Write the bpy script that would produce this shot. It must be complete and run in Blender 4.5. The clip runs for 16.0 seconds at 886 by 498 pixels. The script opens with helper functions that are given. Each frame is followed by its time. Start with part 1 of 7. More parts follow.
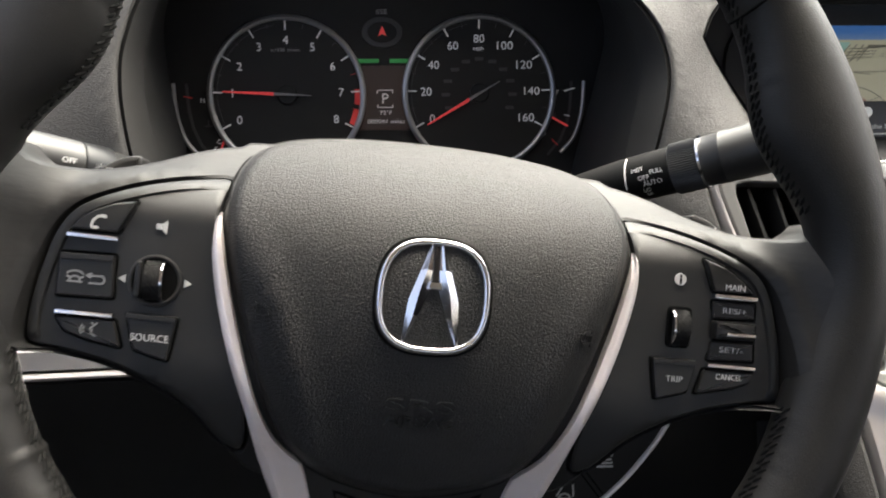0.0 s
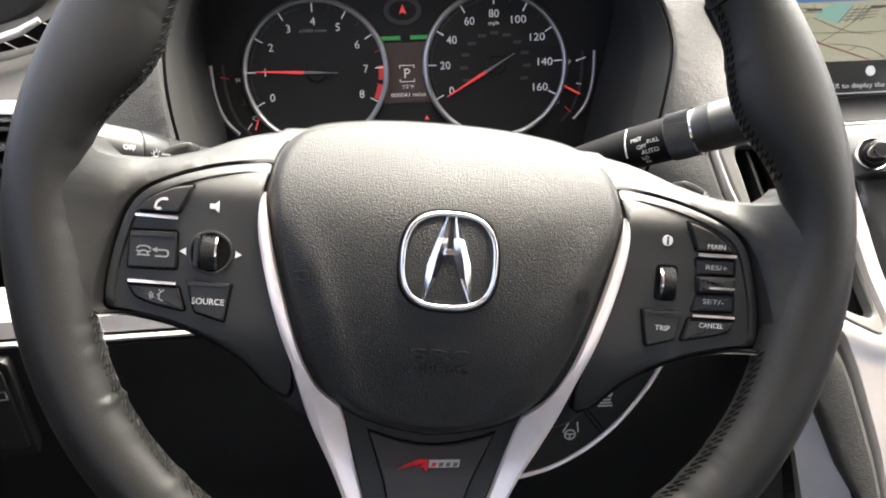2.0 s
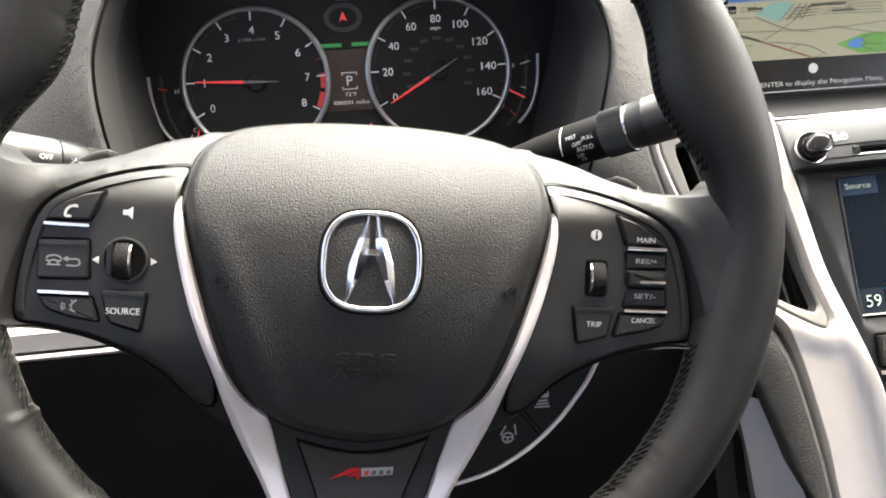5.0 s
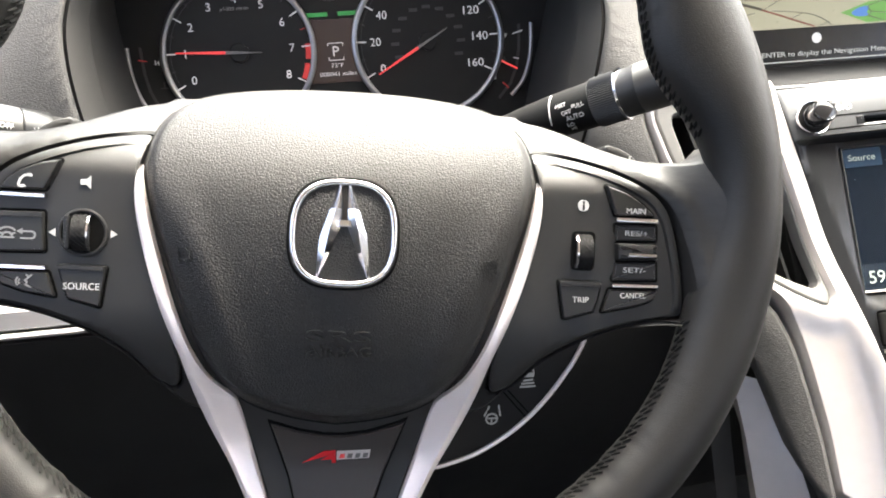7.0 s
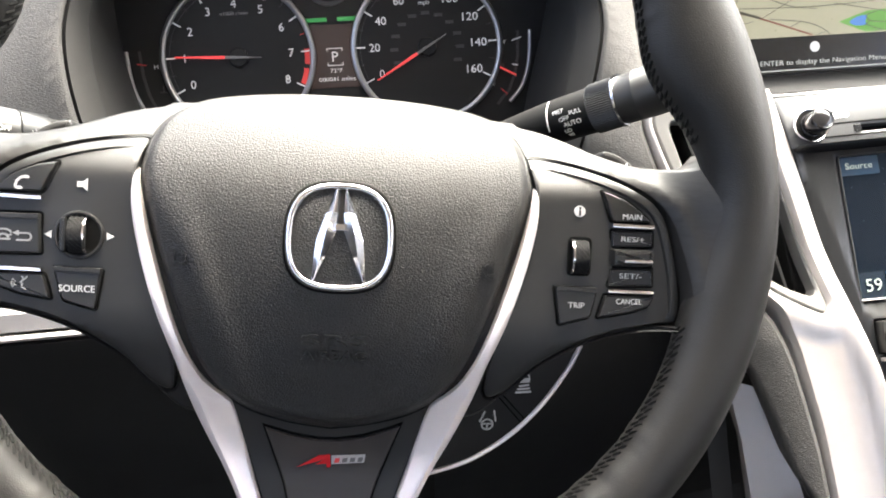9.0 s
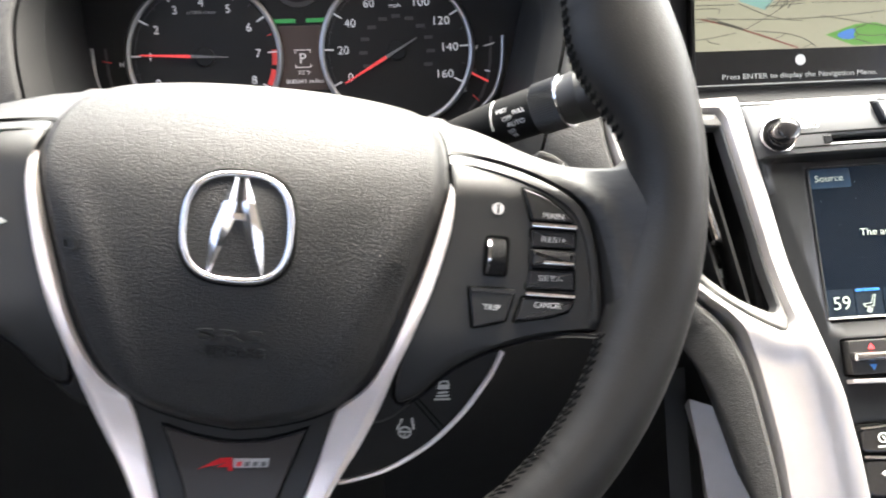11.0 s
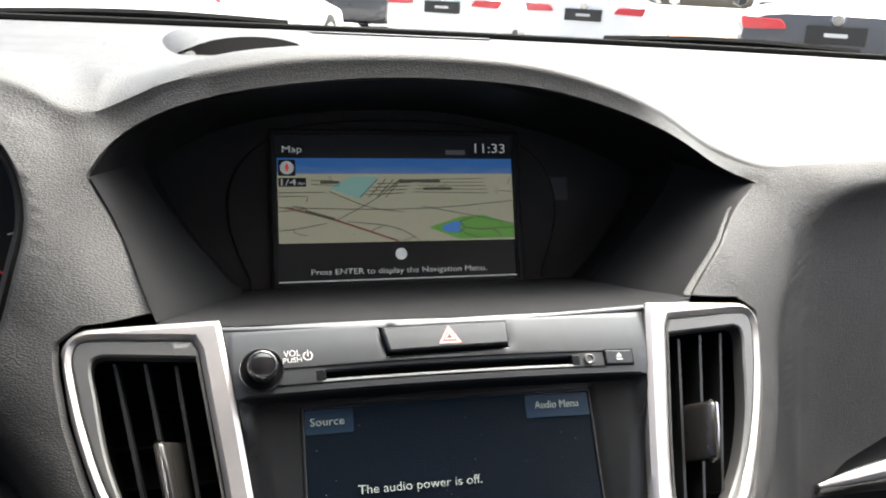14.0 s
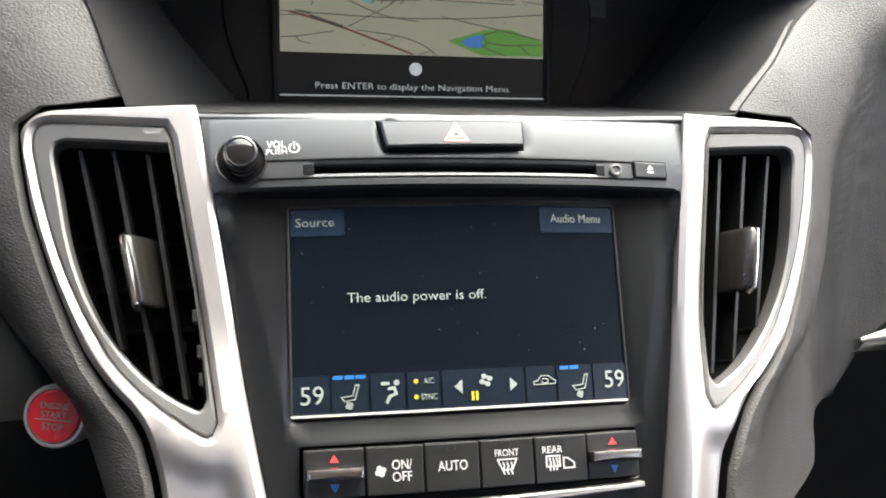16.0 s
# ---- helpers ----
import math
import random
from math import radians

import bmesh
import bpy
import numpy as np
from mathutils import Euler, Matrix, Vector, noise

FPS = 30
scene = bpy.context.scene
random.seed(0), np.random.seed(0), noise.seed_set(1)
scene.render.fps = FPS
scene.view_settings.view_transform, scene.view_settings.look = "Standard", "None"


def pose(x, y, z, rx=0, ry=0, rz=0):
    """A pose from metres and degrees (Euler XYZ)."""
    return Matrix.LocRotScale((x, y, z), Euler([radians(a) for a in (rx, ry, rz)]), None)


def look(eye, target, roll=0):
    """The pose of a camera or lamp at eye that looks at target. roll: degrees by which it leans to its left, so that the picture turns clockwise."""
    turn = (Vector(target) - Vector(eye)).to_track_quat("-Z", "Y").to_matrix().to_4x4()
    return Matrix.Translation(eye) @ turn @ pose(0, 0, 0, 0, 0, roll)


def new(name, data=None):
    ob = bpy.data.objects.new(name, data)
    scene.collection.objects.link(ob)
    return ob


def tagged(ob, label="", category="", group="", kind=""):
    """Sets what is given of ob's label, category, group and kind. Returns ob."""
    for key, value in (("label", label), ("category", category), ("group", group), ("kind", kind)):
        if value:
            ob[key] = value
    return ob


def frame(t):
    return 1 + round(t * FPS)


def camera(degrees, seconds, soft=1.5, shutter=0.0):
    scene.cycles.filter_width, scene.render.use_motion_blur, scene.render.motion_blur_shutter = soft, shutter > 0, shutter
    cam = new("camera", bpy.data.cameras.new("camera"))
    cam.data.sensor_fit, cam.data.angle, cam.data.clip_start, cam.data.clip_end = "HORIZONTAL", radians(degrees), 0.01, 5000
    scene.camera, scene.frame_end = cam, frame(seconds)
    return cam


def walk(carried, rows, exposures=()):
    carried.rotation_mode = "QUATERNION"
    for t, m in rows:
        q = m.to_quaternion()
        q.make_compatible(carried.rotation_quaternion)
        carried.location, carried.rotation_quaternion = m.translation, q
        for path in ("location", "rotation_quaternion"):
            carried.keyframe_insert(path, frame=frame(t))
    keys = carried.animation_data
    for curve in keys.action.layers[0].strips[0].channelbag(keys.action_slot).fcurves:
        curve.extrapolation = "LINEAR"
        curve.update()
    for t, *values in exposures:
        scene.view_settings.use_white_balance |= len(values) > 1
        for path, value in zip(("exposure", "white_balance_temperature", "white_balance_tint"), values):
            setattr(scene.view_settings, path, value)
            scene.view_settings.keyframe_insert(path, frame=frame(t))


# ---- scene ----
from mathutils import geometry

cam = camera(56.0, 16.0, soft=1.9, shutter=0.35)
PATH = [
    (0, (0.0, 0.031, 1.117), (0.231, 1.828, 0.27), 1.4),
    (0.5, (-0.003, 0.013, 1.126), (0.166, 1.783, 0.21), 0.1),
    (1, (-0.002, 0.014, 1.127), (0.168, 1.767, 0.18), -0.2),
    (1.5, (0.0, 0.01, 1.132), (0.176, 1.759, 0.178), -0.2),
    (2, (0.002, -0.011, 1.143), (0.155, 1.748, 0.204), -1.0),
    (2.5, (0.003, -0.024, 1.15), (0.158, 1.757, 0.252), -0.3),
    (3, (0.005, -0.024, 1.151), (0.176, 1.766, 0.277), -0.1),
    (3.5, (0.008, -0.025, 1.152), (0.175, 1.763, 0.271), -0.3),
    (4, (0.017, -0.022, 1.149), (0.203, 1.756, 0.252), -0.6),
    (4.5, (0.022, -0.015, 1.141), (0.239, 1.754, 0.233), -0.3),
    (5, (0.025, -0.009, 1.132), (0.238, 1.761, 0.226), -1.8),
    (5.2, (0.027, -0.007, 1.13), (0.229, 1.76, 0.215), -1.8),
    (7.5, (0.038, 0.006, 1.118), (0.236, 1.758, 0.173), -2.2),
    (8, (0.038, 0.006, 1.118), (0.23, 1.762, 0.179), -2.3),
    (10.3, (0.047, -0.002, 1.117), (0.243, 1.775, 0.221), 0.1),
    (10.5, (0.055, -0.003, 1.116), (0.239, 1.781, 0.232), 0.2),
    (11, (0.086, 0.01, 1.1), (0.236, 1.798, 0.217), -0.9),
    (11.5, (0.159, 0.05, 1.084), (0.365, 1.849, 0.234), -0.9),
    (12, (0.215, 0.073, 1.102), (0.544, 1.901, 0.36), -0.3),
    (12.5, (0.262, 0.08, 1.115), (0.724, 1.907, 0.445), 0.6),
    (13, (0.288, 0.087, 1.123), (0.818, 1.903, 0.473), 2.6),
    (13.5, (0.319, 0.089, 1.124), (0.848, 1.91, 0.489), 2.1),
    (14, (0.323, 0.089, 1.121), (0.806, 1.937, 0.529), 3.1),
    (14.5, (0.328, 0.097, 1.118), (0.741, 1.967, 0.543), 3.3),
    (15, (0.331, 0.102, 1.111), (0.733, 1.938, 0.426), 4.4),
    (15.5, (0.346, 0.105, 1.086), (0.68, 1.887, 0.241), 1.5),
    (16, (0.349, 0.119, 1.063), (0.742, 1.884, 0.21), 4.5),
]
STOPS = 4.0  # the camera is exposed for the shaded cabin
LEVELS = [(0.0, -0.92), (0.6, -0.52), (2.0, -0.03), (3.5, 0.0), (4.5, -0.14), (5.2, -0.08), (7.4, 0.40), (8.0, 0.44), (10.5, 0.31), (11.5, 0.38), (12.0, -0.08), (12.8, -0.46), (13.5, -0.62), (14.0, -1.06), (14.6, -1.1), (15.2, -0.98), (16.0, -0.78)]
walk(cam, [(t, look(eye, target, roll)) for t, eye, target, roll in PATH], [(t, STOPS + s, 6680 if t < 11 else 6450 if t < 13 else 6300, 3) for t, s in LEVELS])

# ---- daylight ----
SUN_EL, SUN_AZ = 62.0, 44.0
world = bpy.data.worlds.new("sky")
scene.world = world
world.use_nodes = True
wn = world.node_tree
sky = wn.nodes.new("ShaderNodeTexSky")
sky.sky_type = "NISHITA"
sky.sun_disc = False
sky.sun_elevation, sky.sun_rotation = radians(SUN_EL), radians(SUN_AZ)
sky.air_density, sky.dust_density, sky.ozone_density = 0.3, 8.0, 0.5
wn.links.new(sky.outputs[0], wn.nodes["Background"].inputs[0])
wn.nodes["Background"].inputs[1].default_value = 0.15
sun = new("sun", bpy.data.lights.new("sun", "SUN"))
sun.data.energy, sun.data.angle, sun.data.color = 1.5, radians(90.0), (1.0, 0.97, 0.925)
a, e = radians(SUN_AZ), radians(SUN_EL)
sun.matrix_world = look((math.sin(a) * math.cos(e) * 20, math.cos(a) * math.cos(e) * 20, math.sin(e) * 20), (0, 0, 1))


# ---- materials ----
GLOW = 0.075  # lit signs are faint beside the daylight


def material(name, colour, rough=0.5, metal=0.0, vary=0.0, scale=60.0, bump=0.0, bump_scale=900.0, cells=False,
             coat=0.0, spec=0.5, glow=None, strength=0.0, rough_vary=0.08, stretch=(1, 1, 1)):
    m = bpy.data.materials.new(name)
    m.use_nodes = True
    nt = m.node_tree
    b = nt.nodes["Principled BSDF"]
    b.inputs["Base Color"].default_value = (*colour, 1)
    b.inputs["Roughness"].default_value = rough
    b.inputs["Metallic"].default_value = metal
    b.inputs["Specular IOR Level"].default_value = spec
    b.inputs["Coat Weight"].default_value = coat
    if glow:
        b.inputs["Emission Color"].default_value = (*glow, 1)
        b.inputs["Emission Strength"].default_value = strength * GLOW
    tc = nt.nodes.new("ShaderNodeTexCoord")
    if vary > 0:
        n = nt.nodes.new("ShaderNodeTexNoise")
        n.inputs["Scale"].default_value, n.inputs["Detail"].default_value = scale, 6
        nt.links.new(tc.outputs["Object"], n.inputs["Vector"])
        r = nt.nodes.new("ShaderNodeMapRange")
        r.inputs[3].default_value, r.inputs[4].default_value = 1 - vary, 1 + vary
        nt.links.new(n.outputs[0], r.inputs[0])
        v = nt.nodes.new("ShaderNodeVectorMath")
        v.operation = "SCALE"
        v.inputs[0].default_value = colour
        nt.links.new(r.outputs[0], v.inputs["Scale"])
        nt.links.new(v.outputs[0], b.inputs["Base Color"])
        q = nt.nodes.new("ShaderNodeMapRange")
        q.inputs[3].default_value, q.inputs[4].default_value = rough - rough_vary, rough + rough_vary
        n2 = nt.nodes.new("ShaderNodeTexNoise")
        n2.inputs["Scale"].default_value, n2.inputs["Detail"].default_value = scale * 0.35, 4
        nt.links.new(tc.outputs["Object"], n2.inputs["Vector"])
        nt.links.new(n2.outputs[0], q.inputs[0])
        nt.links.new(q.outputs[0], b.inputs["Roughness"])
    if bump > 0:
        bn = nt.nodes.new("ShaderNodeBump")
        bn.inputs["Strength"].default_value, bn.inputs["Distance"].default_value = bump, 0.0006
        if cells:
            t = nt.nodes.new("ShaderNodeTexVoronoi")
            t.feature = "DISTANCE_TO_EDGE"
            t.inputs["Scale"].default_value = bump_scale
            warp = nt.nodes.new("ShaderNodeTexNoise")
            warp.inputs["Scale"].default_value = bump_scale * 0.5
            nt.links.new(tc.outputs["Object"], warp.inputs["Vector"])
            mix = nt.nodes.new("ShaderNodeVectorMath")
            mix.operation = "MULTIPLY_ADD"
            mix.inputs[1].default_value = (0.0009, 0.0009, 0.0009)
            nt.links.new(warp.outputs["Color"], mix.inputs[0])
            nt.links.new(tc.outputs["Object"], mix.inputs[2])
            wide_map = nt.nodes.new("ShaderNodeVectorMath")
            wide_map.operation = "MULTIPLY"
            wide_map.inputs[1].default_value = stretch
            nt.links.new(mix.outputs[0], wide_map.inputs[0])
            nt.links.new(wide_map.outputs[0], t.inputs["Vector"])
            ramp = nt.nodes.new("ShaderNodeMapRange")
            ramp.interpolation_type = "SMOOTHSTEP"
            ramp.inputs[1].default_value, ramp.inputs[2].default_value = 0.0, 0.28
            nt.links.new(t.outputs["Distance"], ramp.inputs[0])
            nt.links.new(ramp.outputs[0], bn.inputs["Height"])
        else:
            t = nt.nodes.new("ShaderNodeTexNoise")
            t.inputs["Scale"].default_value, t.inputs["Detail"].default_value = bump_scale, 5
            nt.links.new(tc.outputs["Object"], t.inputs["Vector"])
            nt.links.new(t.outputs[0], bn.inputs["Height"])
        nt.links.new(bn.outputs[0], b.inputs["Normal"])
    return m


M_RIM = material("rim_leather", (0.0100, 0.0098, 0.0096), 0.46, vary=0.22, scale=70, bump=0.16, bump_scale=1100, cells=True, spec=0.30)
M_PAD = material("airbag_skin", (0.022, 0.0216, 0.0212), 0.54, vary=0.15, scale=60, bump=0.40, bump_scale=820, cells=True, spec=0.28)
M_DASH = material("dash_skin", (0.040, 0.039, 0.0385), 0.5, vary=0.15, scale=40, bump=0.36, bump_scale=760, cells=True, spec=0.19, stretch=(0.5, 1, 1.1))
M_SPOKE = material("spoke_plastic", (0.015, 0.015, 0.0148), 0.48, vary=0.12, scale=90, bump=0.12, bump_scale=2500, spec=0.38)
M_BUTTON = material("button_plastic", (0.010, 0.010, 0.010), 0.42, vary=0.12, scale=160, bump=0.08, bump_scale=3000, spec=0.38)
M_DARK = material("dark_plastic", (0.009, 0.009, 0.009), 0.5, vary=0.2, scale=60, bump=0.1, bump_scale=1800, spec=0.25)
# bezel and fascia are one graphite; this darker copy paints in shade
M_BEZEL_SHADED = material("shaded_bezel", (0.007, 0.0075, 0.0085), 0.34, vary=0.1, scale=120, bump=0.05, bump_scale=3000, spec=0.22)
M_FASCIA = material("graphite_fascia", (0.048, 0.050, 0.053), 0.38, metal=0.55, vary=0.08, scale=120, bump=0.04, bump_scale=3500)
M_DARKCHROME = material("dark_chrome", (0.36, 0.34, 0.34), 0.2, metal=1.0, vary=0.05, scale=200, rough_vary=0.03)
M_GLOSS = material("gloss_black", (0.010, 0.010, 0.011), 0.12, vary=0.1, scale=150, coat=0.3, rough_vary=0.04)
M_PLATE = material("smoked_plate", (0.034, 0.030, 0.028), 0.38, vary=0.06, scale=90, spec=0.3, rough_vary=0.04)
M_KEY = material("tab_plastic", (0.014, 0.013, 0.012), 0.24, vary=0.1, scale=150, spec=0.45, rough_vary=0.05)
M_LINING = material("hood_plastic", (0.024, 0.0237, 0.0233), 0.55, vary=0.1, scale=50, bump=0.08, bump_scale=2500, spec=0.25)
M_STALK = material("stalk_plastic", (0.008, 0.008, 0.008), 0.55, vary=0.12, scale=160, bump=0.06, bump_scale=3000, spec=0.06)
# the shelf's own colour; on the hood facets it paints in shade
M_SHELF_AND_SHADE = material("shelf_rubber_facet_shade", (0.014, 0.014, 0.0148), 0.65, vary=0.2, scale=50, bump=0.15, bump_scale=1600, spec=0.07)
M_GAP = material("gap_black", (0.004, 0.004, 0.004), 0.8, spec=0.05)
M_SILVER = material("satin_silver", (0.47, 0.447, 0.437), 0.42, metal=0.78, vary=0.05, scale=120, bump=0.04, bump_scale=4000, rough_vary=0.05)
M_TRIM = material("satin_trim", (0.84, 0.775, 0.76), 0.36, metal=0.42, vary=0.04, scale=120, bump=0.03, bump_scale=4000, rough_vary=0.05)
M_DIALRING = material("dial_ring_metal", (0.30, 0.30, 0.305), 0.4, metal=0.9, vary=0.05, scale=150)
M_GREYTRIM = material("grey_vent_trim", (0.12, 0.118, 0.115), 0.45, metal=0.5, vary=0.07, scale=150)
M_CHROME = material("chrome", (0.66, 0.65, 0.66), 0.14, metal=1.0, vary=0.03, scale=200, rough_vary=0.03)
M_KNURL = material("knurled_plastic", (0.020, 0.020, 0.020), 0.45, vary=0.2, scale=300, bump=0.9, bump_scale=1300, cells=True, spec=0.15)
M_WHITE = material("white_print", (0.50, 0.50, 0.49), 0.55)
M_GREYPRINT = material("grey_print", (0.24, 0.24, 0.24), 0.55)
M_RED = material("red_lacquer", (0.44, 0.012, 0.018), 0.25, vary=0.1, scale=200)
M_REDMARK = material("red_mark", (0.45, 0.03, 0.03), 0.5, glow=(0.9, 0.06, 0.05), strength=0.12)
M_NEEDLE = material("needle_red", (0.65, 0.03, 0.04), 0.4, glow=(1.0, 0.10, 0.10), strength=0.35)
M_NEEDLEGREY = material("needle_grey", (0.16, 0.16, 0.16), 0.35)
M_DIGIT = material("dial_digits", (0.6, 0.6, 0.62), 0.5, glow=(0.82, 0.82, 0.88), strength=0.20)
M_DIM = material("dim_digits", (0.030, 0.030, 0.033), 0.5)
M_FACE = material("dial_face", (0.009, 0.009, 0.0095), 0.5, vary=0.1, scale=80, spec=0.25)
M_GREEN = material("green_lamp", (0.02, 0.18, 0.04), 0.5, glow=(0.12, 0.75, 0.20), strength=0.14)
M_STITCH = material("stitch_thread", (0.007, 0.007, 0.007), 0.7, spec=0.12)
M_FOLD = material("folded_leather", (0.0105, 0.0102, 0.0100), 0.5, vary=0.2, scale=70, spec=0.28)
nt = M_FOLD.node_tree
fold_tc, fold_map, fold_noise, fold_bump = (nt.nodes.new(k) for k in ("ShaderNodeTexCoord", "ShaderNodeMapping", "ShaderNodeTexNoise", "ShaderNodeBump"))
fold_map.inputs["Scale"].default_value = (45, 150, 45)
fold_map.inputs["Rotation"].default_value = (0, 0, radians(28))
fold_noise.inputs["Scale"].default_value, fold_noise.inputs["Detail"].default_value = 1.0, 3
fold_bump.inputs["Strength"].default_value, fold_bump.inputs["Distance"].default_value = 0.32, 0.0012
nt.links.new(fold_tc.outputs["Object"], fold_map.inputs["Vector"])
nt.links.new(fold_map.outputs[0], fold_noise.inputs["Vector"])
nt.links.new(fold_noise.outputs[0], fold_bump.inputs["Height"])
nt.links.new(fold_bump.outputs[0], nt.nodes["Principled BSDF"].inputs["Normal"])


# ---- mesh tools ----
def part(name, bm, mat, parent, label="", sharp=35):
    me = bpy.data.meshes.new(name)
    bmesh.ops.recalc_face_normals(bm, faces=bm.faces[:])
    bm.to_mesh(me)
    bm.free()
    me.materials.append(mat)
    me.polygons.foreach_set("use_smooth", [True] * len(me.polygons))
    me.set_sharp_from_angle(angle=radians(sharp))
    ob = new(name, me)
    ob.parent = parent
    if label:
        tagged(ob, label)
    return ob


def thing(name, m, label, category, group="", kind=""):
    ob = new(name)
    ob.empty_display_size = 0.02
    ob.matrix_world = m
    return tagged(ob, label, category, group, kind)


def tilted(x, y, z, tilt, roll=0.0):
    """A plate facing the driver: u right, v up along the plate, w towards the driver."""
    return Matrix.Translation((x, y, z)) @ Matrix.Rotation(radians(90 - tilt), 4, "X") @ Matrix.Rotation(radians(roll), 4, "Z")


def same(p):
    return p


def bent(k):
    return lambda p: (p[0], p[1], p[2] - k * p[0] * p[0])


def ring_faces(bm, a, b, closed=True):
    n = len(a)
    for i in range(n if closed else n - 1):
        j = (i + 1) % n
        bm.faces.new((a[i], a[j], b[j], b[i]))


def loft(rings, closed=True, cap_start=False, cap_end=False, bm=None):
    bm = bm or bmesh.new()
    vs = [[bm.verts.new(p) for p in r] for r in rings]
    for a, b in zip(vs, vs[1:]):
        ring_faces(bm, a, b, closed)
    if cap_start:
        bm.faces.new(vs[0])
    if cap_end:
        bm.faces.new(vs[-1])
    return bm


def area2(poly):
    return sum(p[0] * q[1] - q[0] * p[1] for p, q in zip(poly, poly[1:] + poly[:1])) / 2


def ccw(poly):
    poly = [tuple(p) for p in poly]
    return poly if area2(poly) > 0 else poly[::-1]


def inset(poly, d):
    """A counter-clockwise outline moved inwards by d."""
    out, n = [], len(poly)
    for i in range(n):
        p, q, r = Vector(poly[i - 1]), Vector(poly[i]), Vector(poly[(i + 1) % n])
        a, b = (q - p).normalized(), (r - q).normalized()
        na, nb = Vector((-a.y, a.x)), Vector((-b.y, b.x))
        m = na + nb
        m = m / max(0.35, m.dot(m) / 2) if m.length > 1e-6 else na
        out.append(tuple(q + m * d))
    return out


def smooth_outline(pts, closed=True, n=6):
    """A rounded curve through the points."""
    out, c = [], len(pts)
    for i in range(c if closed else c - 1):
        def g(j):
            return Vector(pts[j % c] if closed else pts[min(max(j, 0), c - 1)])
        p0, p1, p2, p3 = g(i - 1), g(i), g(i + 1), g(i + 2)
        for k in range(n):
            t = k / n
            out.append(tuple(0.5 * (2 * p1 + (p2 - p0) * t + (2 * p0 - 5 * p1 + 4 * p2 - p3) * t * t + (3 * p1 - p0 - 3 * p2 + p3) * t ** 3)))
    if not closed:
        out.append(tuple(pts[-1]))
    return out


def rounded(poly, r, n=4):
    """An outline with its corners rounded by about r."""
    out, c = [], len(poly)
    for i in range(c):
        p, q, s = Vector(poly[i - 1]), Vector(poly[i]), Vector(poly[(i + 1) % c])
        a = q + (p - q).normalized() * min(r, (p - q).length * 0.45)
        b = q + (s - q).normalized() * min(r, (s - q).length * 0.45)
        for k in range(n + 1):
            t = k / n
            out.append(tuple((1 - t) ** 2 * a + 2 * t * (1 - t) * q + t * t * b))
    return out


def box2(x0, y0, x1, y1, r=0.0):
    p = [(x0, y0), (x1, y0), (x1, y1), (x0, y1)]
    return rounded(p, r) if r else p


def circle2(x, y, rx, ry=None, n=32):
    ry = ry or rx
    return [(x + rx * math.cos(2 * math.pi * i / n), y + ry * math.sin(2 * math.pi * i / n)) for i in range(n)]


def mirrored(poly):
    return [(-p[0], *p[1:]) for p in poly]


def resampled(poly, step, closed=True):
    out, n = [], len(poly)
    for i in range(n if closed else n - 1):
        p, q = Vector(poly[i]), Vector(poly[(i + 1) % n])
        k = max(1, round((q - p).length / step))
        out += [tuple(p.lerp(q, j / k)) for j in range(k)]
    if not closed:
        out.append(tuple(poly[-1]))
    return out


def prism(poly, w0, w1, bevel=0.0005, shape=same, bm=None, step=None):
    """A solid plate with rounded upper edges."""
    poly = ccw(poly)
    if step:
        poly = resampled(poly, step)
    rings = [[(*p, w0) for p in poly], [(*p, w1 - bevel) for p in poly]]
    rings.append([(*p, w1 - bevel * 0.3) for p in inset(poly, bevel * 0.3)])
    rings.append([(*p, w1) for p in inset(poly, bevel)])
    rings.append([(*p, w1) for p in inset(poly, bevel * 1.15)])
    return loft([[shape(p) for p in r] for r in rings], True, True, True, bm)


def dome(poly, centre, fn, depth, steps=14, shape=same):
    """A cushioned cover over an outline, with fn(u, v, s) for its height, s running from 1 at the rim to 0."""
    cx, cy = centre
    rings = [[shape((*p, fn(p[0], p[1], 1) - depth)) for p in poly]]
    for i in range(steps):
        s = math.cos(0.5 * math.pi * i / steps)
        r = []
        for p in poly:
            u, v = cx + (p[0] - cx) * s, cy + (p[1] - cy) * s
            r.append(shape((u, v, fn(u, v, s))))
        rings.append(r)
    bm = loft(rings)
    bm.verts.ensure_lookup_table()
    n = len(poly)
    last = [bm.verts[len(bm.verts) - n + i] for i in range(n)]
    c = bm.verts.new(shape((cx, cy, fn(cx, cy, 0))))
    for i in range(n):
        bm.faces.new((last[i], last[(i + 1) % n], c))
    return bm


def inside(p, poly):
    x, y = p
    r = False
    for i in range(len(poly)):
        (x0, y0), (x1, y1) = poly[i - 1][:2], poly[i][:2]
        if (y0 > y) != (y1 > y) and x < (x1 - x0) * (y - y0) / (y1 - y0) + x0:
            r = not r
    return r


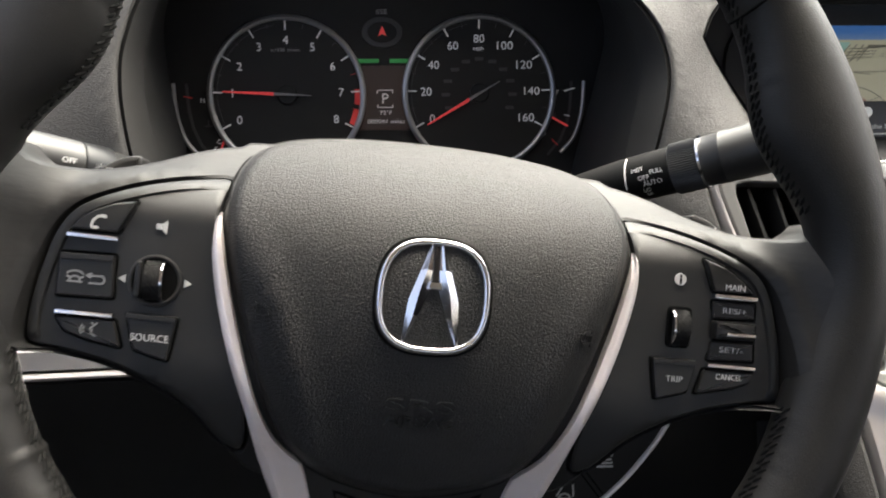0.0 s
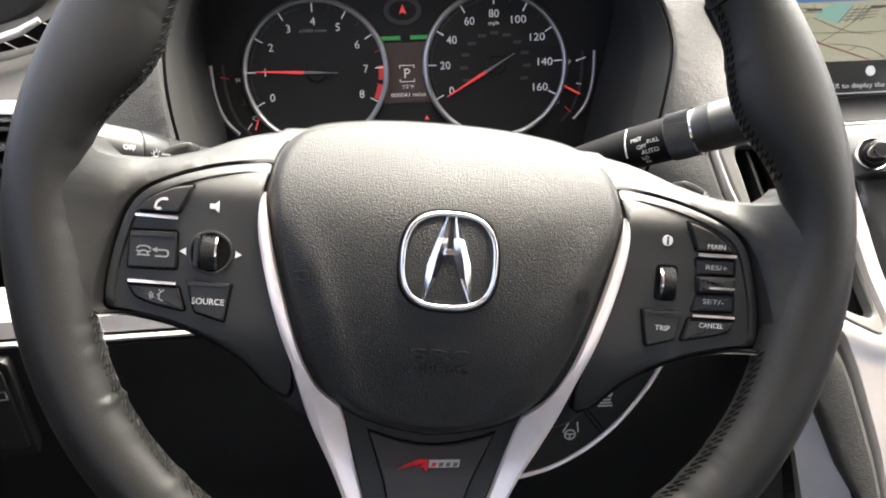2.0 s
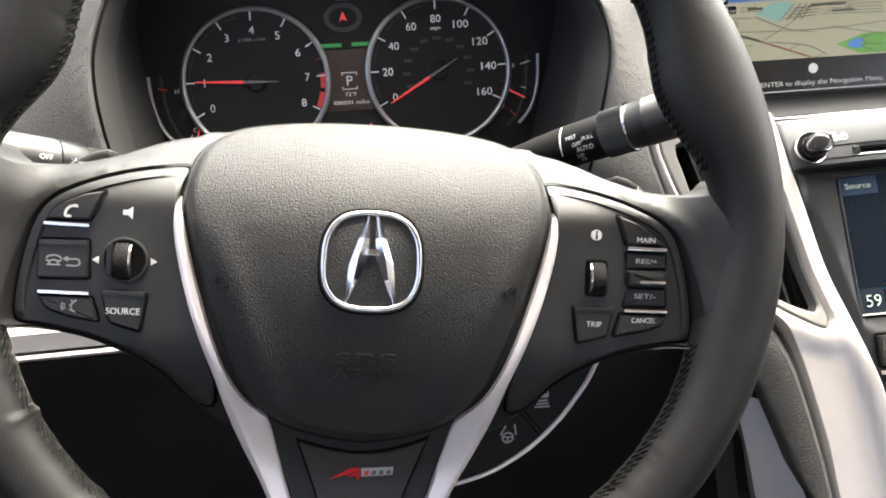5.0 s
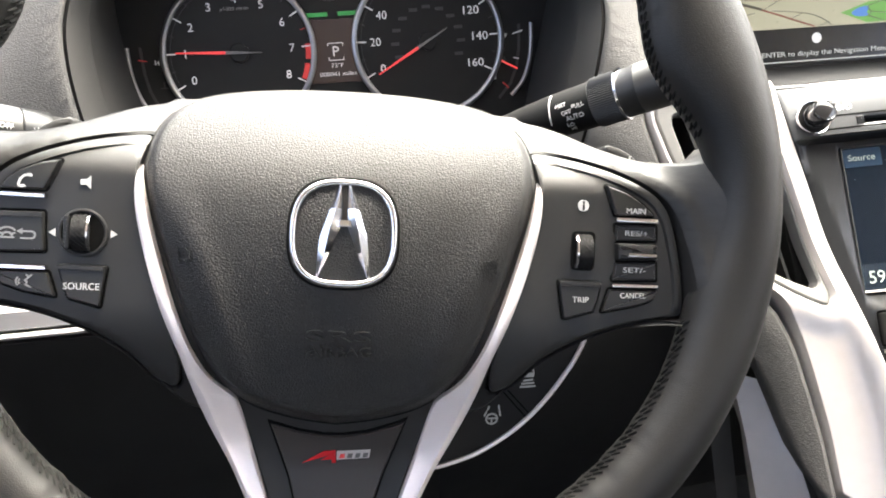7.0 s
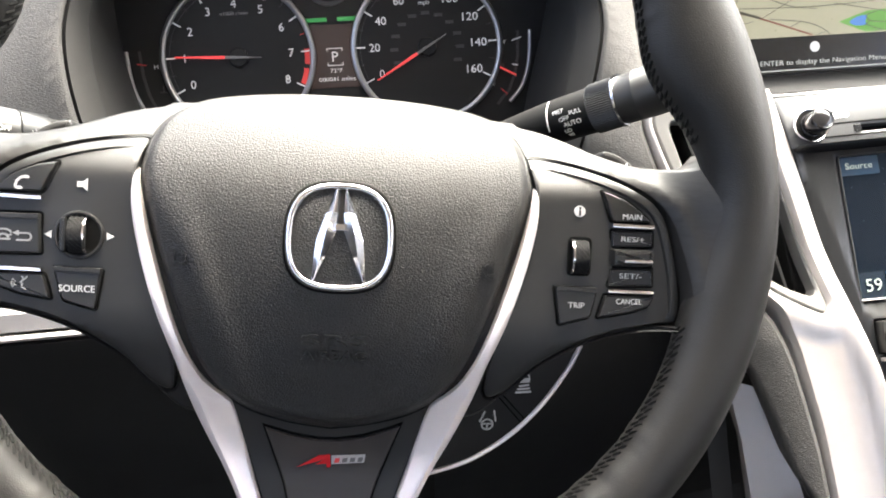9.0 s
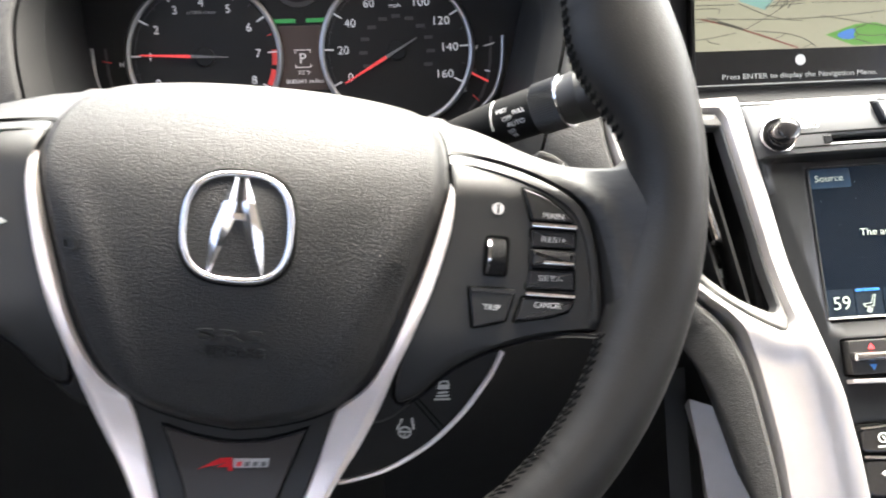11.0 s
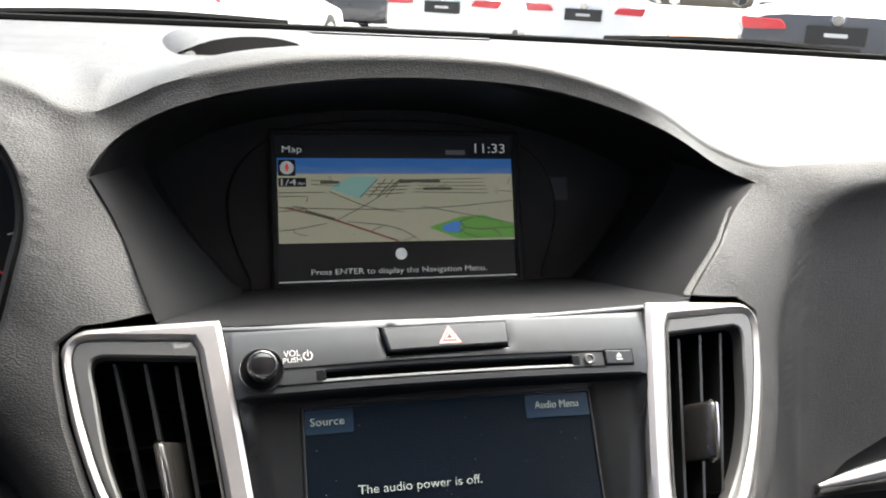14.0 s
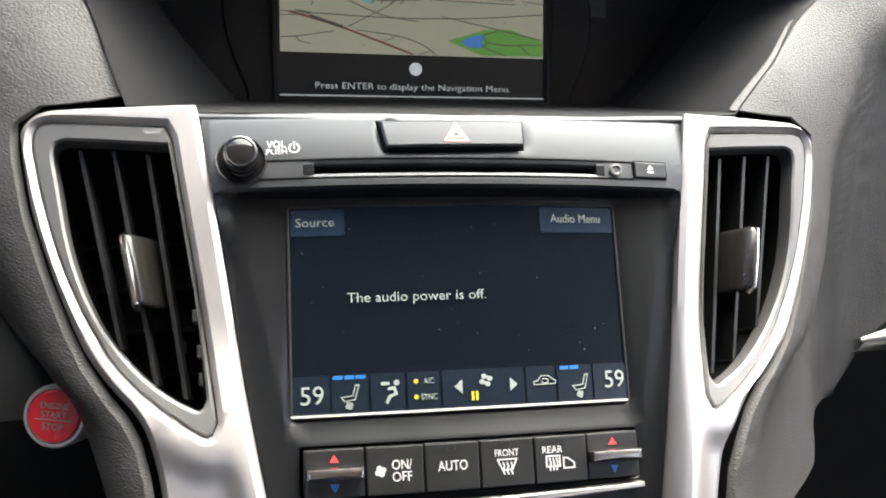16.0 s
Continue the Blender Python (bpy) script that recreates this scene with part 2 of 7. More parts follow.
def plate(outer, holes, grid, shape, depth=0.004, bevel=0.0006, skirt_outer=True, hole_depth=None):
    """A sheet with holes, its edges turned down by depth. shape maps (u, v, w) to space."""
    loops = [ccw(outer)] + [ccw(h)[::-1] for h in holes]
    deep = [depth] + [hole_depth or depth] * len(holes)
    tops = [inset(l, bevel) for l in loops]
    pts, edges = [], []
    for l in tops:
        s = len(pts)
        pts += [Vector(p) for p in l]
        edges += [(s + i, s + (i + 1) % len(l)) for i in range(len(l))]
    xs = np.array([(p.x, p.y) for p in pts])
    for g in grid:
        if inside(g, tops[0]) and not any(inside(g, h) for h in tops[1:]):
            if np.min(np.hypot(xs[:, 0] - g[0], xs[:, 1] - g[1])) > 0.002:
                pts.append(Vector(g))
    from_cdt = geometry.delaunay_2d_cdt(pts, edges, [], 0, 1e-7)
    vs, fs = from_cdt[0], from_cdt[2]
    bm = bmesh.new()
    made = {}

    def vert(i):
        if i not in made:
            made[i] = bm.verts.new(shape((vs[i].x, vs[i].y, 0.0)))
        return made[i]
    for f in fs:
        c = sum((vs[i] for i in f), Vector((0, 0))) / 3
        if inside(c, tops[0]) and not any(inside(c, h) for h in tops[1:]):
            bm.faces.new([vert(i) for i in f])
    key = {}
    for i in made:
        key[(round(vs[i].x, 6), round(vs[i].y, 6))] = made[i]
    for l, t, down in list(zip(loops, tops, deep))[0 if skirt_outer else 1:]:
        a = [key.get((round(p[0], 6), round(p[1], 6))) for p in t]
        if any(x is None for x in a):
            a = [bm.verts.new(shape((*p, 0.0))) for p in t]
        b = [bm.verts.new(shape((*p, -bevel))) for p in l]
        c = [bm.verts.new(shape((*p, -down))) for p in l]
        ring_faces(bm, a, b)
        ring_faces(bm, b, c)
    return bm


def tube(path, radius, n=10, closed=False, caps=True, bm=None, flat=1.0):
    """A round bar along a path; radius may be a list."""
    pts = [Vector(p) for p in path]
    rings, up = [], None
    for i, p in enumerate(pts):
        a = pts[i - 1] if (i or closed) else p
        b = pts[(i + 1) % len(pts)] if (i + 1 < len(pts) or closed) else p
        d = (b - a).normalized()
        if up is None:
            up = d.orthogonal().normalized()
        up = (up - d * up.dot(d)).normalized()
        side = d.cross(up)
        r = radius[i] if isinstance(radius, (list, tuple)) else radius
        rings.append([tuple(p + (up * math.cos(2 * math.pi * k / n) + side * math.sin(2 * math.pi * k / n) * flat) * r) for k in range(n)])
    if closed:
        rings.append(rings[0])
    bm = loft(rings, True, caps and not closed, caps and not closed, bm)
    if closed:
        bmesh.ops.remove_doubles(bm, verts=bm.verts[:], dist=1e-7)
    return bm


def turned(profile, n=32, bm=None):
    """A body of revolution about w: (radius, height) pairs."""
    return loft([[(r * math.cos(2 * math.pi * i / n), r * math.sin(2 * math.pi * i / n), h) for i in range(n)] for r, h in profile], True, True, True, bm)


def moved(bm, m):
    bmesh.ops.transform(bm, matrix=m, verts=bm.verts[:])
    return bm


def strokes(lines, width, w0, w1, shape=same):
    """Flat printed lines."""
    bm = bmesh.new()
    for line in lines:
        for p, q in zip(line, line[1:]):
            p, q = Vector(p), Vector(q)
            d = (q - p).normalized() * width / 2
            s = Vector((-d.y, d.x))
            poly = [p - d - s, q + d - s, q + d + s, p - d + s]
            loft([[shape((*x, w)) for x in poly] for w in (w0, w1)], True, True, True, bm)
    return bm


def ribbon(line, width, w0, w1):
    """One flat printed line that bends without breaks."""
    rows = []
    for i, p in enumerate(line):
        d = (Vector(line[min(i + 1, len(line) - 1)]) - Vector(line[max(i - 1, 0)])).normalized()
        s = Vector((-d.y, d.x)) * width / 2
        rows.append([(p[0] - s.x, p[1] - s.y, w0), (p[0] + s.x, p[1] + s.y, w0), (p[0] + s.x, p[1] + s.y, w1), (p[0] - s.x, p[1] - s.y, w1)])
    return loft(rows, True, True, True)


def arc(x, y, r, a0, a1, n=10, ry=None):
    ry = ry or r
    return [(x + r * math.cos(radians(a0 + (a1 - a0) * i / n)), y + ry * math.sin(radians(a0 + (a1 - a0) * i / n))) for i in range(n + 1)]


def lettering(body, height, mat, parent, m, width=None, thick=0.0002, name="lettering", ref=None):
    """Printed or raised words, centred on m, with capitals of the given height."""
    cu = bpy.data.curves.new("words", "FONT")
    cu.body, cu.align_x, cu.size, cu.resolution_u = body, "CENTER", 1.0, 3
    ob = new("words", cu)
    me = bpy.data.meshes.new_from_object(ob.evaluated_get(bpy.context.evaluated_depsgraph_get()))
    bpy.data.objects.remove(ob)
    bpy.data.curves.remove(cu)
    bm = bmesh.new()
    bm.from_mesh(me)
    bpy.data.meshes.remove(me)
    xs = [v.co.x for v in bm.verts]
    cap = 0.694
    sx = width / (max(xs) - min(xs)) if width else height / cap
    cx = (max(xs) + min(xs)) / 2
    for v in bm.verts:
        v.co = ((v.co.x - cx) * sx, (v.co.y - cap / 2) * height / cap, 0)
    r = bmesh.ops.extrude_face_region(bm, geom=bm.faces[:])
    for g in r["geom"]:
        if isinstance(g, bmesh.types.BMVert):
            g.co.z += thick
    moved(bm, m)
    return part(name, bm, mat, parent)


def at(u, v, w=0.0, turn=0.0):
    return Matrix.Translation((u, v, w)) @ Matrix.Rotation(radians(turn), 4, "Z")


def smoothstep(a, b, x):
    t = min(1.0, max(0.0, (x - a) / (b - a)))
    return t * t * (3 - 2 * t)


def lerp(a, b, t):
    return a + (b - a) * t


def curve_at(table, x):
    """Smooth reading of a table of (x, value)."""
    xs = [p[0] for p in table]
    if x <= xs[0]:
        return table[0][1]
    if x >= xs[-1]:
        return table[-1][1]
    i = max(j for j in range(len(xs) - 1) if xs[j] <= x)

    def slope(j):
        j0, j1 = max(0, j - 1), min(len(xs) - 1, j + 1)
        return (table[j1][1] - table[j0][1]) / (xs[j1] - xs[j0])
    h = xs[i + 1] - xs[i]
    t = (x - xs[i]) / h
    return ((2 * t ** 3 - 3 * t * t + 1) * table[i][1] + (t ** 3 - 2 * t * t + t) * h * slope(i)
            + (-2 * t ** 3 + 3 * t * t) * table[i + 1][1] + (t ** 3 - t * t) * h * slope(i + 1))

# ---- dashboard ----
STACK = tilted(0.435, 0.468, 0.92, 36)
BEND = 0.8
bend = bent(BEND)
Z_LOW, Y_GLASS = 0.70, 1.25
LIP = [(-0.75, 0.97), (-0.45, 0.975), (-0.30, 0.980), (-0.25, 0.986), (-0.2, 1.008), (-0.15, 1.050), (-0.1, 1.080), (0.033, 1.096), (0.137, 1.074), (0.18, 1.063), (0.212, 1.053), (0.231, 1.043), (0.249, 1.040),
       (0.265, 1.046), (0.285, 1.056), (0.321, 1.068), (0.365, 1.075), (0.413, 1.078), (0.464, 1.078), (0.517, 1.074), (0.566, 1.063),
       (0.614, 1.045), (0.656, 1.022), (0.69, 1.011), (0.73, 1.013), (0.80, 1.016), (1.1, 1.010), (1.45, 0.995)]
BASE_Y = [(-0.75, 0.56), (-0.3, 0.54), (0.0, 0.53), (0.19, 0.527), (0.235, 0.518), (0.30, 0.502), (0.36, 0.490), (0.435, 0.485), (0.51, 0.490), (0.57, 0.502),
          (0.635, 0.524), (0.68, 0.545), (0.74, 0.566), (0.85, 0.575), (1.45, 0.60)]
LIP_Y = [(-0.75, 0.62), (0.0, 0.61), (0.2, 0.60), (0.245, 0.592), (0.33, 0.600), (0.46, 0.603), (0.57, 0.606), (0.62, 0.616), (0.66, 0.618), (0.70, 0.607), (0.75, 0.606), (0.85, 0.610), (1.45, 0.65)]
FALL = [(-0.75, 0.35), (0.1, 0.45), (0.25, 0.74), (0.62, 0.74), (0.8, 0.35), (1.45, 0.2)]
# outer edge of the silver frame on the plate, right-hand side: (v, u)
FRAME_EDGE = [(-0.215, 0.1255), (-0.2000, 0.1262), (-0.1737, 0.1274), (-0.1467, 0.1305), (-0.1225, 0.1338), (-0.1105, 0.1365), (-0.0980, 0.1405), (-0.0883, 0.1470), (-0.0794, 0.1555), (-0.0667, 0.1655), (-0.0521, 0.1735), (-0.0264, 0.1840), (0.0025, 0.1937), (0.0265, 0.1986), (0.033, 0.1995), (0.06, 0.2000)]


def swell(v):
    """The lower ends of the silver frames come forward."""
    return 0.012 * smoothstep(-0.050, -0.120, v)


# fold on the passenger side: (z, x)
CREASE = [(0.70, 0.712), (0.77, 0.7095), (0.8364, 0.7092), (0.9101, 0.7112), (0.9341, 0.7140), (0.9657, 0.7206), (0.9830, 0.7350), (0.9925, 0.7500), (0.9985, 0.7705), (1.0020, 0.8066), (1.0020, 0.90), (1.0000, 1.10), (0.998, 1.6)]


def wide(u):
    """The passenger side of the stack is a little broader."""
    return u if u < 0.125 else 0.125 + (u - 0.125) * 1.11


# the passenger-side frame is slimmer at its lower end
FRAME_EDGE_R = [(v, wide(u) - 0.020 * smoothstep(-0.06, -0.14, v)) for v, u in FRAME_EDGE]
EDGE_SMOOTH = smooth_outline(FRAME_EDGE, False, 6)
EDGE_SMOOTH_R = smooth_outline(FRAME_EDGE_R, False, 6)


def on_stack(u, v, w=0.0):
    return STACK @ Vector(bend((u, v, w)))


crease_line = smooth_outline([(a, b) for b, a in CREASE], False, 4)


def beyond_crease(x, z):
    """Signed distance past the passenger-side fold, below 0 on its near side."""
    p, best = Vector((x, z)), 9.0
    for a, b in zip(crease_line, crease_line[1:]):
        q, f = geometry.intersect_point_line(p, Vector(a), Vector(b))
        q = Vector(a).lerp(Vector(b), min(1.0, max(0.0, f)))
        if (p - q).length < abs(best):
            d, n = Vector(b) - Vector(a), p - q
            best = math.copysign(n.length, n.x * d.y - n.y * d.x)
    return best


def roll_in(x, z):
    """How far the skin has rolled round the edge of the screen opening, 1 at the edge."""
    if not ROLL or not 0.2 < x < 0.72 or z < 0.93:
        return 0.0
    d = float(np.min(np.hypot(ROLL[0] - x, ROLL[1] - z)))
    side = max(smoothstep(0.60, 0.66, x), smoothstep(0.31, 0.27, x)) * smoothstep(1.02, 0.97, z)
    return lerp(0.0, 0.013, side) * max(0.0, 1 - d / lerp(0.013, 0.030, side)) ** 2


ROLL = []
# ridge where the instrument hood ends: (z, x)
FIN = [(1.0, 0.247), (1.013, 0.243), (1.038, 0.233), (1.059, 0.217)]


def fin_step(x, z):
    return 0.010 * smoothstep(0.0, 0.026, x - curve_at(FIN, z)) * smoothstep(0.33, 0.262, x) * smoothstep(1.005, 1.050, z)


def face_y(x, z):
    lip, base, yl = curve_at(LIP, x), curve_at(BASE_Y, x), curve_at(LIP_Y, x)
    if z > 0.945:
        t = (z - 0.945) / max(0.02, lip - 0.945)
        lean = 0.26 + 0.3 * smoothstep(0.24, 0.20, x) - 0.55 * math.exp(-((x - 0.265) / 0.035) ** 2)
        f = (1 - lean) * t + lean * t ** 3
        # over the screen opening the skin stands up steeply to the lip
        f = lerp(f, 1 - max(0.0, 1 - t) ** 1.5, smoothstep(0.27, 0.32, x) * smoothstep(0.64, 0.58, x))
        y = base + (yl - base) * f
    else:
        y = base + curve_at(FALL, x) * (z - 0.945)
    u = x - 0.435
    v = (z - 0.92 + 0.588 * BEND * u * u) / 0.809
    off = abs(u) - curve_at(EDGE_SMOOTH if u < 0 else EDGE_SMOOTH_R, v)
    y += (0.080 if u < 0 else 0.048) * (1 - math.exp(-(max(0.0, off) / 0.042) ** 2.5 / 1.8)) * smoothstep(0.94, 0.85, z)
    y -= 0.9 * swell(v) * math.exp(-(max(0.0, off) / 0.030) ** 2)
    if u > 0.12:
        # the passenger panel stands upright and meets the rounded shoulder in a fold
        past = beyond_crease(x, z)
        soft = 0.5 * (past + math.hypot(past, 0.004))
        upright = 0.571 + 0.06 * (x - 0.69) + 0.30 * (z - 0.90) - 0.016 * math.exp(-soft / 0.018)
        near = max(1e-4, min(lip - z, off if off > 0 else 1e-4))
        if ROLL and z > 0.95 and x < 0.72:
            near = max(1e-4, min(near, float(np.min(np.hypot(ROLL[0] - x, ROLL[1] - z)))))
        broad = lerp(0.024, 0.055, smoothstep(0.965, 0.90, z))
        keep = smoothstep(-min(broad, near - min(past, 0.0)), 0.0, past)
        y = lerp(y, upright, keep)
    return y + 0.003 + roll_in(x, z) + fin_step(x, z)


def dash_point(p):
    x, q, w = p
    lip = curve_at(LIP, x)
    if q <= 1:
        z = Z_LOW + q * (lip - Z_LOW)
        return (x, face_y(x, z) - w, z)
    yl = curve_at(LIP_Y, x)
    glass = Y_GLASS - 0.22 * (x - 0.35) ** 2
    y = yl + (q - 1) * (glass - yl)
    far = lerp(0.20, 0.075, max(0.0, 1 - abs(x - 0.245) / 0.06)) if x < 0.6 else lerp(0.20, 0.42, smoothstep(0.6, 0.85, x))
    y += (roll_in(x, lip) + fin_step(x, lip)) * math.exp(-(y - yl) / 0.05)
    ridge = 1 - 0.75 * smoothstep(0.66, 0.72, x)
    z = lerp(lip, 1.060, smoothstep(0, far, y - yl)) - 0.005 * smoothstep(0.67, 0.74, x) * math.exp(-((y - yl - 0.018) / 0.009) ** 2) + 0.012 * (1 - math.exp(-(y - yl) / 0.019)) * ridge
    return (x, y, z - 0.012 * smoothstep(0.0, far, y - yl) * ridge + w)


def to_q(x, z):
    return (z - Z_LOW) / (curve_at(LIP, x) - Z_LOW)


# the opening round the upper screen and the centre stack
ARCH = [(0.245, 1.012), (0.258, 1.029), (0.285, 1.045), (0.321, 1.056), (0.365, 1.063), (0.413, 1.067), (0.464, 1.067), (0.517, 1.063),
        (0.566, 1.052), (0.614, 1.035), (0.656, 1.012), (0.684, 1.001)]
arch_line = [p for p in smooth_outline(ARCH, False, 5)]


def stack_xz(u, v):
    p = on_stack(u, v)
    return (p.x, p.z)


ROLL += [np.array(c) for c in zip(*resampled([stack_xz(-0.150, 0.056)] + arch_line + [stack_xz(0.156, 0.056)], 0.003, False))]
side_l = [(-0.153, 0.0508), (-0.190, 0.0521), (-0.2018, 0.0446)] + [(-u - 0.002, v) for v, u in reversed(FRAME_EDGE[:-1])]
side_r = [(wide(-u), v) for u, v in side_l[:3]] + [(u + 0.002, v) for v, u in reversed(FRAME_EDGE_R[:-1])]
hole = arch_line + [stack_xz(u, v) for u, v in side_r] + [stack_xz(u, v) for u, v in reversed(side_l)]
hole = [(x, max(z, Z_LOW + 0.012)) for x, z in hole]
hole_q = [(x, min(0.992, to_q(x, z))) for x, z in resampled(hole, 0.005)]
# the opening of the instrument hood
HOOD = [(-0.122, 0.884), (-0.126, 0.92), (-0.133, 0.955), (-0.136, 0.987), (-0.133, 1.012), (-0.118, 1.044), (-0.088, 1.066), (-0.03, 1.082), (0.033, 1.086), (0.10, 1.078), (0.15, 1.060),
        (0.186, 1.044), (0.207, 1.022), (0.2150, 0.995), (0.2090, 0.963), (0.197, 0.92), (0.188, 0.884)]
hood_line = smooth_outline(HOOD, False, 4)
hood_q = [(x, min(0.99, to_q(x, z))) for x, z in hood_line]
# side vent at the door
SIDE_VENT = box2(-0.345, 0.880, -0.232, 0.958, 0.010)
vent_q = [(x, to_q(x, z)) for x, z in resampled(SIDE_VENT, 0.02)]
xs = [-0.74, -0.66, -0.58, -0.5] + [-0.45 + 0.015 * i for i in range(18)] + [-0.18 + 0.0072 * i for i in range(134)] + [0.2046 + 0.0036 * i for i in range(22)] + [0.79, 0.80, 0.81, 0.82, 0.835, 0.85, 0.87, 0.89, 0.92] + [0.95 + 0.07 * i for i in range(8)]
qs = [0.022 * i for i in range(1, 45)] + [1.0, 1.006, 1.013, 1.021, 1.032, 1.05, 1.08, 1.12, 1.17, 1.23, 1.3, 1.4, 1.5, 1.65, 1.8, 1.93]
grid = [(x, q) for i, q in enumerate(qs) for x in xs]


def wing_off(x, q):
    """Distance outside the driver-side edge of the stack."""
    u = x - 0.435
    z = Z_LOW + q * (curve_at(LIP, x) - Z_LOW)
    return -u - curve_at(EDGE_SMOOTH, (z - 0.92 + 0.588 * BEND * u * u) / 0.809)


# rows that follow the wing beside the stack, so that its roll is even
grid = [(x, q) for x, q in grid if not (0.165 < x < 0.36 and q < to_q(x, 0.915) and -0.002 < wing_off(x, q) < 0.0445)]
for i in range(15):
    for j in range(56):
        v = -0.262 + 0.0046 * j
        u = -(curve_at(EDGE_SMOOTH, v) + 0.0025 + 0.003 * i)
        x, z = 0.435 + u, 0.92 + 0.809 * v - 0.588 * BEND * u * u
        if Z_LOW + 0.004 < z < 0.914:
            grid.append((x, to_q(x, z)))
# rows along the fold on the passenger side
grid = [(x, q) for x, q in grid if x < 0.69 or q > 1 or abs(beyond_crease(x, Z_LOW + q * (curve_at(LIP, x) - Z_LOW))) > 0.011]
fold_line = resampled(crease_line, 0.006, False)
for off in (-0.009, -0.005, -0.002, 0.0, 0.002, 0.005, 0.009):
    for a, b in zip(fold_line, fold_line[1:]):
        d = (Vector(b) - Vector(a)).normalized()
        x, z = a[0] + d.y * off, a[1] - d.x * off
        if x < 1.2 and z > Z_LOW + 0.01:
            grid.append((x, min(0.997, to_q(x, z))))
# even rows beside the instrument hood
hood_x, hood_z = [np.array(c) for c in zip(*resampled(hood_line, 0.003, False))]


def beside_hood(x, z):
    return 0.165 < x < 0.238 and 0.89 < z < 1.045 and float(np.min(np.hypot(hood_x - x, hood_z - z))) < 0.0165


grid = [(x, q) for x, q in grid if q > 1 or not beside_hood(x, Z_LOW + q * (curve_at(LIP, x) - Z_LOW))]
for off in (0.004, 0.0085, 0.013):
    grid += [(x, to_q(x, z)) for x, z in resampled(inset(ccw(hood_line), -off), 0.006) if beside_hood(x, z)]
# finer rows where the skin rolls over the edge of the opening
for off in (0.0035, 0.007, 0.0105):
    grid += [(x, min(0.998, to_q(x, z))) for x, z in resampled(inset(ccw(hole), -off), 0.005) if z > 0.95 and (x > 0.275 or z < 1.0)]
edge_xz = [(-0.355, 0.854), (0.14, 0.854), (0.19, 0.852), (0.215, 0.846)] + [stack_xz(-(curve_at(FRAME_EDGE, v) + d), v) for v, d in ((-0.070, 0.030), (-0.080, 0.032), (-0.090, 0.0345), (-0.099, 0.0345), (-0.110, 0.0315), (-0.1214, 0.0280), (-0.1337, 0.0240), (-0.150, 0.0215), (-0.17, 0.0195), (-0.190, 0.0165), (-0.203, 0.012), (-0.209, 0.007), (-0.220, 0.005), (-0.262, 0.005))]
edge_xz += [(0.565, 0.704), (0.590, 0.735), (0.6118, 0.7530), (0.6573, 0.7560), (0.690, 0.7560), (0.7098, 0.7575), (0.7271, 0.769), (0.742, 0.7840), (0.765, 0.7990), (0.820, 0.8185), (0.87, 0.832), (0.95, 0.840), (1.235, 0.845)]
edge_q = [(x, to_q(x, z)) for x, z in resampled(edge_xz, 0.010, False)]
outer = edge_q + resampled([edge_q[-1], (1.235, 2.0), (-0.355, 2.0), edge_q[0]], 0.05, False)[1:-1]
dashboard = thing("dashboard", Matrix(), "charcoal grained soft-touch dashboard with hooded openings", "dashboard", kind="structure")
part("dash_pad", plate(outer, [hole_q, hood_q, vent_q], grid, dash_point, 0.022, 0.0025, hole_depth=0.005), M_DASH, dashboard, sharp=60)
# dark backing behind the gaps
part("dash_backing", prism([(-0.35, 0.72), (1.2, 0.72), (1.2, 0.955), (-0.35, 0.955)], -0.006, 0, 0.001,
                           lambda p: (p[0], 0.60 + (p[1] - 0.72) * 0.55 - p[2], p[1])), M_GAP, dashboard)

# recess of the upper screen
lip_pts = [Vector((x, face_y(x, z) - 0.001, z)) for x, z in arch_line]
DEEP = [(0.266, 1.005), (0.268, 1.018), (0.303, 1.042), (0.359, 1.058), (0.418, 1.063), (0.486, 1.062), (0.569, 1.045), (0.624, 1.022), (0.646, 1.006)]
deep_line = smooth_outline(DEEP, False, 6)


def along(line, n):
    v = [Vector(p) for p in line]
    d = [0.0]
    for a, b in zip(v, v[1:]):
        d.append(d[-1] + (b - a).length)
    out = []
    for i in range(n):
        s = d[-1] * i / (n - 1)
        j = max(k for k in range(len(d) - 1) if d[k] <= s + 1e-9)
        out.append(v[j].lerp(v[j + 1], (s - d[j]) / max(1e-9, d[j + 1] - d[j])))
    return out


top_l, top_r = on_stack(-0.153, 0.050, -0.002), on_stack(0.1575, 0.052, -0.002)
front = [Vector((p.x, lerp(p.y, face_y(p.x, p.z) - 0.001, min(1, 2 * i / 7)), p.z)) for i, p in enumerate(along([tuple(top_l), tuple(lip_pts[0])], 8))][:-1] + along([tuple(p) for p in lip_pts], 30) + [Vector((p.x, lerp(p.y, face_y(p.x, p.z) - 0.001, min(1, 2 * (7 - i) / 7)), p.z)) for i, p in enumerate(along([tuple(lip_pts[-1]), tuple(top_r)], 8))][1:]
mid = [Vector((x, 0.640, z)) for x, z in along([(0.327, 0.913), (0.316, 0.928), (0.294, 0.956), (0.277, 0.983), (0.266, 1.005)], 8)][:-1]
mid += [Vector((p.x, 0.648, p.y)) for p in along(deep_line, 30)]
mid += [Vector((x, 0.645, z)) for x, z in along([(0.646, 1.006), (0.639, 0.985), (0.609, 0.942), (0.582, 0.913)], 8)][1:]
# facets are dash skin, coloured darker here to stand for the recess shade
part("hood_facet", loft([[tuple(p.lerp(q, t)) for p, q in zip(front, mid)] for t in (0, 0.04, 0.5, 1)], False), M_SHELF_AND_SHADE, dashboard, sharp=40)
NAV = tilted(0.444, 0.675, 0.93, 22)
inv = NAV.inverted()
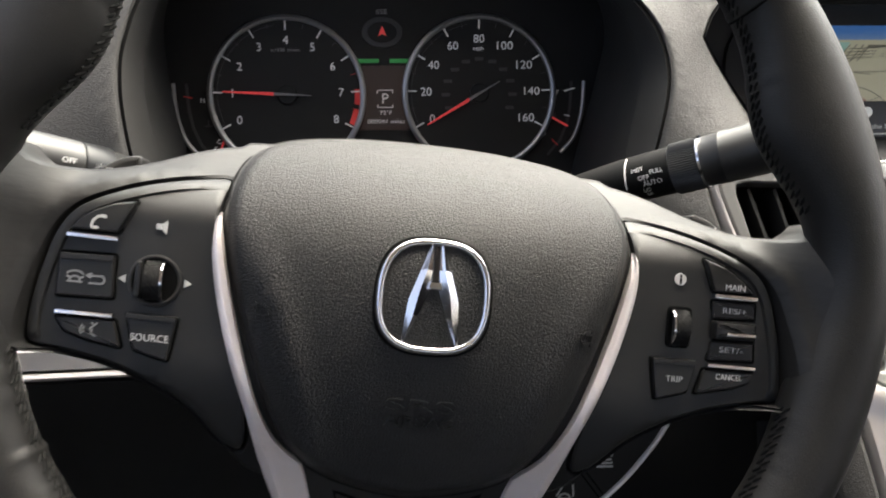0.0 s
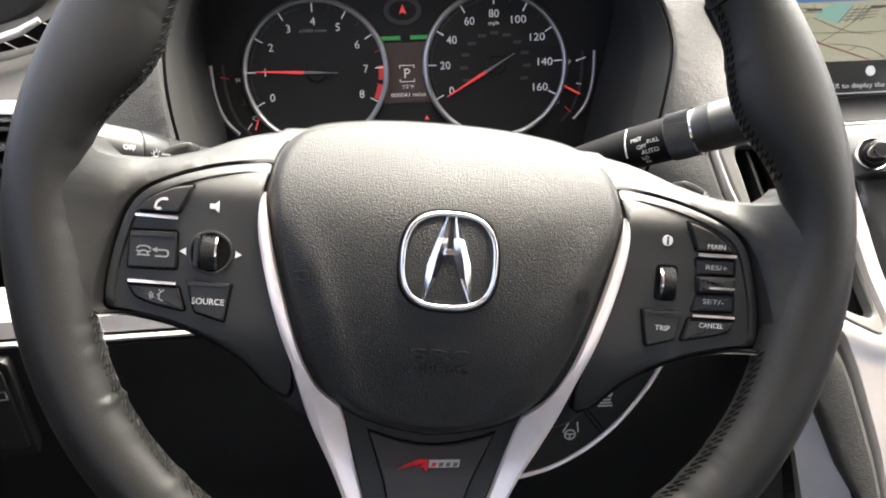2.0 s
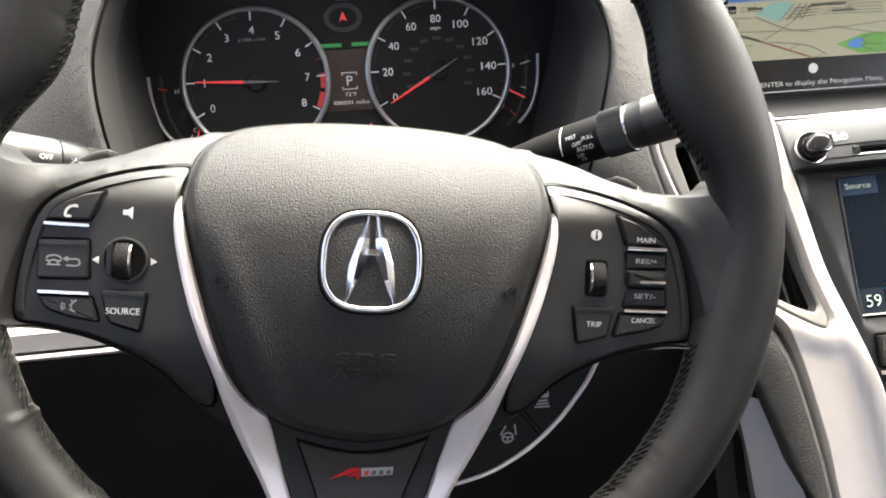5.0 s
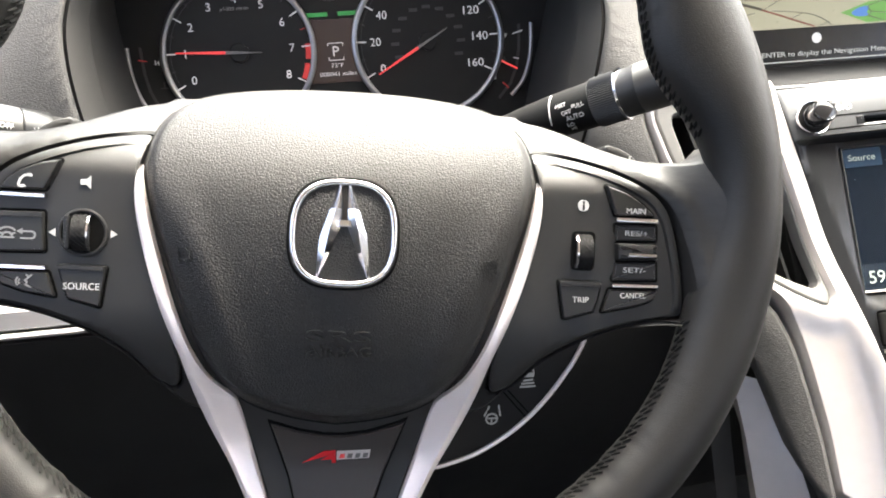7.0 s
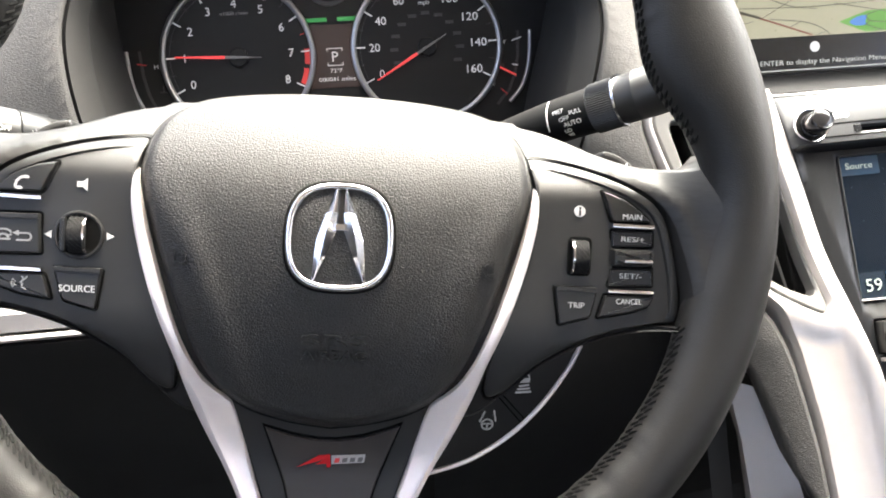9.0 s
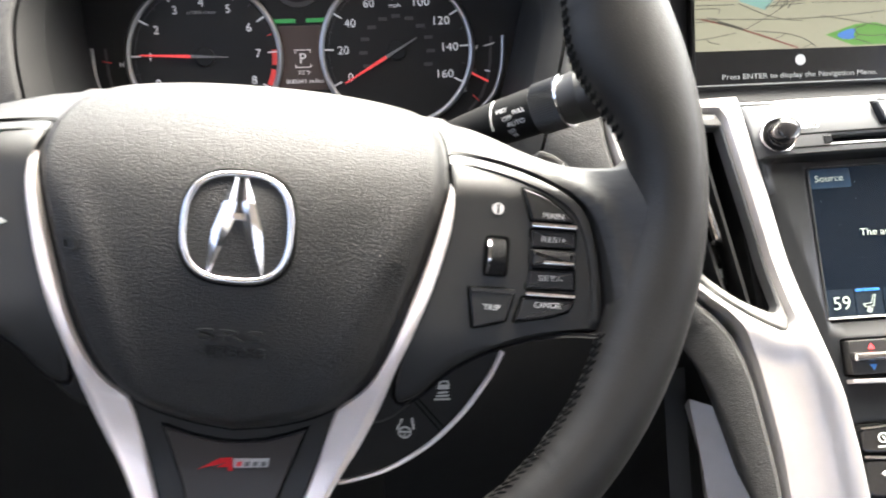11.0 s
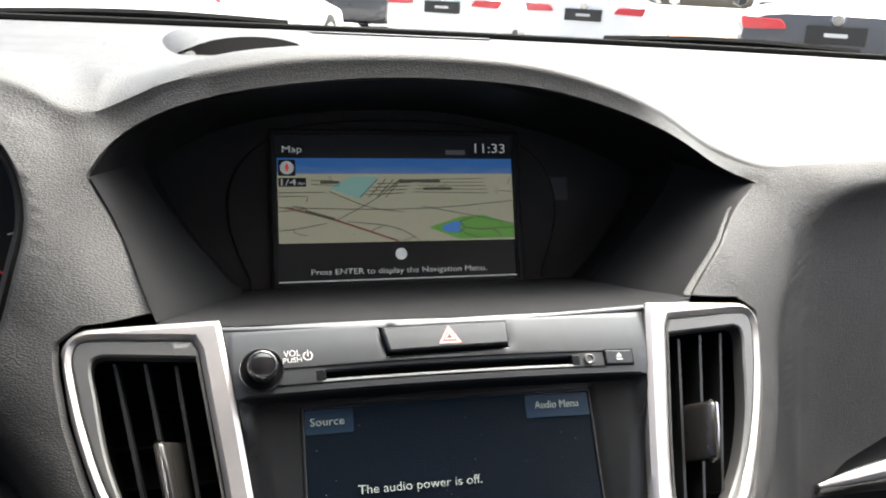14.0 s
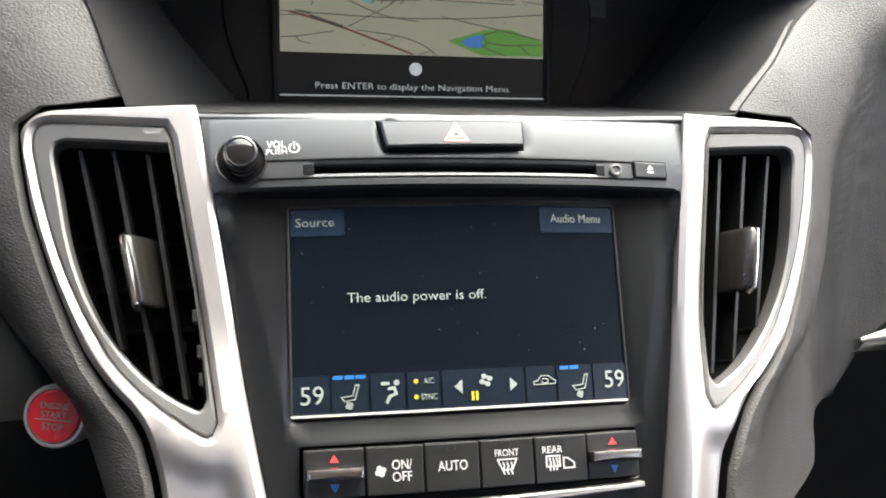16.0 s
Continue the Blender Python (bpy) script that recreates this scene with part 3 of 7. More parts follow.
flat = [inv @ p for p in mid]
inner = [Vector((p.x * 0.97, (p.y - 0.03) * 0.965 + 0.03, -0.004)) for p in flat]
rim = [tuple(p) for p in flat]
nav_panel = thing("screen_surround", NAV, "deep gloss-black surround of the upper display under the dash hood", "display surround", kind="structure")
part("surround_wall", loft([rim, [tuple(a.lerp(b, 0.1)) for a, b in zip(flat, inner)], [tuple(p) for p in inner]]), M_DARK, nav_panel)
part("surround_face", prism([(p.x * 1.02, p.y * 1.02) for p in inner], -0.012, -0.004, 0.001), M_FACE, nav_panel)
# shelf below the screen
shelf_front = [on_stack(-0.153 + 0.3105 * i / 24, curve_at([(-0.153, 0.0485), (-0.121, 0.0445), (0, 0.0415), (0.119, 0.045), (0.158, 0.0515)], -0.153 + 0.3105 * i / 24), -0.002) for i in range(25)]
shelf_back = along([tuple(mid[0] + Vector((-0.02, -0.006, -0.004))), tuple(mid[-1] + Vector((0.02, -0.006, -0.004)))], 25)
part("screen_shelf", loft([[tuple(p + Vector((0, 0, -0.02))) for p in shelf_front], [tuple(p) for p in shelf_front],
                           [tuple(a.lerp(b, 0.03) + Vector((0, 0, 0.001))) for a, b in zip(shelf_front, shelf_back)],
                           [tuple(p + Vector((0, 0.03, 0))) for p in shelf_back]], False), M_SHELF_AND_SHADE, dashboard)

# instrument hood lining
CLUSTER = tilted(0.033, 0.666, 0.948, 18)
hood_pts = [Vector(dash_point((x, q, 0.0))) for x, q in hood_q]
cen = Vector((0.033, 0.60, 0.975))


def shrunk(p, s, y):
    return Vector((cen.x + (p.x - cen.x) * s, y, cen.z + (p.z - cen.z) * s))


seam = [p + Vector((0, 0.004, 0)) for p in hood_pts]
lin0 = [p.lerp(shrunk(p, 0.985, p.y), 1) + Vector((0, 0.003, 0)) for p in hood_pts]
lin1 = [shrunk(p, 0.968, p.y + 0.010) for p in hood_pts]
lin2 = [shrunk(p, 0.945, p.y + 0.034) for p in hood_pts]
lin3 = [shrunk(p, 0.955, max(p.y + 0.06, 0.63)) for p in hood_pts]
lin4 = [shrunk(p, 0.97, 0.69) for p in hood_pts]
hood_trim = thing("instrument_hood", Matrix(), "smooth charcoal shroud lining round the instruments", "instrument hood", kind="structure")
part("hood_seam", loft([[tuple(p) for p in seam], [tuple(p) for p in lin0]], False), M_GAP, hood_trim)
part("hood_lining", loft([[tuple(p) for p in r] for r in (lin0, lin1, lin2)], False), M_LINING, hood_trim, sharp=60)
part("hood_well", loft([[tuple(p) for p in r] for r in (lin2, lin3, lin4)], False), M_LINING, hood_trim)

# speaker box on the dash top by the glass
spk = thing("dash_speaker_hood", Matrix(), "low grey hooded speaker bump on the dash top by the windscreen", "speaker hood", kind="structure")
bump_outline = smooth_outline([(0.272, 0.822), (0.305, 0.814), (0.345, 0.812), (0.392, 0.819), (0.41, 0.87), (0.43, 1.02), (0.415, 1.07), (0.27, 1.06), (0.25, 1.0)], True, 5)
part("speaker_cover", dome(ccw(bump_outline), (0.338, 0.93), lambda u, v, s: 1.052 + 0.021 * (1 - s ** 6), 0.01, 14), M_DASH, spk, sharp=70)
# black crescent over the closed cover, painting the dark of its opening
crescent = smooth_outline([(0.281, 0.8200), (0.310, 0.8175), (0.341, 0.8165), (0.372, 0.8175), (0.401, 0.8200)], False, 3)
crest = smooth_outline([(0.281, 0.8220), (0.308, 0.832), (0.341, 0.836), (0.374, 0.833), (0.401, 0.8220)], False, 3)
part("speaker_opening_shade", loft([[(x, y, 1.060) for x, y in crescent], [(x, y - 0.004, 1.0615 + 1.0 * (y - 0.822)) for x, y in crest], [(x, y + 0.006, 1.0605 + 1.0 * (y - 0.822)) for x, y in crest]], False), M_GAP, spk)

# windscreen base seal and defroster slot
part("screen_base_seal", tube([(x, Y_GLASS - 0.22 * (x - 0.35) ** 2 + 0.004, 1.062) for x in [-0.35 + 0.0795 * i for i in range(21)]], 0.006, 8), M_GAP, dashboard)
part("defroster_slot", prism(rounded([(0.36, 1.19), (0.66, 1.185), (0.66, 1.200), (0.36, 1.206)], 0.006), 1.058, 1.0625, 0.001), M_DARK, dashboard)

# knee panel, strip and lower dark panels
part("knee_panel", loft([[(x, y, z) for x in (-0.355, -0.3, -0.1, 0.17)] for y, z in ((0.49, 0.829), (0.474, 0.826), (0.478, 0.77), (0.55, 0.60), (0.62, 0.45))], False), M_DARK, dashboard)
strip = thing("trim_strip", Matrix(), "satin silver trim strip along the lower driver dash", "trim strip", kind="structure")
part("strip_body", loft([[(x, y + 0.006 * ((x + 0.3) / 0.4) ** 2, z) for x in [-0.35 + 0.05 * i for i in range(10)]] for y, z in ((0.495, 0.830), (0.480, 0.831), (0.477, 0.834), (0.480, 0.845), (0.49, 0.853), (0.51, 0.855))], False), M_SILVER, strip)
part("strip_groove", tube([(x, 0.4745 + 0.006 * ((x + 0.3) / 0.4) ** 2, 0.8305) for x in [-0.35 + 0.05 * i for i in range(10)]], 0.0022, 6), M_SILVER, strip)
# passenger lower panel and silver strip
pas = thing("glovebox_panel", Matrix(), "dark glovebox panel below the passenger dash", "glovebox", kind="structure")
part("panel", loft([[(x, y, z) for x in (0.55, 0.75, 0.95, 1.235)] for y, z in ((0.70, 0.90), (0.67, 0.85), (0.60, 0.80), (0.535, 0.78), (0.56, 0.66), (0.60, 0.45))], False), M_DARK, pas)
part("silver_strip", tube([(0.7335 + 0.027 * i, 0.536 + 0.001 * i, 0.7885 + 0.0036 * i) for i in range(19)], [0.0015, 0.0050] + [0.0065] * 17, 10), M_SILVER, pas, "satin silver strip")
# dark panel that carries the start button
part("start_panel", loft([[(x, y + 0.10 * (x - 0.25), z) for x in (0.08, 0.25, 0.40)] for y, z in ((0.555, 0.857), (0.528, 0.848), (0.484, 0.832), (0.465, 0.812), (0.455, 0.740), (0.50, 0.60))], False), M_STALK, dashboard)

# ---- steering wheel ----
WHEEL = tilted(0.0315, 0.3268, 0.974, 26, -7.3) @ at(0.0018, 0)
wheel = thing("steering_wheel", WHEEL, "black leather three-spoke steering wheel with silver trim, turned slightly clockwise", "steering wheel")
RIM_W = 0.012


RIM_U = -0.002


def rim_section(a):
    """Inner and outer radius of the rim at an angle in degrees."""
    d = min(abs((a - 25.5 + 180) % 360 - 180), abs((a - 154.5 + 180) % 360 - 180))
    grip = 0.0175 * math.exp(-(d / 13.0) ** 2)
    low = min(abs((a + 12 + 180) % 360 - 180), abs((a - 192 + 180) % 360 - 180))
    grip += 0.0045 * math.exp(-(low / 11.0) ** 2)
    return 0.1600 - 0.0030 * smoothstep(0.05, 0.5, -math.sin(radians(a))) - grip, 0.1885


def rim_w(a):
    """The lower half of the rim comes towards the driver."""
    return RIM_W - 0.003 + 0.002 * smoothstep(0.18, 0.70, -math.sin(radians(a)))


N_RIM = 720
fold_rnd = random.Random(11)
FOLD = np.zeros(N_RIM)
for lo, hi, count in ((198, 262, 34), (278, 342, 34), (26, 62, 12), (118, 156, 16), (165, 190, 6)):
    for _ in range(count):
        mid_a, broad = fold_rnd.uniform(lo, hi), fold_rnd.uniform(0.45, 1.0)
        FOLD += fold_rnd.uniform(-0.7, 1.0) * np.exp(-((np.arange(N_RIM) * 360 / N_RIM - mid_a) / broad) ** 2)


def rim_ring(a, n=36):
    """One section, puckered along the inner seam."""
    ri, ro = rim_section(a)
    fold = 0.0004 * float(FOLD[int(round(a * N_RIM / 360)) % N_RIM])
    c, h = (ri + ro) / 2, (ro - ri) / 2
    out = []
    for k in range(n):
        t = 2 * math.pi * k / n
        r = c + h * math.cos(t)
        w = rim_w(a) + 0.0160 * math.sin(t) * (1.0 if math.sin(t) > 0 else 1.05)
        r += fold * smoothstep(-0.45, -0.9, math.cos(t)) * math.cos(t)
        w += fold * smoothstep(-0.45, -0.9, math.cos(t)) * math.sin(t)
        out.append((RIM_U + r * math.cos(radians(a)), r * math.sin(radians(a)), w))
    return out


rings = [rim_ring(360 * i / N_RIM) for i in range(N_RIM)]
bm = loft(rings + [rings[0]])
bmesh.ops.remove_doubles(bm, verts=bm.verts[:], dist=1e-7)
rim_ob = part("rim", bm, M_RIM, wheel, "black leather rim", sharp=80)
# seams across the rim
for a in (43, 137):
    ring = [tuple(Vector(p) * 1.0) for p in rim_ring(a)]
    c = Vector((RIM_U + 0.173 * math.cos(radians(a)), 0.173 * math.sin(radians(a)), rim_w(a)))
    part("rim_seam", tube([tuple(c + (Vector(p) - c) * 1.004) for p in ring], 0.0006, 6, True), M_GAP, rim_ob)
# cross stitching along the inside of the rim
bm = bmesh.new()
rnd = random.Random(4)
for a0, a1 in ((197, 343), (12, 168)):
    steps = int((a1 - a0) * 0.74)
    for i in range(steps):
        for side in (-1, 1):
            a = a0 + (a1 - a0) * (i + 0.5) / steps
            ri, ro = rim_section(a)
            h = (ro - ri) / 2
            pts = []
            for s, da in ((0.02, -0.55), (0.22, 0.05), (0.46, 0.62)):
                th = math.pi - side * s * 0.42 - 0.16
                r = (ri + ro) / 2 + (h + 0.0001) * math.cos(th)
                aa = radians(a + side * da)
                pts.append((RIM_U + r * math.cos(aa), r * math.sin(aa), rim_w(a) + 0.0161 * math.sin(th) + rnd.uniform(-0.0002, 0.0002)))
            tube(pts, [0.0005, 0.0008, 0.0005], 6, bm=bm)
tagged(part("stitching", bm, M_STITCH, rim_ob, "dark grey cross stitching"), kind="stuff")

# airbag cover
PAD = [(0.0, 0.0552), (0.0200, 0.0548), (0.0420, 0.0526), (0.0620, 0.0482), (0.0730, 0.0420), (0.0782, 0.0335), (0.0802, 0.0235), (0.0805, 0.0125), (0.0791, 0.0005), (0.0755, -0.0165), (0.0704, -0.0345),
       (0.0648, -0.0520), (0.0598, -0.0650), (0.0540, -0.0752), (0.0452, -0.0838), (0.0330, -0.0902), (0.0180, -0.0953), (0.0, -0.0980)]
pad_right = smooth_outline(PAD, False, 5)
pad_outline = pad_right + mirrored(pad_right[1:-1])[::-1]


def pad_height(u, v, s):
    h = 0.0165 - 3.0 * (v + 0.012) ** 2 - 1.1 * u * u - 175.0 * max(0.0, v + 0.014) ** 3
    # the lower flanks fold back along two slanting creases
    past = (abs(u) - 0.0672 - 0.345 * (v + 0.02)) * 0.945
    fold = smoothstep(0.008, -0.022, v)
    h -= fold * 0.40 * (math.sqrt(max(0.0, past + 0.004) ** 2 + 1e-6) - 0.001)
    h += fold * 0.0021 * math.exp(-((past + 0.009) / 0.006) ** 2)
    return h - (0.0065 + 0.010 * smoothstep(0.015, 0.045, v)) * smoothstep(0.92, 1.0, s) ** 1.6


cover = part("airbag_cover", dome(ccw(pad_outline), (0.0, -0.015), pad_height, 0.02, 30), M_PAD, wheel, "grained black airbag cover", sharp=80)
part("cover_gap", loft([[(u, v, pad_height(u, v, 1) + w) for u, v in inset(ccw(pad_outline), d)] for d, w in ((-0.0014, -0.03), (-0.0014, -0.0022), (0.002, -0.0026))]), M_GAP, wheel)


def on_pad(p):
    return (p[0], p[1], p[2] + pad_height(p[0], p[1], 0))


# emblem: rounded ring with a caliper of two legs
EMBLEM = (0.0008, -0.0147)
ring_line = []
for i in range(72):
    t = 2 * math.pi * i / 72
    c, s = math.cos(t), math.sin(t)
    r = 1.0 / (abs(c) ** 2.75 + abs(s) ** 2.75) ** (1 / 2.75)
    ring_line.append((EMBLEM[0] + r * c * 0.0202 * (1 - 0.03 * s), EMBLEM[1] + r * s * 0.0204))
part("emblem_well", prism([(EMBLEM[0] + (u - EMBLEM[0]) * 1.12, EMBLEM[1] + (v - EMBLEM[1]) * 1.12) for u, v in ring_line], -0.004, 0.0002, 0.0003, on_pad), M_GAP, cover)
part("emblem_face", dome(ccw([(EMBLEM[0] + (u - EMBLEM[0]) * 0.96, EMBLEM[1] + (v - EMBLEM[1]) * 0.96) for u, v in ring_line]), EMBLEM, lambda u, v, s: 0.0005 + pad_height(u, v, 0), 0.0002, 8), M_PAD, cover)
part("emblem_ring", tube([on_pad((u, v, 0.0010)) for u, v in ring_line], 0.0015, 12, True), M_CHROME, cover, "chrome emblem ring")


def facet_leg(sgn):
    """A chrome blade with a raised ridge between two facets."""
    outer_e = [(0.0026, 0.0050), (0.0058, -0.0050), (0.0094, -0.0160), (0.0103, -0.0240), (0.0108, -0.0328)]
    ridge = [(0.0018, 0.0050), (0.0034, -0.0045), (0.0056, -0.0125), (0.0074, -0.0222), (0.0102, -0.0330)]
    inner_e = [(0.0008, 0.0050), (0.0011, -0.0048), (0.0015, -0.0122), (0.0054, -0.0222), (0.0097, -0.0329)]
    bm = bmesh.new()

    def row(line, w):
        return [bm.verts.new(on_pad((EMBLEM[0] + sgn * u, v, w * k))) for (u, v), k in zip(line, (0.8, 1.0, 1.0, 0.9, 0.4))]
    rows = [row(outer_e, -0.0004), row(outer_e, 0.0010), row(ridge, 0.0026), row(inner_e, 0.0008), row(inner_e, -0.0004)]
    for p, q in zip(rows, rows[1:]):
        ring_faces(bm, p, q, False)
    return bm


for sgn in (-1, 1):
    part("emblem_leg", facet_leg(sgn), M_CHROME, cover, "chrome emblem leg", sharp=8)
part("emblem_bar", prism([(EMBLEM[0] + u, v) for u, v in ((-0.0023, -0.0120), (0.0023, -0.0120), (0.0017, -0.0092), (-0.0017, -0.0092))], 0, 0.0022, 0.0004, on_pad), M_CHROME, cover)
part("emblem_fill", prism([(EMBLEM[0] + u, v) for u, v in ((-0.0008, 0.0045), (-0.0013, -0.0094), (0.0013, -0.0094), (0.0008, 0.0045))], 0, 0.0014, 0.0002, on_pad), M_GLOSS, cover)
# embossed words and horn marks
lettering("SRS", 0.0050, M_PAD, cover, at(0.0002, -0.0566, pad_height(0, -0.0566, 0) + 0.0004, 0) @ Matrix.Rotation(0.26, 4, "X"), 0.0262, 0.0011)
lettering("AIRBAG", 0.0044, M_PAD, cover, at(0.0003, -0.0632, pad_height(0, -0.0632, 0) + 0.0004, 0) @ Matrix.Rotation(0.30, 4, "X"), 0.0266, 0.0011)
for sgn in (-1, 1):
    horn = [[(sgn * 0.0648, -0.0232), (sgn * 0.0648, -0.0282)], [(sgn * 0.0655, -0.0242), (sgn * 0.0615, -0.0234), (sgn * 0.0600, -0.0245), (sgn * 0.0600, -0.0268), (sgn * 0.0615, -0.0280), (sgn * 0.0655, -0.0272)]]
    part("horn_mark", strokes(horn, 0.0008, -0.0004, 0.0010, on_pad), M_PAD, cover)


# spokes with their switch panels
def low_w(v):
    """The lower part of the wheel's centre lies further back."""
    return -0.020 * smoothstep(-0.045, -0.122, v)


def top_w(v):
    """The spokes roll back towards their upper edge."""
    t = max(0.0, v - 0.004)
    return -40 * t * t if t < 0.026 else -0.02704 - 1.5 * (t - 0.026)


def sunk(p):
    return (p[0], p[1], p[2] + low_w(p[1]))


def rolled(p):
    return (p[0], p[1], p[2] + low_w(p[1]) + top_w(p[1]))


def spoke_shape(p):
    """The leather rises from the hub to the rim."""
    u, v, w = p
    au = abs(u)
    lift = 0.0270 * smoothstep(0.134, 0.178, math.hypot(u - RIM_U, v))
    d = GAP_NEAR(au, v)
    lift += 0.0028 * smoothstep(0.0, 0.0035, d) * smoothstep(0.012, 0.004, d) * smoothstep(0.088, 0.10, au) * smoothstep(-0.045, -0.03, v)
    return (u, v, w + low_w(v) + top_w(v) * (1 - 0.45 * smoothstep(0.135, 0.165, au)) + lift)


SPOKE = [(0.038, 0.0), (0.050, 0.040), (0.0770, 0.0445), (0.0834, 0.0415), (0.0932, 0.0390), (0.1040, 0.0345), (0.1171, 0.0278), (0.1294, 0.0236), (0.1430, 0.0220), (0.1540, 0.0232), (0.1640, 0.030), (0.1670, 0.0), (0.1620, -0.040), (0.1500, -0.0478),
         (0.1385, -0.0482), (0.1280, -0.0498), (0.1133, -0.0540), (0.1015, -0.0586), (0.0868, -0.0683), (0.0748, -0.0810), (0.062, -0.092), (0.048, -0.088), (0.04, -0.045)]
PANEL = [(0.0822, 0.0238), (0.0950, 0.0226), (0.1095, 0.0190), (0.1238, 0.0134), (0.1345, 0.0070), (0.1407, -0.0010), (0.1443, -0.0115), (0.1475, -0.0260), (0.1487, -0.0400), (0.1470, -0.0458), (0.1360, -0.0474),
         (0.1180, -0.0512), (0.1020, -0.0576), (0.0868, -0.0672), (0.0748, -0.0795), (0.0660, -0.0800), (0.0690, -0.0500), (0.0795, -0.0150), (0.0830, 0.0050), (0.0824, 0.0150)]
panel_line = resampled(smooth_outline(PANEL, True, 4), 0.003)
edge_part = [p for p in panel_line if p[0] > 0.083 and p[1] > -0.042]
gap_x, gap_y = np.array([p[0] for p in edge_part]), np.array([p[1] for p in edge_part])


def GAP_NEAR(au, v):
    """Distance from the seam round the switch panel."""
    return float(np.min(np.hypot(gap_x - au, gap_y - v)))


def panel_shape(p):
    """The panel swells a little round its roller."""
    u, v, w = p
    bulge = 0.0012 * math.exp(-(((abs(u) - 0.103) / 0.012) ** 2 + ((v + 0.0185) / 0.014) ** 2))
    return (u, v, w + low_w(v) + top_w(v) + bulge)


def panel_border(sgn):
    """A raised border along the upper and outer edge of the panel."""
    line = resampled(smooth_outline([p for p in PANEL[:10]], False, 6), 0.002, False)
    rows = []
    for i, p in enumerate(line):
        a, b = Vector(line[max(0, i - 1)]), Vector(line[min(len(line) - 1, i + 1)])
        d = (b - a).normalized()
        n = Vector((d.y, -d.x))
        t = smoothstep(0, 9, i) * smoothstep(len(line) - 1, len(line) - 6, i)
        rows.append([rolled((sgn * (p[0] + n.x * k), p[1] + n.y * k, h)) for k, h in ((0.0002, -0.003), (0.0004, 0.0012), (0.0009, 0.0022 + 0.0010 * t), (0.0030, 0.0022 + 0.0016 * t), (0.0044, 0.0022 + 0.0012 * t), (0.0050, 0.0021 + 0.0002 * t), (0.0052, 0.0018))])
    return loft(rows, False)


# edges of the silver blades: (v, u)
TRIM_OUT = [(-0.150, 0.0315), (-0.1225, 0.0435), (-0.1019, 0.0537), (-0.0853, 0.0603), (-0.0675, 0.0660), (-0.0500, 0.0726), (-0.0362, 0.0773), (-0.0204, 0.0816), (-0.0072, 0.0841), (0.0033, 0.0844), (0.0075, 0.0836), (0.0100, 0.0822)]
TRIM_IN = [(-0.150, 0.0235), (-0.1222, 0.0330), (-0.1055, 0.0375), (-0.0866, 0.0428), (-0.0838, 0.0462), (-0.0800, 0.0508), (-0.0752, 0.0552), (-0.0650, 0.0609), (-0.0520, 0.0659), (-0.0345, 0.0716), (-0.0165, 0.0768), (-0.0005, 0.0805), (0.0060, 0.0817), (0.0100, 0.0821)]


def flip(sgn, poly):
    return [(sgn * p[0], p[1]) for p in poly]


def trim_blade(sgn):
    rings = []
    vs = [0.0100, 0.0092, 0.0075, 0.005] + [0.0 - 0.004 * i for i in range(18)] + [-0.072 - 0.0025 * i for i in range(12)] + [-0.104 - 0.005 * i for i in range(10)]
    for v in vs:
        p, q = Vector((curve_at(TRIM_OUT, v), v)), Vector((curve_at(TRIM_IN, v), v))
        t = smoothstep(0.0105, -0.002, v)
        broad = smoothstep(-0.066, -0.090, v)
        mid_h = lerp(0.0048, 0.0030, broad)
        w = [(p, -0.010), (p, 0.0006 + 0.0012 * t), (p.lerp(q, 0.10), 0.0028 + 0.0014 * t), (p.lerp(q, lerp(0.45, 0.26, broad)), 0.0034 + 0.0018 * t), (p.lerp(q, lerp(0.6, 0.40, broad)), mid_h * t + 0.0004), (p.lerp(q, 0.93), mid_h * t), (q, 0.0018 * t), (q, -0.010)]
        rings.append([rolled((sgn * x.x, x.y, h)) for x, h in w])
    return loft(rings, True, True, True)


panels = {}
panel_grid = [(0.06 + 0.0026 * i, -0.08 + 0.0026 * j) for i in range(36) for j in range(42)]
for sgn in (-1, 1):
    skin_grid = [(0.03 + 0.0035 * i, -0.12 + 0.0035 * j) for i in range(40) for j in range(50)] + [p for off in (0.0016, 0.0032, 0.005) for p in inset(ccw(panel_line), -off)]
    part("spoke", plate(resampled(smooth_outline(flip(sgn, SPOKE), True, 3), 0.004), [flip(sgn, inset(ccw(panel_line), -0.0003))], [(sgn * u, v) for u, v in skin_grid], spoke_shape, 0.030, 0.0014, hole_depth=0.020), M_FOLD, wheel, "smooth leather-wrapped spoke", sharp=70)
    part("silver_trim", trim_blade(sgn), M_TRIM, wheel, "satin silver spoke trim", sharp=50)
    panels[sgn] = part("switch_panel", plate(flip(sgn, inset(ccw(panel_line), 0.0004)), [], [(sgn * u, v) for u, v in panel_grid], lambda p: panel_shape((p[0], p[1], p[2] + 0.0022)), 0.006, 0.0010), M_SPOKE, wheel, "matt black switch panel", sharp=40)
    part("panel_border", panel_border(sgn), M_SPOKE, panels[sgn], sharp=40)
    part("panel_gap", prism(inset(ccw(flip(sgn, panel_line)), -0.0012), -0.014, -0.0045, 0.0002, rolled), M_GAP, wheel)
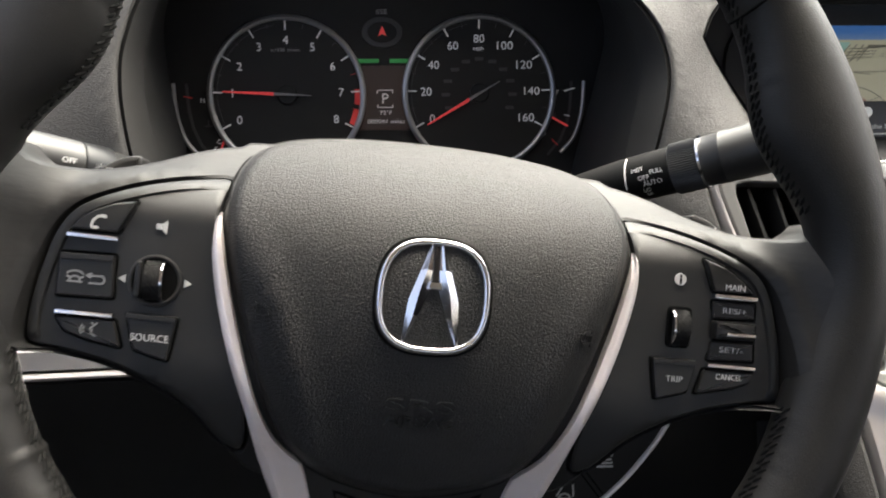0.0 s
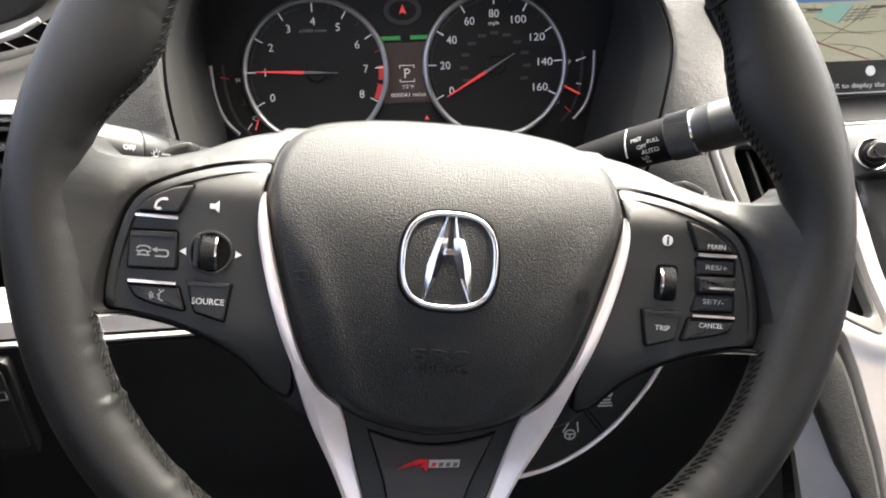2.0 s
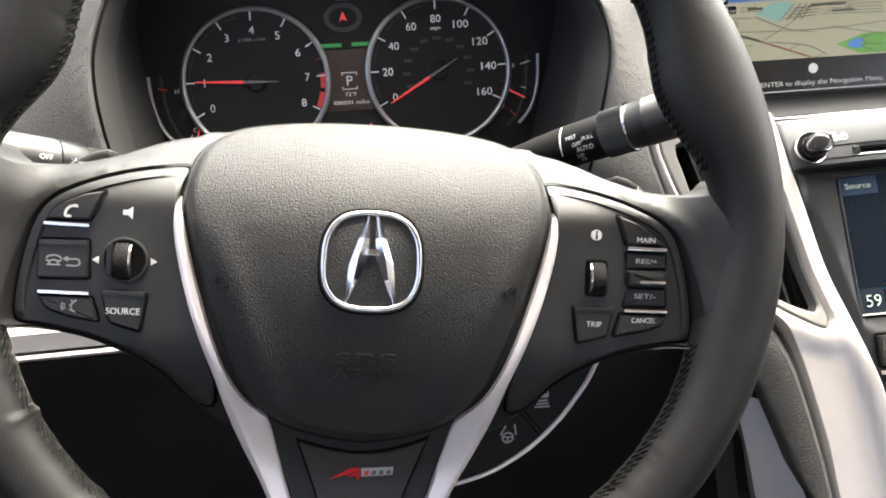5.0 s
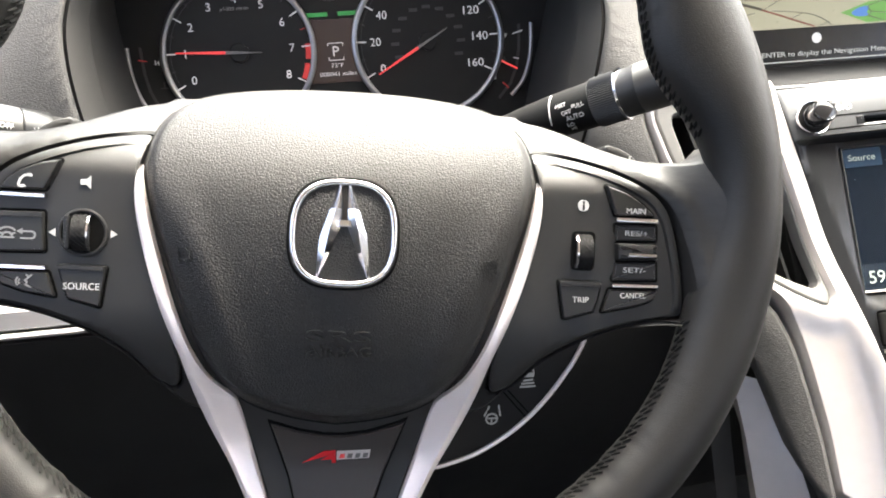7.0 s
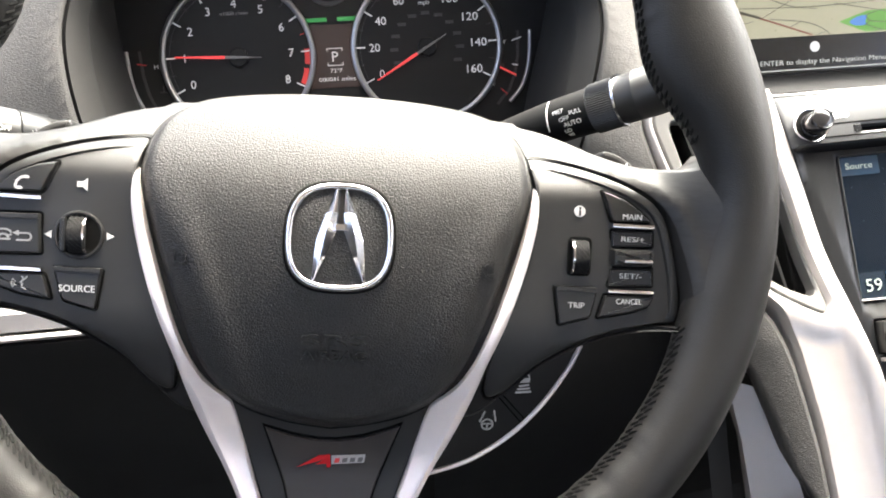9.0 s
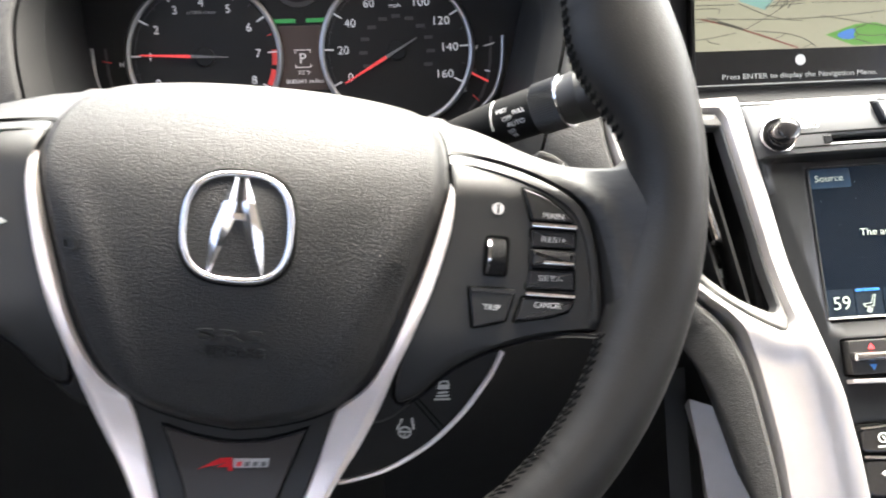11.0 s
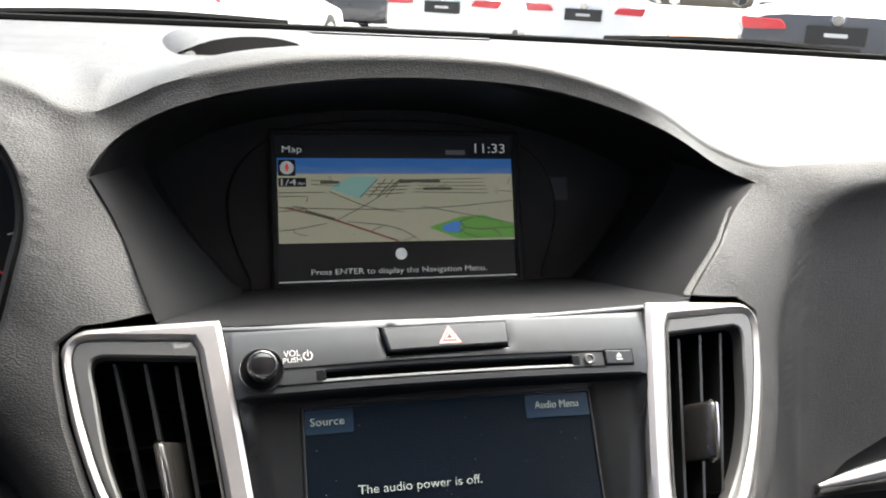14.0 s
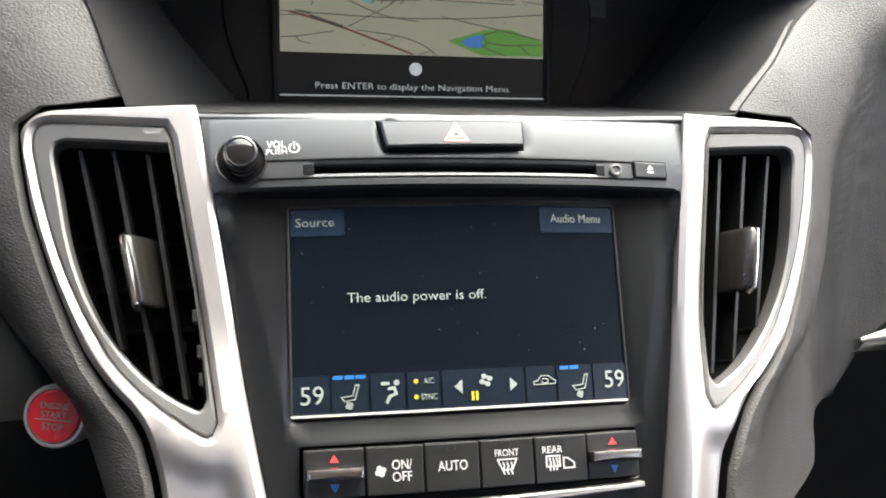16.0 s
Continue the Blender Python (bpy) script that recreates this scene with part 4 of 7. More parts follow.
# lower centre with the badge plate
part("lower_spoke", plate(resampled([(-0.046, -0.080), (0.046, -0.080), (0.022, -0.156), (-0.022, -0.156)], 0.006), [], [(-0.045 + 0.006 * i, -0.155 + 0.006 * j) for i in range(16) for j in range(13)], sunk, 0.03, 0.001), M_SPOKE, wheel)
plate_out = [(-0.0281, -0.0990), (-0.0163, -0.1026), (-0.0052, -0.1044), (0.0031, -0.1045), (0.0141, -0.1028), (0.0250, -0.0992), (0.0300, -0.0970), (0.0213, -0.1219), (0.012, -0.152), (-0.0125, -0.152), (-0.0195, -0.1236)]
part("plate_gap", prism(inset(ccw(plate_out), -0.0011), -0.006, 0.0006, 0.0002, sunk), M_GAP, wheel)
badge_plate = part("badge_plate", plate(resampled(plate_out, 0.004), [], [(-0.03 + 0.005 * i, -0.152 + 0.005 * j) for i in range(13) for j in range(12)], lambda p: sunk((p[0], p[1], p[2] + 0.0030)), 0.004, 0.0006), M_PLATE, wheel, "gloss dark badge plate")
part("badge", prism([(-0.0140, -0.1167), (-0.0047, -0.1112), (0.0003, -0.1107), (0.0007, -0.1166), (-0.0012, -0.1167), (-0.0013, -0.1150), (-0.0060, -0.1154), (-0.0020, -0.1130)], 0.0028, 0.0038, 0.0002, sunk), M_RED, badge_plate, "red badge wedge")
part("badge_bar", prism([(0.0008, -0.1112), (0.0157, -0.1103), (0.0152, -0.1141), (0.0009, -0.1152)], 0.0028, 0.0038, 0.0002, sunk), M_SILVER, badge_plate, "silver badge bar")
for i in range(4):
    u = 0.0020 + 0.0034 * i
    part("badge_mark", prism([(u, -0.1145 + 0.0008 * i / 4), (u + 0.0022, -0.1143 + 0.0008 * i / 4), (u + 0.0026, -0.1122 + 0.0008 * i / 4), (u + 0.0004, -0.1124 + 0.0008 * i / 4)], 0.0037, 0.0040, 0.0001, sunk), M_REDMARK if i == 0 else M_GREYTRIM, badge_plate)


def switch(parent, poly, rise=0.0022, name="switch_button", gap=0.0010, mat=M_BUTTON, ridge=None):
    part("switch_gap", prism(inset(ccw(poly), -gap), 0.0010, 0.00245, 0.0001, rolled, step=0.003), M_GAP, parent)
    key = part(name, prism(ccw(poly), 0.001, 0.0027 + rise, 0.0007, rolled, step=0.003), mat, parent)
    if ridge:
        (x0, y0), (x1, y1), h = ridge
        part("button_ridge", prism([(x0, y0), (x1, y1), (x1, y1 - h), (x0, y0 - h)], 0.003, 0.0033 + rise, 0.0004, rolled), M_SPOKE, key)
    return key


def chrome_strip(parent, x0, y0, x1, y1, h, w=0.0050):
    part("chrome_strip", prism([(x0, y0), (x1, y1), (x1, y1 + h), (x0, y0 + h)], w - 0.003, w + 0.0006, 0.0004, rolled), M_CHROME, parent, "bright chrome strip")


L, R = panels[-1], panels[1]
TOPW = 0.0050
# left panel
switch(L, rounded([(-0.1132, 0.0106), (-0.1210, 0.0091), (-0.1282, 0.0057), (-0.1328, 0.0023), (-0.1358, -0.0018), (-0.1187, -0.0018)], 0.0010))
chrome_strip(L, -0.1368, -0.0050, -0.1181, -0.0051, 0.0017)
switch(L, rounded([(-0.1385, -0.0110), (-0.1189, -0.0106), (-0.1183, -0.0266), (-0.1388, -0.0270)], 0.001), ridge=((-0.1383, -0.0111), (-0.1191, -0.0107), 0.0022))
chrome_strip(L, -0.1383, -0.0339, -0.1173, -0.0340, 0.0018)
switch(L, rounded([(-0.1382, -0.0347), (-0.1170, -0.0348), (-0.1139, -0.0447), (-0.1261, -0.0427), (-0.1346, -0.0398)], 0.0010))
switch(L, rounded([(-0.1129, -0.0314), (-0.0941, -0.0317), (-0.0966, -0.0485), (-0.1090, -0.0450)], 0.001), ridge=((-0.1126, -0.0315), (-0.0944, -0.0318), 0.0020))
lettering("SOURCE", 0.0027, M_WHITE, L, at(-0.1033, -0.0401, TOPW), 0.0140)
handset = [(-0.1247, 0.0037), (-0.1262, 0.0035), (-0.1278, 0.0020), (-0.1284, 0.0000), (-0.1280, -0.0009)]
part("phone_icon", ribbon(handset, 0.0010, TOPW, TOPW + 0.0002), M_WHITE, L)
part("phone_icon_end", prism(rounded([(-0.1252, 0.0044), (-0.1234, 0.0043), (-0.1230, 0.0030), (-0.1248, 0.0031)], 0.0004), TOPW, TOPW + 0.0002, 0.00005), M_WHITE, L)
part("phone_icon_end", prism(rounded([(-0.1284, -0.0004), (-0.1264, 0.0000), (-0.1254, -0.0010), (-0.1276, -0.0015)], 0.0004), TOPW, TOPW + 0.0002, 0.00005), M_WHITE, L)
hang = [arc(-0.1322, -0.0190, 0.0030, 20, 160, 8, 0.0016), [(-0.1350, -0.0196), (-0.1340, -0.0200)], [(-0.1294, -0.0196), (-0.1304, -0.0200)], arc(-0.1322, -0.0206, 0.0018, 0, 180, 6, 0.0012), [(-0.1346, -0.0214), (-0.1298, -0.0214)],
        [(-0.1264, -0.0188), (-0.1230, -0.0188)], arc(-0.1230, -0.0202, 0.0014, 90, -90, 6), [(-0.1230, -0.0216), (-0.1268, -0.0216)]]
part("hangup_icon", strokes(hang, 0.0007, TOPW, TOPW + 0.0002), M_GREYPRINT, L)
part("arrow_icon", prism([(-0.1288, -0.0188), (-0.1264, -0.0176), (-0.1264, -0.0200)], TOPW, TOPW + 0.0002, 0.00005), M_GREYPRINT, L)
voice = [arc(-0.1262, -0.0388, 0.0012, 140, 220, 5), arc(-0.1262, -0.0388, 0.0022, 140, 220, 5), [(-0.1244, -0.0362), (-0.1236, -0.0372), (-0.1250, -0.0384), (-0.1242, -0.0390), (-0.1246, -0.0402), (-0.1230, -0.0410)],
         [(-0.1226, -0.0362), (-0.1236, -0.0372)]]
part("voice_icon", strokes(voice, 0.0006, TOPW, TOPW + 0.0002), M_GREYPRINT, L)
part("speaker_icon", prism(box2(-0.1054, 0.0008, -0.1034, 0.0030), 0.0024, 0.0030, 0.0001), M_WHITE, L)
part("speaker_icon_cone", prism([(-0.1032, 0.0008), (-0.1014, -0.0008), (-0.1014, 0.0044), (-0.1032, 0.0030)], 0.0024, 0.0030, 0.0001), M_WHITE, L)
for s, u in ((-1, -0.1159), (1, -0.0918)):
    part("arrow_icon", prism([(u + s * 0.0015, -0.0188), (u - s * 0.0013, -0.0172), (u - s * 0.0013, -0.0204)], 0.0022, 0.0030, 0.0001), M_WHITE, L)
# right panel
switch(R, rounded([(0.1119, 0.0104), (0.1210, 0.0072), (0.1283, 0.0023), (0.1332, -0.0020), (0.1163, -0.0024)], 0.0010))
chrome_strip(R, 0.1163, -0.0050, 0.1347, -0.0051, 0.0018)
lettering("MAIN", 0.0024, M_WHITE, R, at(0.1248, -0.0002, TOPW), 0.0084)
switch(R, rounded([(0.1165, -0.0064), (0.1346, -0.0063), (0.1349, -0.0126), (0.1169, -0.0134)], 0.0006), 0.0008)
lettering("RES/+", 0.0022, M_WHITE, R, at(0.1259, -0.0098, 0.0036), 0.0100)
rock = [(0.1166, -0.0142), (0.1344, -0.0140), (0.1348, -0.0212), (0.1170, -0.0216)]
part("rocker_switch", prism(rounded(rock, 0.001), 0.002, 0.0078, 0.0020), M_BUTTON, R)
part("chrome_strip", prism([(0.1214, -0.0198), (0.1338, -0.0198), (0.1338, -0.0184), (0.1214, -0.0184)], 0.0072, 0.0083, 0.0003), M_CHROME, R, "bright chrome strip")
switch(R, rounded([(0.1170, -0.0226), (0.1352, -0.0222), (0.1357, -0.0297), (0.1161, -0.0303)], 0.0006), 0.0008)
lettering("SET/-", 0.0022, M_WHITE, R, at(0.1257, -0.0257, 0.0036), 0.0100)
chrome_strip(R, 0.1157, -0.0332, 0.1360, -0.0333, 0.0016)
switch(R, rounded([(0.1149, -0.0343), (0.1360, -0.0341), (0.1341, -0.0384), (0.1273, -0.0410), (0.1120, -0.0442)], 0.0008))
lettering("CANCEL", 0.0023, M_WHITE, R, at(0.1251, -0.0366, TOPW, 1), 0.0112)
switch(R, rounded([(0.0926, -0.0311), (0.1112, -0.0310), (0.1081, -0.0441), (0.0954, -0.0477)], 0.001), ridge=((0.0930, -0.0313), (0.1108, -0.0312), 0.0018))
lettering("TRIP", 0.0024, M_WHITE, R, at(0.1021, -0.0390, TOPW), 0.0070)
part("info_icon", prism(circle2(0.1022, 0.0012, 0.0024), 0.0022, 0.0031, 0.0001), M_WHITE, R)
part("info_mark", strokes([[(0.1022, -0.0003), (0.1022, 0.0012)], [(0.1022, 0.0024), (0.1022, 0.0026)]], 0.0009, 0.0030, 0.0033), M_GAP, R)


def knurled(u, v, half, r, w):
    """A roller with a diamond-cut tread."""
    n, k = 44, 6
    rings = []
    for j in range(k + 3):
        x = half * (2 * min(max(j - 1, 0), k) / k - 1)
        rr = [r - 0.0008 if j in (0, k + 2) else r + (0.0003 if (i + j) % 2 else -0.0003) for i in range(n)]
        rings.append([(u + x, v + rr[i] * math.cos(2 * math.pi * i / n), w + rr[i] * math.sin(2 * math.pi * i / n)) for i in range(n)])
    return loft(rings, True, True, True)


# scroll wheels
for p, u, edge_x in ((L, -0.1041, 0.0034), (R, 0.1029, -0.0036)):
    if u < 0:
        part("scroll_well", prism(circle2(u + 0.0004, -0.0186, 0.0088, n=48), 0.0015, 0.0040, 0.0002), M_GAP, p)
        part("scroll_ring", tube([(u + 0.0004 + 0.0091 * math.cos(2 * math.pi * i / 48), -0.0186 + 0.0091 * math.sin(2 * math.pi * i / 48), 0.0036) for i in range(48)], 0.0008, 8, True), M_SPOKE, p)
        part("scroll_cradle", prism(rounded(box2(u - 0.0068, -0.0255, u - 0.0042, -0.0117), 0.001), 0.002, 0.0056, 0.0008), M_BUTTON, p)
    else:
        part("scroll_well", prism(rounded(box2(u - 0.0053, -0.0266, u + 0.0050, -0.0098), 0.0025), 0.0015, 0.0041, 0.0004), M_GAP, p)
    part("scroll_wheel", knurled(u, -0.0185, 0.0031, 0.0078, 0.0014), M_KNURL, p, "knurled scroll wheel", sharp=5)
    part("scroll_edge", loft([[(u + edge_x + x, -0.0185 + r * math.cos(math.pi * i / 24), 0.0014 + r * math.sin(math.pi * i / 24)) for i in range(25)] for x, r in ((-0.0006, 0.0076), (-0.0004, 0.0081), (0.0004, 0.0081), (0.0006, 0.0076))], False), M_CHROME, p, "chrome roller edge")
# lower switch pod on the right
POD = [(0.1112, -0.0588), (0.1085, -0.0668), (0.1055, -0.0735), (0.0967, -0.0890), (0.0842, -0.1042), (0.0675, -0.1172), (0.0520, -0.1240), (0.0440, -0.1262), (0.046, -0.108), (0.060, -0.088), (0.082, -0.068)]


def pod_shape(p):
    """The pod leans back towards its lower end."""
    return (p[0], p[1], p[2] - 0.36 * max(0.0, -0.060 - p[1]))


pod = part("switch_pod", prism(smooth_outline(POD[:8], False, 4) + POD[8:], -0.036, -0.0195, 0.001, pod_shape, step=0.006), M_BUTTON, wheel, "matt black lower switch pod")
edge = smooth_outline(POD[:8], False, 5)
part("pod_edge", tube([pod_shape((u + 0.0004, v - 0.0004, -0.0192)) for u, v in edge], 0.0012, 8), M_TRIM, pod, "bright silver edge")
part("pod_split", strokes([[(0.0752, -0.0845), (0.0884, -0.0984)], [(0.0768, -0.0832), (0.0902, -0.0968)]], 0.0006, -0.0197, -0.0193, pod_shape), M_GAP, pod)
pw = -0.0195
c = Vector((0.0878, -0.0782))
car_roof = [(-0.0018, 0.0036), (0.0018, 0.0040), (0.0026, 0.0018), (0.0024, 0.0000), (-0.0026, -0.0004), (-0.0026, 0.0014)]
part("follow_icon", prism([(c.x + a, c.y + b) for a, b in car_roof], pw, pw + 0.0003, 0.0001, pod_shape), M_WHITE, pod)
part("follow_glass", prism([(c.x + a, c.y + b) for a, b in ((-0.0013, 0.0030), (0.0013, 0.0033), (0.0018, 0.0022), (-0.0016, 0.0019))], pw, pw + 0.0005, 0.0001, pod_shape), M_BUTTON, pod)
for k in range(3):
    h = 0.0018 + 0.0007 * k
    part("follow_bar", strokes([[(c.x - h, c.y - 0.0020 - 0.0016 * k), (c.x + h, c.y - 0.0014 - 0.0016 * k)]], 0.0009, pw, pw + 0.0003, pod_shape), M_WHITE, pod)
lane = [arc(0.0726, -0.1000, 0.0026, 0, 360, 16), [(0.0702, -0.0998), (0.0750, -0.0996)], [(0.0726, -0.1000), (0.0727, -0.1024)], [(0.0690, -0.0985), (0.0698, -0.0965)], [(0.0702, -0.0955), (0.0708, -0.0938)],
        [(0.0764, -0.0980), (0.0760, -0.0960)], [(0.0757, -0.0950), (0.0753, -0.0932)]]
part("lane_icon", strokes(lane, 0.0008, pw, pw + 0.0003, pod_shape), M_WHITE, pod)
# shift paddles
for sgn in (-1, 1):
    blade = [(0.1262, 0.0180), (0.1262, 0.0318), (0.1282, 0.0340), (0.1345, 0.0322), (0.1412, 0.0280), (0.1446, 0.0230), (0.1450, 0.005), (0.135, -0.02), (0.1262, -0.02)]
    pd = part("shift_paddle", prism(rounded(flip(sgn, blade), 0.002), -0.066, -0.0505, 0.0022, lambda p: (p[0], p[1], p[2] + 0.25 * (abs(p[0]) - 0.135))), M_BUTTON, wheel, "dark shift paddle")
    marks = [[(sgn * 0.1372, 0.0262), (sgn * 0.1404, 0.0262)]] + ([[(sgn * 0.1388, 0.0247), (sgn * 0.1388, 0.0277)]] if sgn > 0 else [])
    part("paddle_mark", strokes(marks, 0.0008, -0.0496, -0.0490), M_WHITE, pd)
# column shroud behind the wheel
shroud = thing("column_shroud", WHEEL, "dark plastic steering column shroud behind the wheel", "column shroud")
part("shroud_body", loft([[(x * s, y * s - 0.02, w) for x, y in rounded([(-0.05, -0.05), (0.05, -0.05), (0.055, 0.03), (0.03, 0.055), (-0.03, 0.055), (-0.055, 0.03)], 0.02)] for s, w in ((0.9, -0.045), (1.0, -0.06), (1.05, -0.16), (1.05, -0.26))], True, True, True), M_DARK, shroud)
part("hub", prism(circle2(0, -0.015, 0.05), -0.10, -0.02, 0.002), M_DARK, wheel)


# ---- stalks ----
def stalk(name, p0, p1, label):
    d = Vector(p1) - Vector(p0)
    n = d.length
    z = d.normalized()
    y = (Vector((0, -0.9, 0.45)) - z * Vector((0, -0.9, 0.45)).dot(z)).normalized()
    x = y.cross(z)
    m = Matrix((x, y, z)).transposed().to_4x4()
    m.translation = Vector(p0)
    ob = thing(name, m, label, "stalk switch")
    return ob, n


def stalk_words(ob, body, h, along_z, up, r, mat=M_WHITE, width=None, sgn=1):
    """Words printed round a stalk that reads along its length."""
    a = up / r
    m = (Matrix.Translation((0, 0, along_z)) @ Matrix.Rotation(-a * sgn, 4, "Z") @ Matrix.Translation((0, r, 0))
         @ Matrix(((0, 1, 0, 0), (0, 0, 1, 0), (1, 0, 0, 0), (0, 0, 0, 1))) @ (Matrix.Rotation(math.pi, 4, "Z") if sgn < 0 else Matrix()))
    return lettering(body, h, mat, ob, m, width)


wiper, n = stalk("wiper_stalk", (0.107, 0.471, 0.936), (0.2165, 0.403, 0.9945), "black wiper stalk with white markings and a ribbed collar")
part("stalk_arm", turned([(0.0085, 0.0), (0.0092, 0.02), (0.0112, 0.045), (0.0122, 0.060), (0.0126, 0.086)]), M_STALK, wiper)
collar = bmesh.new()
loft([[((0.0134 + (0.0003 if i % 2 else -0.0003) * k) * math.cos(2 * math.pi * i / 140), (0.0134 + (0.0003 if i % 2 else -0.0003) * k) * math.sin(2 * math.pi * i / 140), h) for i in range(140)]
      for h, k in ((0.0862, 0), (0.0868, 1), (0.1005, 1), (0.1012, 0))], True, True, True, collar)
part("ribbed_collar", collar, M_SPOKE, wiper, "ribbed collar", sharp=20)
part("chrome_ring", turned([(0.0128, 0.1010), (0.0142, 0.1012), (0.0144, 0.1026), (0.0128, 0.1030)]), M_CHROME, wiper, "thin chrome ring")
part("stalk_end", turned([(0.0130, 0.1030), (0.0134, 0.112), (0.0136, 0.1125), (0.0134, 0.113), (0.0136, n - 0.006)]), M_BUTTON, wiper, "gloss black stalk end")
part("end_cap", turned([(0.0135, n - 0.006), (0.0130, n - 0.002), (0.0115, n + 0.0004), (0.0080, n + 0.0014), (0.0040, n + 0.0018)]), M_SILVER, wiper, "satin silver end cap", sharp=60)
for body, z, up, h in (("MIST", 0.0700, 0.0040, 0.0022), ("OFF", 0.0725, -0.0006, 0.0024), ("AUTO", 0.0765, -0.0040, 0.0026), ("LO", 0.0725, -0.0078, 0.0022), ("HI", 0.0730, -0.0110, 0.0022), ("PULL", 0.0798, 0.0014, 0.0023)):
    stalk_words(wiper, body, h, z, up, 0.0127)
part("range_bar", tube([(0.0124 * math.sin(t / 10), 0.0124 * math.cos(t / 10), 0.0625 + 0.00012 * t) for t in range(-4, 12)], 0.0004, 5), M_WHITE, wiper)

light, n = stalk("light_stalk", (-0.041, 0.471, 0.936), (-0.1505, 0.403, 0.9945), "black light stalk with white markings")
part("stalk_arm", turned([(0.0085, 0.0), (0.0092, 0.03), (0.0118, 0.070), (0.0126, 0.0950)]), M_STALK, light)
part("stalk_collar", turned([(0.0134, 0.0950), (0.0137, 0.0955), (0.0137, 0.1085), (0.0132, 0.109)]), M_BEZEL_SHADED, light)
part("stalk_end", turned([(0.0132, 0.1090), (0.0138, 0.1096), (0.0138, n - 0.003), (0.011, n)]), M_BUTTON, light)
for line in [arc(0, 0, 0.0012, 0, 360, 14)] + [[(0.0018 * math.cos(k * math.pi / 4), 0.0018 * math.sin(k * math.pi / 4)), (0.0027 * math.cos(k * math.pi / 4), 0.0027 * math.sin(k * math.pi / 4))] for k in range(8)]:
    part("lamp_symbol", tube([(p[0] - 0.002, 0.01385, 0.1028 + p[1]) for p in line], 0.00018, 4), M_WHITE, light)
stalk_words(light, "OFF", 0.0026, 0.1170, 0.003, 0.0139, sgn=-1)
stalk_words(light, "AUTO", 0.0026, 0.1178, -0.003, 0.0139, sgn=-1)

# ---- instruments ----
cluster = thing("instrument_cluster", CLUSTER, "dark instrument cluster with two chrome-ringed dials, lit", "instrument cluster")
part("cluster_face", prism([(-0.20, -0.09), (0.20, -0.09), (0.20, 0.10), (-0.20, 0.10)], -0.012, -0.003, 0.001), M_FACE, cluster)


def dial(name, cx, r, labels, tip_angle, red_from, label):
    cy = 0.0035
    d = part(name, prism(circle2(cx, cy, r, n=64), -0.003, 0.0, 0.0005), M_FACE, cluster, label)
    part("dial_ring", tube([(cx + (r + 0.0002) * math.cos(2 * math.pi * i / 96), cy + (r + 0.0002) * math.sin(2 * math.pi * i / 96), 0.001) for i in range(96)], 0.0024, 8, True), M_DIALRING, d, "satin silver dial ring")
    n = len(labels)
    for i, body in enumerate(labels):
        a = radians(90 + ((n - 1) / 2 - i) * 234 / (n - 1))
        c, s = math.cos(a), math.sin(a)
        part("tick", strokes([[(cx + (r - 0.0085) * c, cy + (r - 0.0085) * s), (cx + (r - 0.0012) * c, cy + (r - 0.0012) * s)]], 0.0009, 0.0002, 0.0018), M_DIGIT, d)
        k = r - 0.0165
        lettering(body, 0.0062, M_DIGIT, d, at(cx + k * c * 1.0, cy + k * s, 0.0004), None if len(body) < 3 else 0.0125, name="numeral")
        if i < n - 1:
            for j in (1,):
                b = a - radians(234 / (n - 1) * j / 2)
                part("minor_tick", strokes([[(cx + (r - 0.0065) * math.cos(b), cy + (r - 0.0065) * math.sin(b)), (cx + (r - 0.003) * math.cos(b), cy + (r - 0.003) * math.sin(b))]], 0.0005, 0.0002, 0.0004), M_DIM if red_from is None or i < red_from else M_REDMARK, d)
    part("rim_marks", strokes([arc(cx, cy, r - 0.0050, 207, 100, 30)], 0.0004, 0.0001, 0.0002), M_DIM, d)
    if red_from is not None:
        for k in range(2):
            a0 = 90 - 3 * 29.25 + (2 if k == 0 else -15)
            bmr = bmesh.new()
            for q in range(6):
                t0, t1 = radians(a0 - q * 2.1), radians(a0 - (q + 1) * 2.1)
                poly = [(cx + (r - 0.0062) * math.cos(t0), cy + (r - 0.0062) * math.sin(t0)), (cx + (r - 0.0022) * math.cos(t0), cy + (r - 0.0022) * math.sin(t0)),
                        (cx + (r - 0.0022) * math.cos(t1), cy + (r - 0.0022) * math.sin(t1)), (cx + (r - 0.0062) * math.cos(t1), cy + (r - 0.0062) * math.sin(t1))]
                loft([[(*p, w) for p in poly] for w in (0.0001, 0.0005)], True, True, True, bmr)
            part("red_zone", bmr, M_REDMARK, d, "red zone")
    a = radians(tip_angle)
    c, s = Vector((math.cos(a), math.sin(a))), Vector((-math.sin(a), math.cos(a)))
    o = Vector((cx, cy))
    tip, hub, tail = o + c * 0.048, o + c * 0.010, o - c * 0.018
    part("needle", prism([tuple(tip + s * 0.0005), tuple(hub + s * 0.0012), tuple(hub - s * 0.0012), tuple(tip - s * 0.0005)], 0.004, 0.0052, 0.0003), M_NEEDLE, d, "red needle")
    part("needle_tail", prism([tuple(hub + s * 0.0012), tuple(tail + s * 0.0003), tuple(tail - s * 0.0003), tuple(hub - s * 0.0012)], 0.004, 0.0052, 0.0003), M_NEEDLEGREY, d)
    part("needle_hub", moved(turned([(0.0075, 0.0), (0.0075, 0.0022), (0.0066, 0.0030)]), at(cx, cy)), M_FACE, d)
    return d


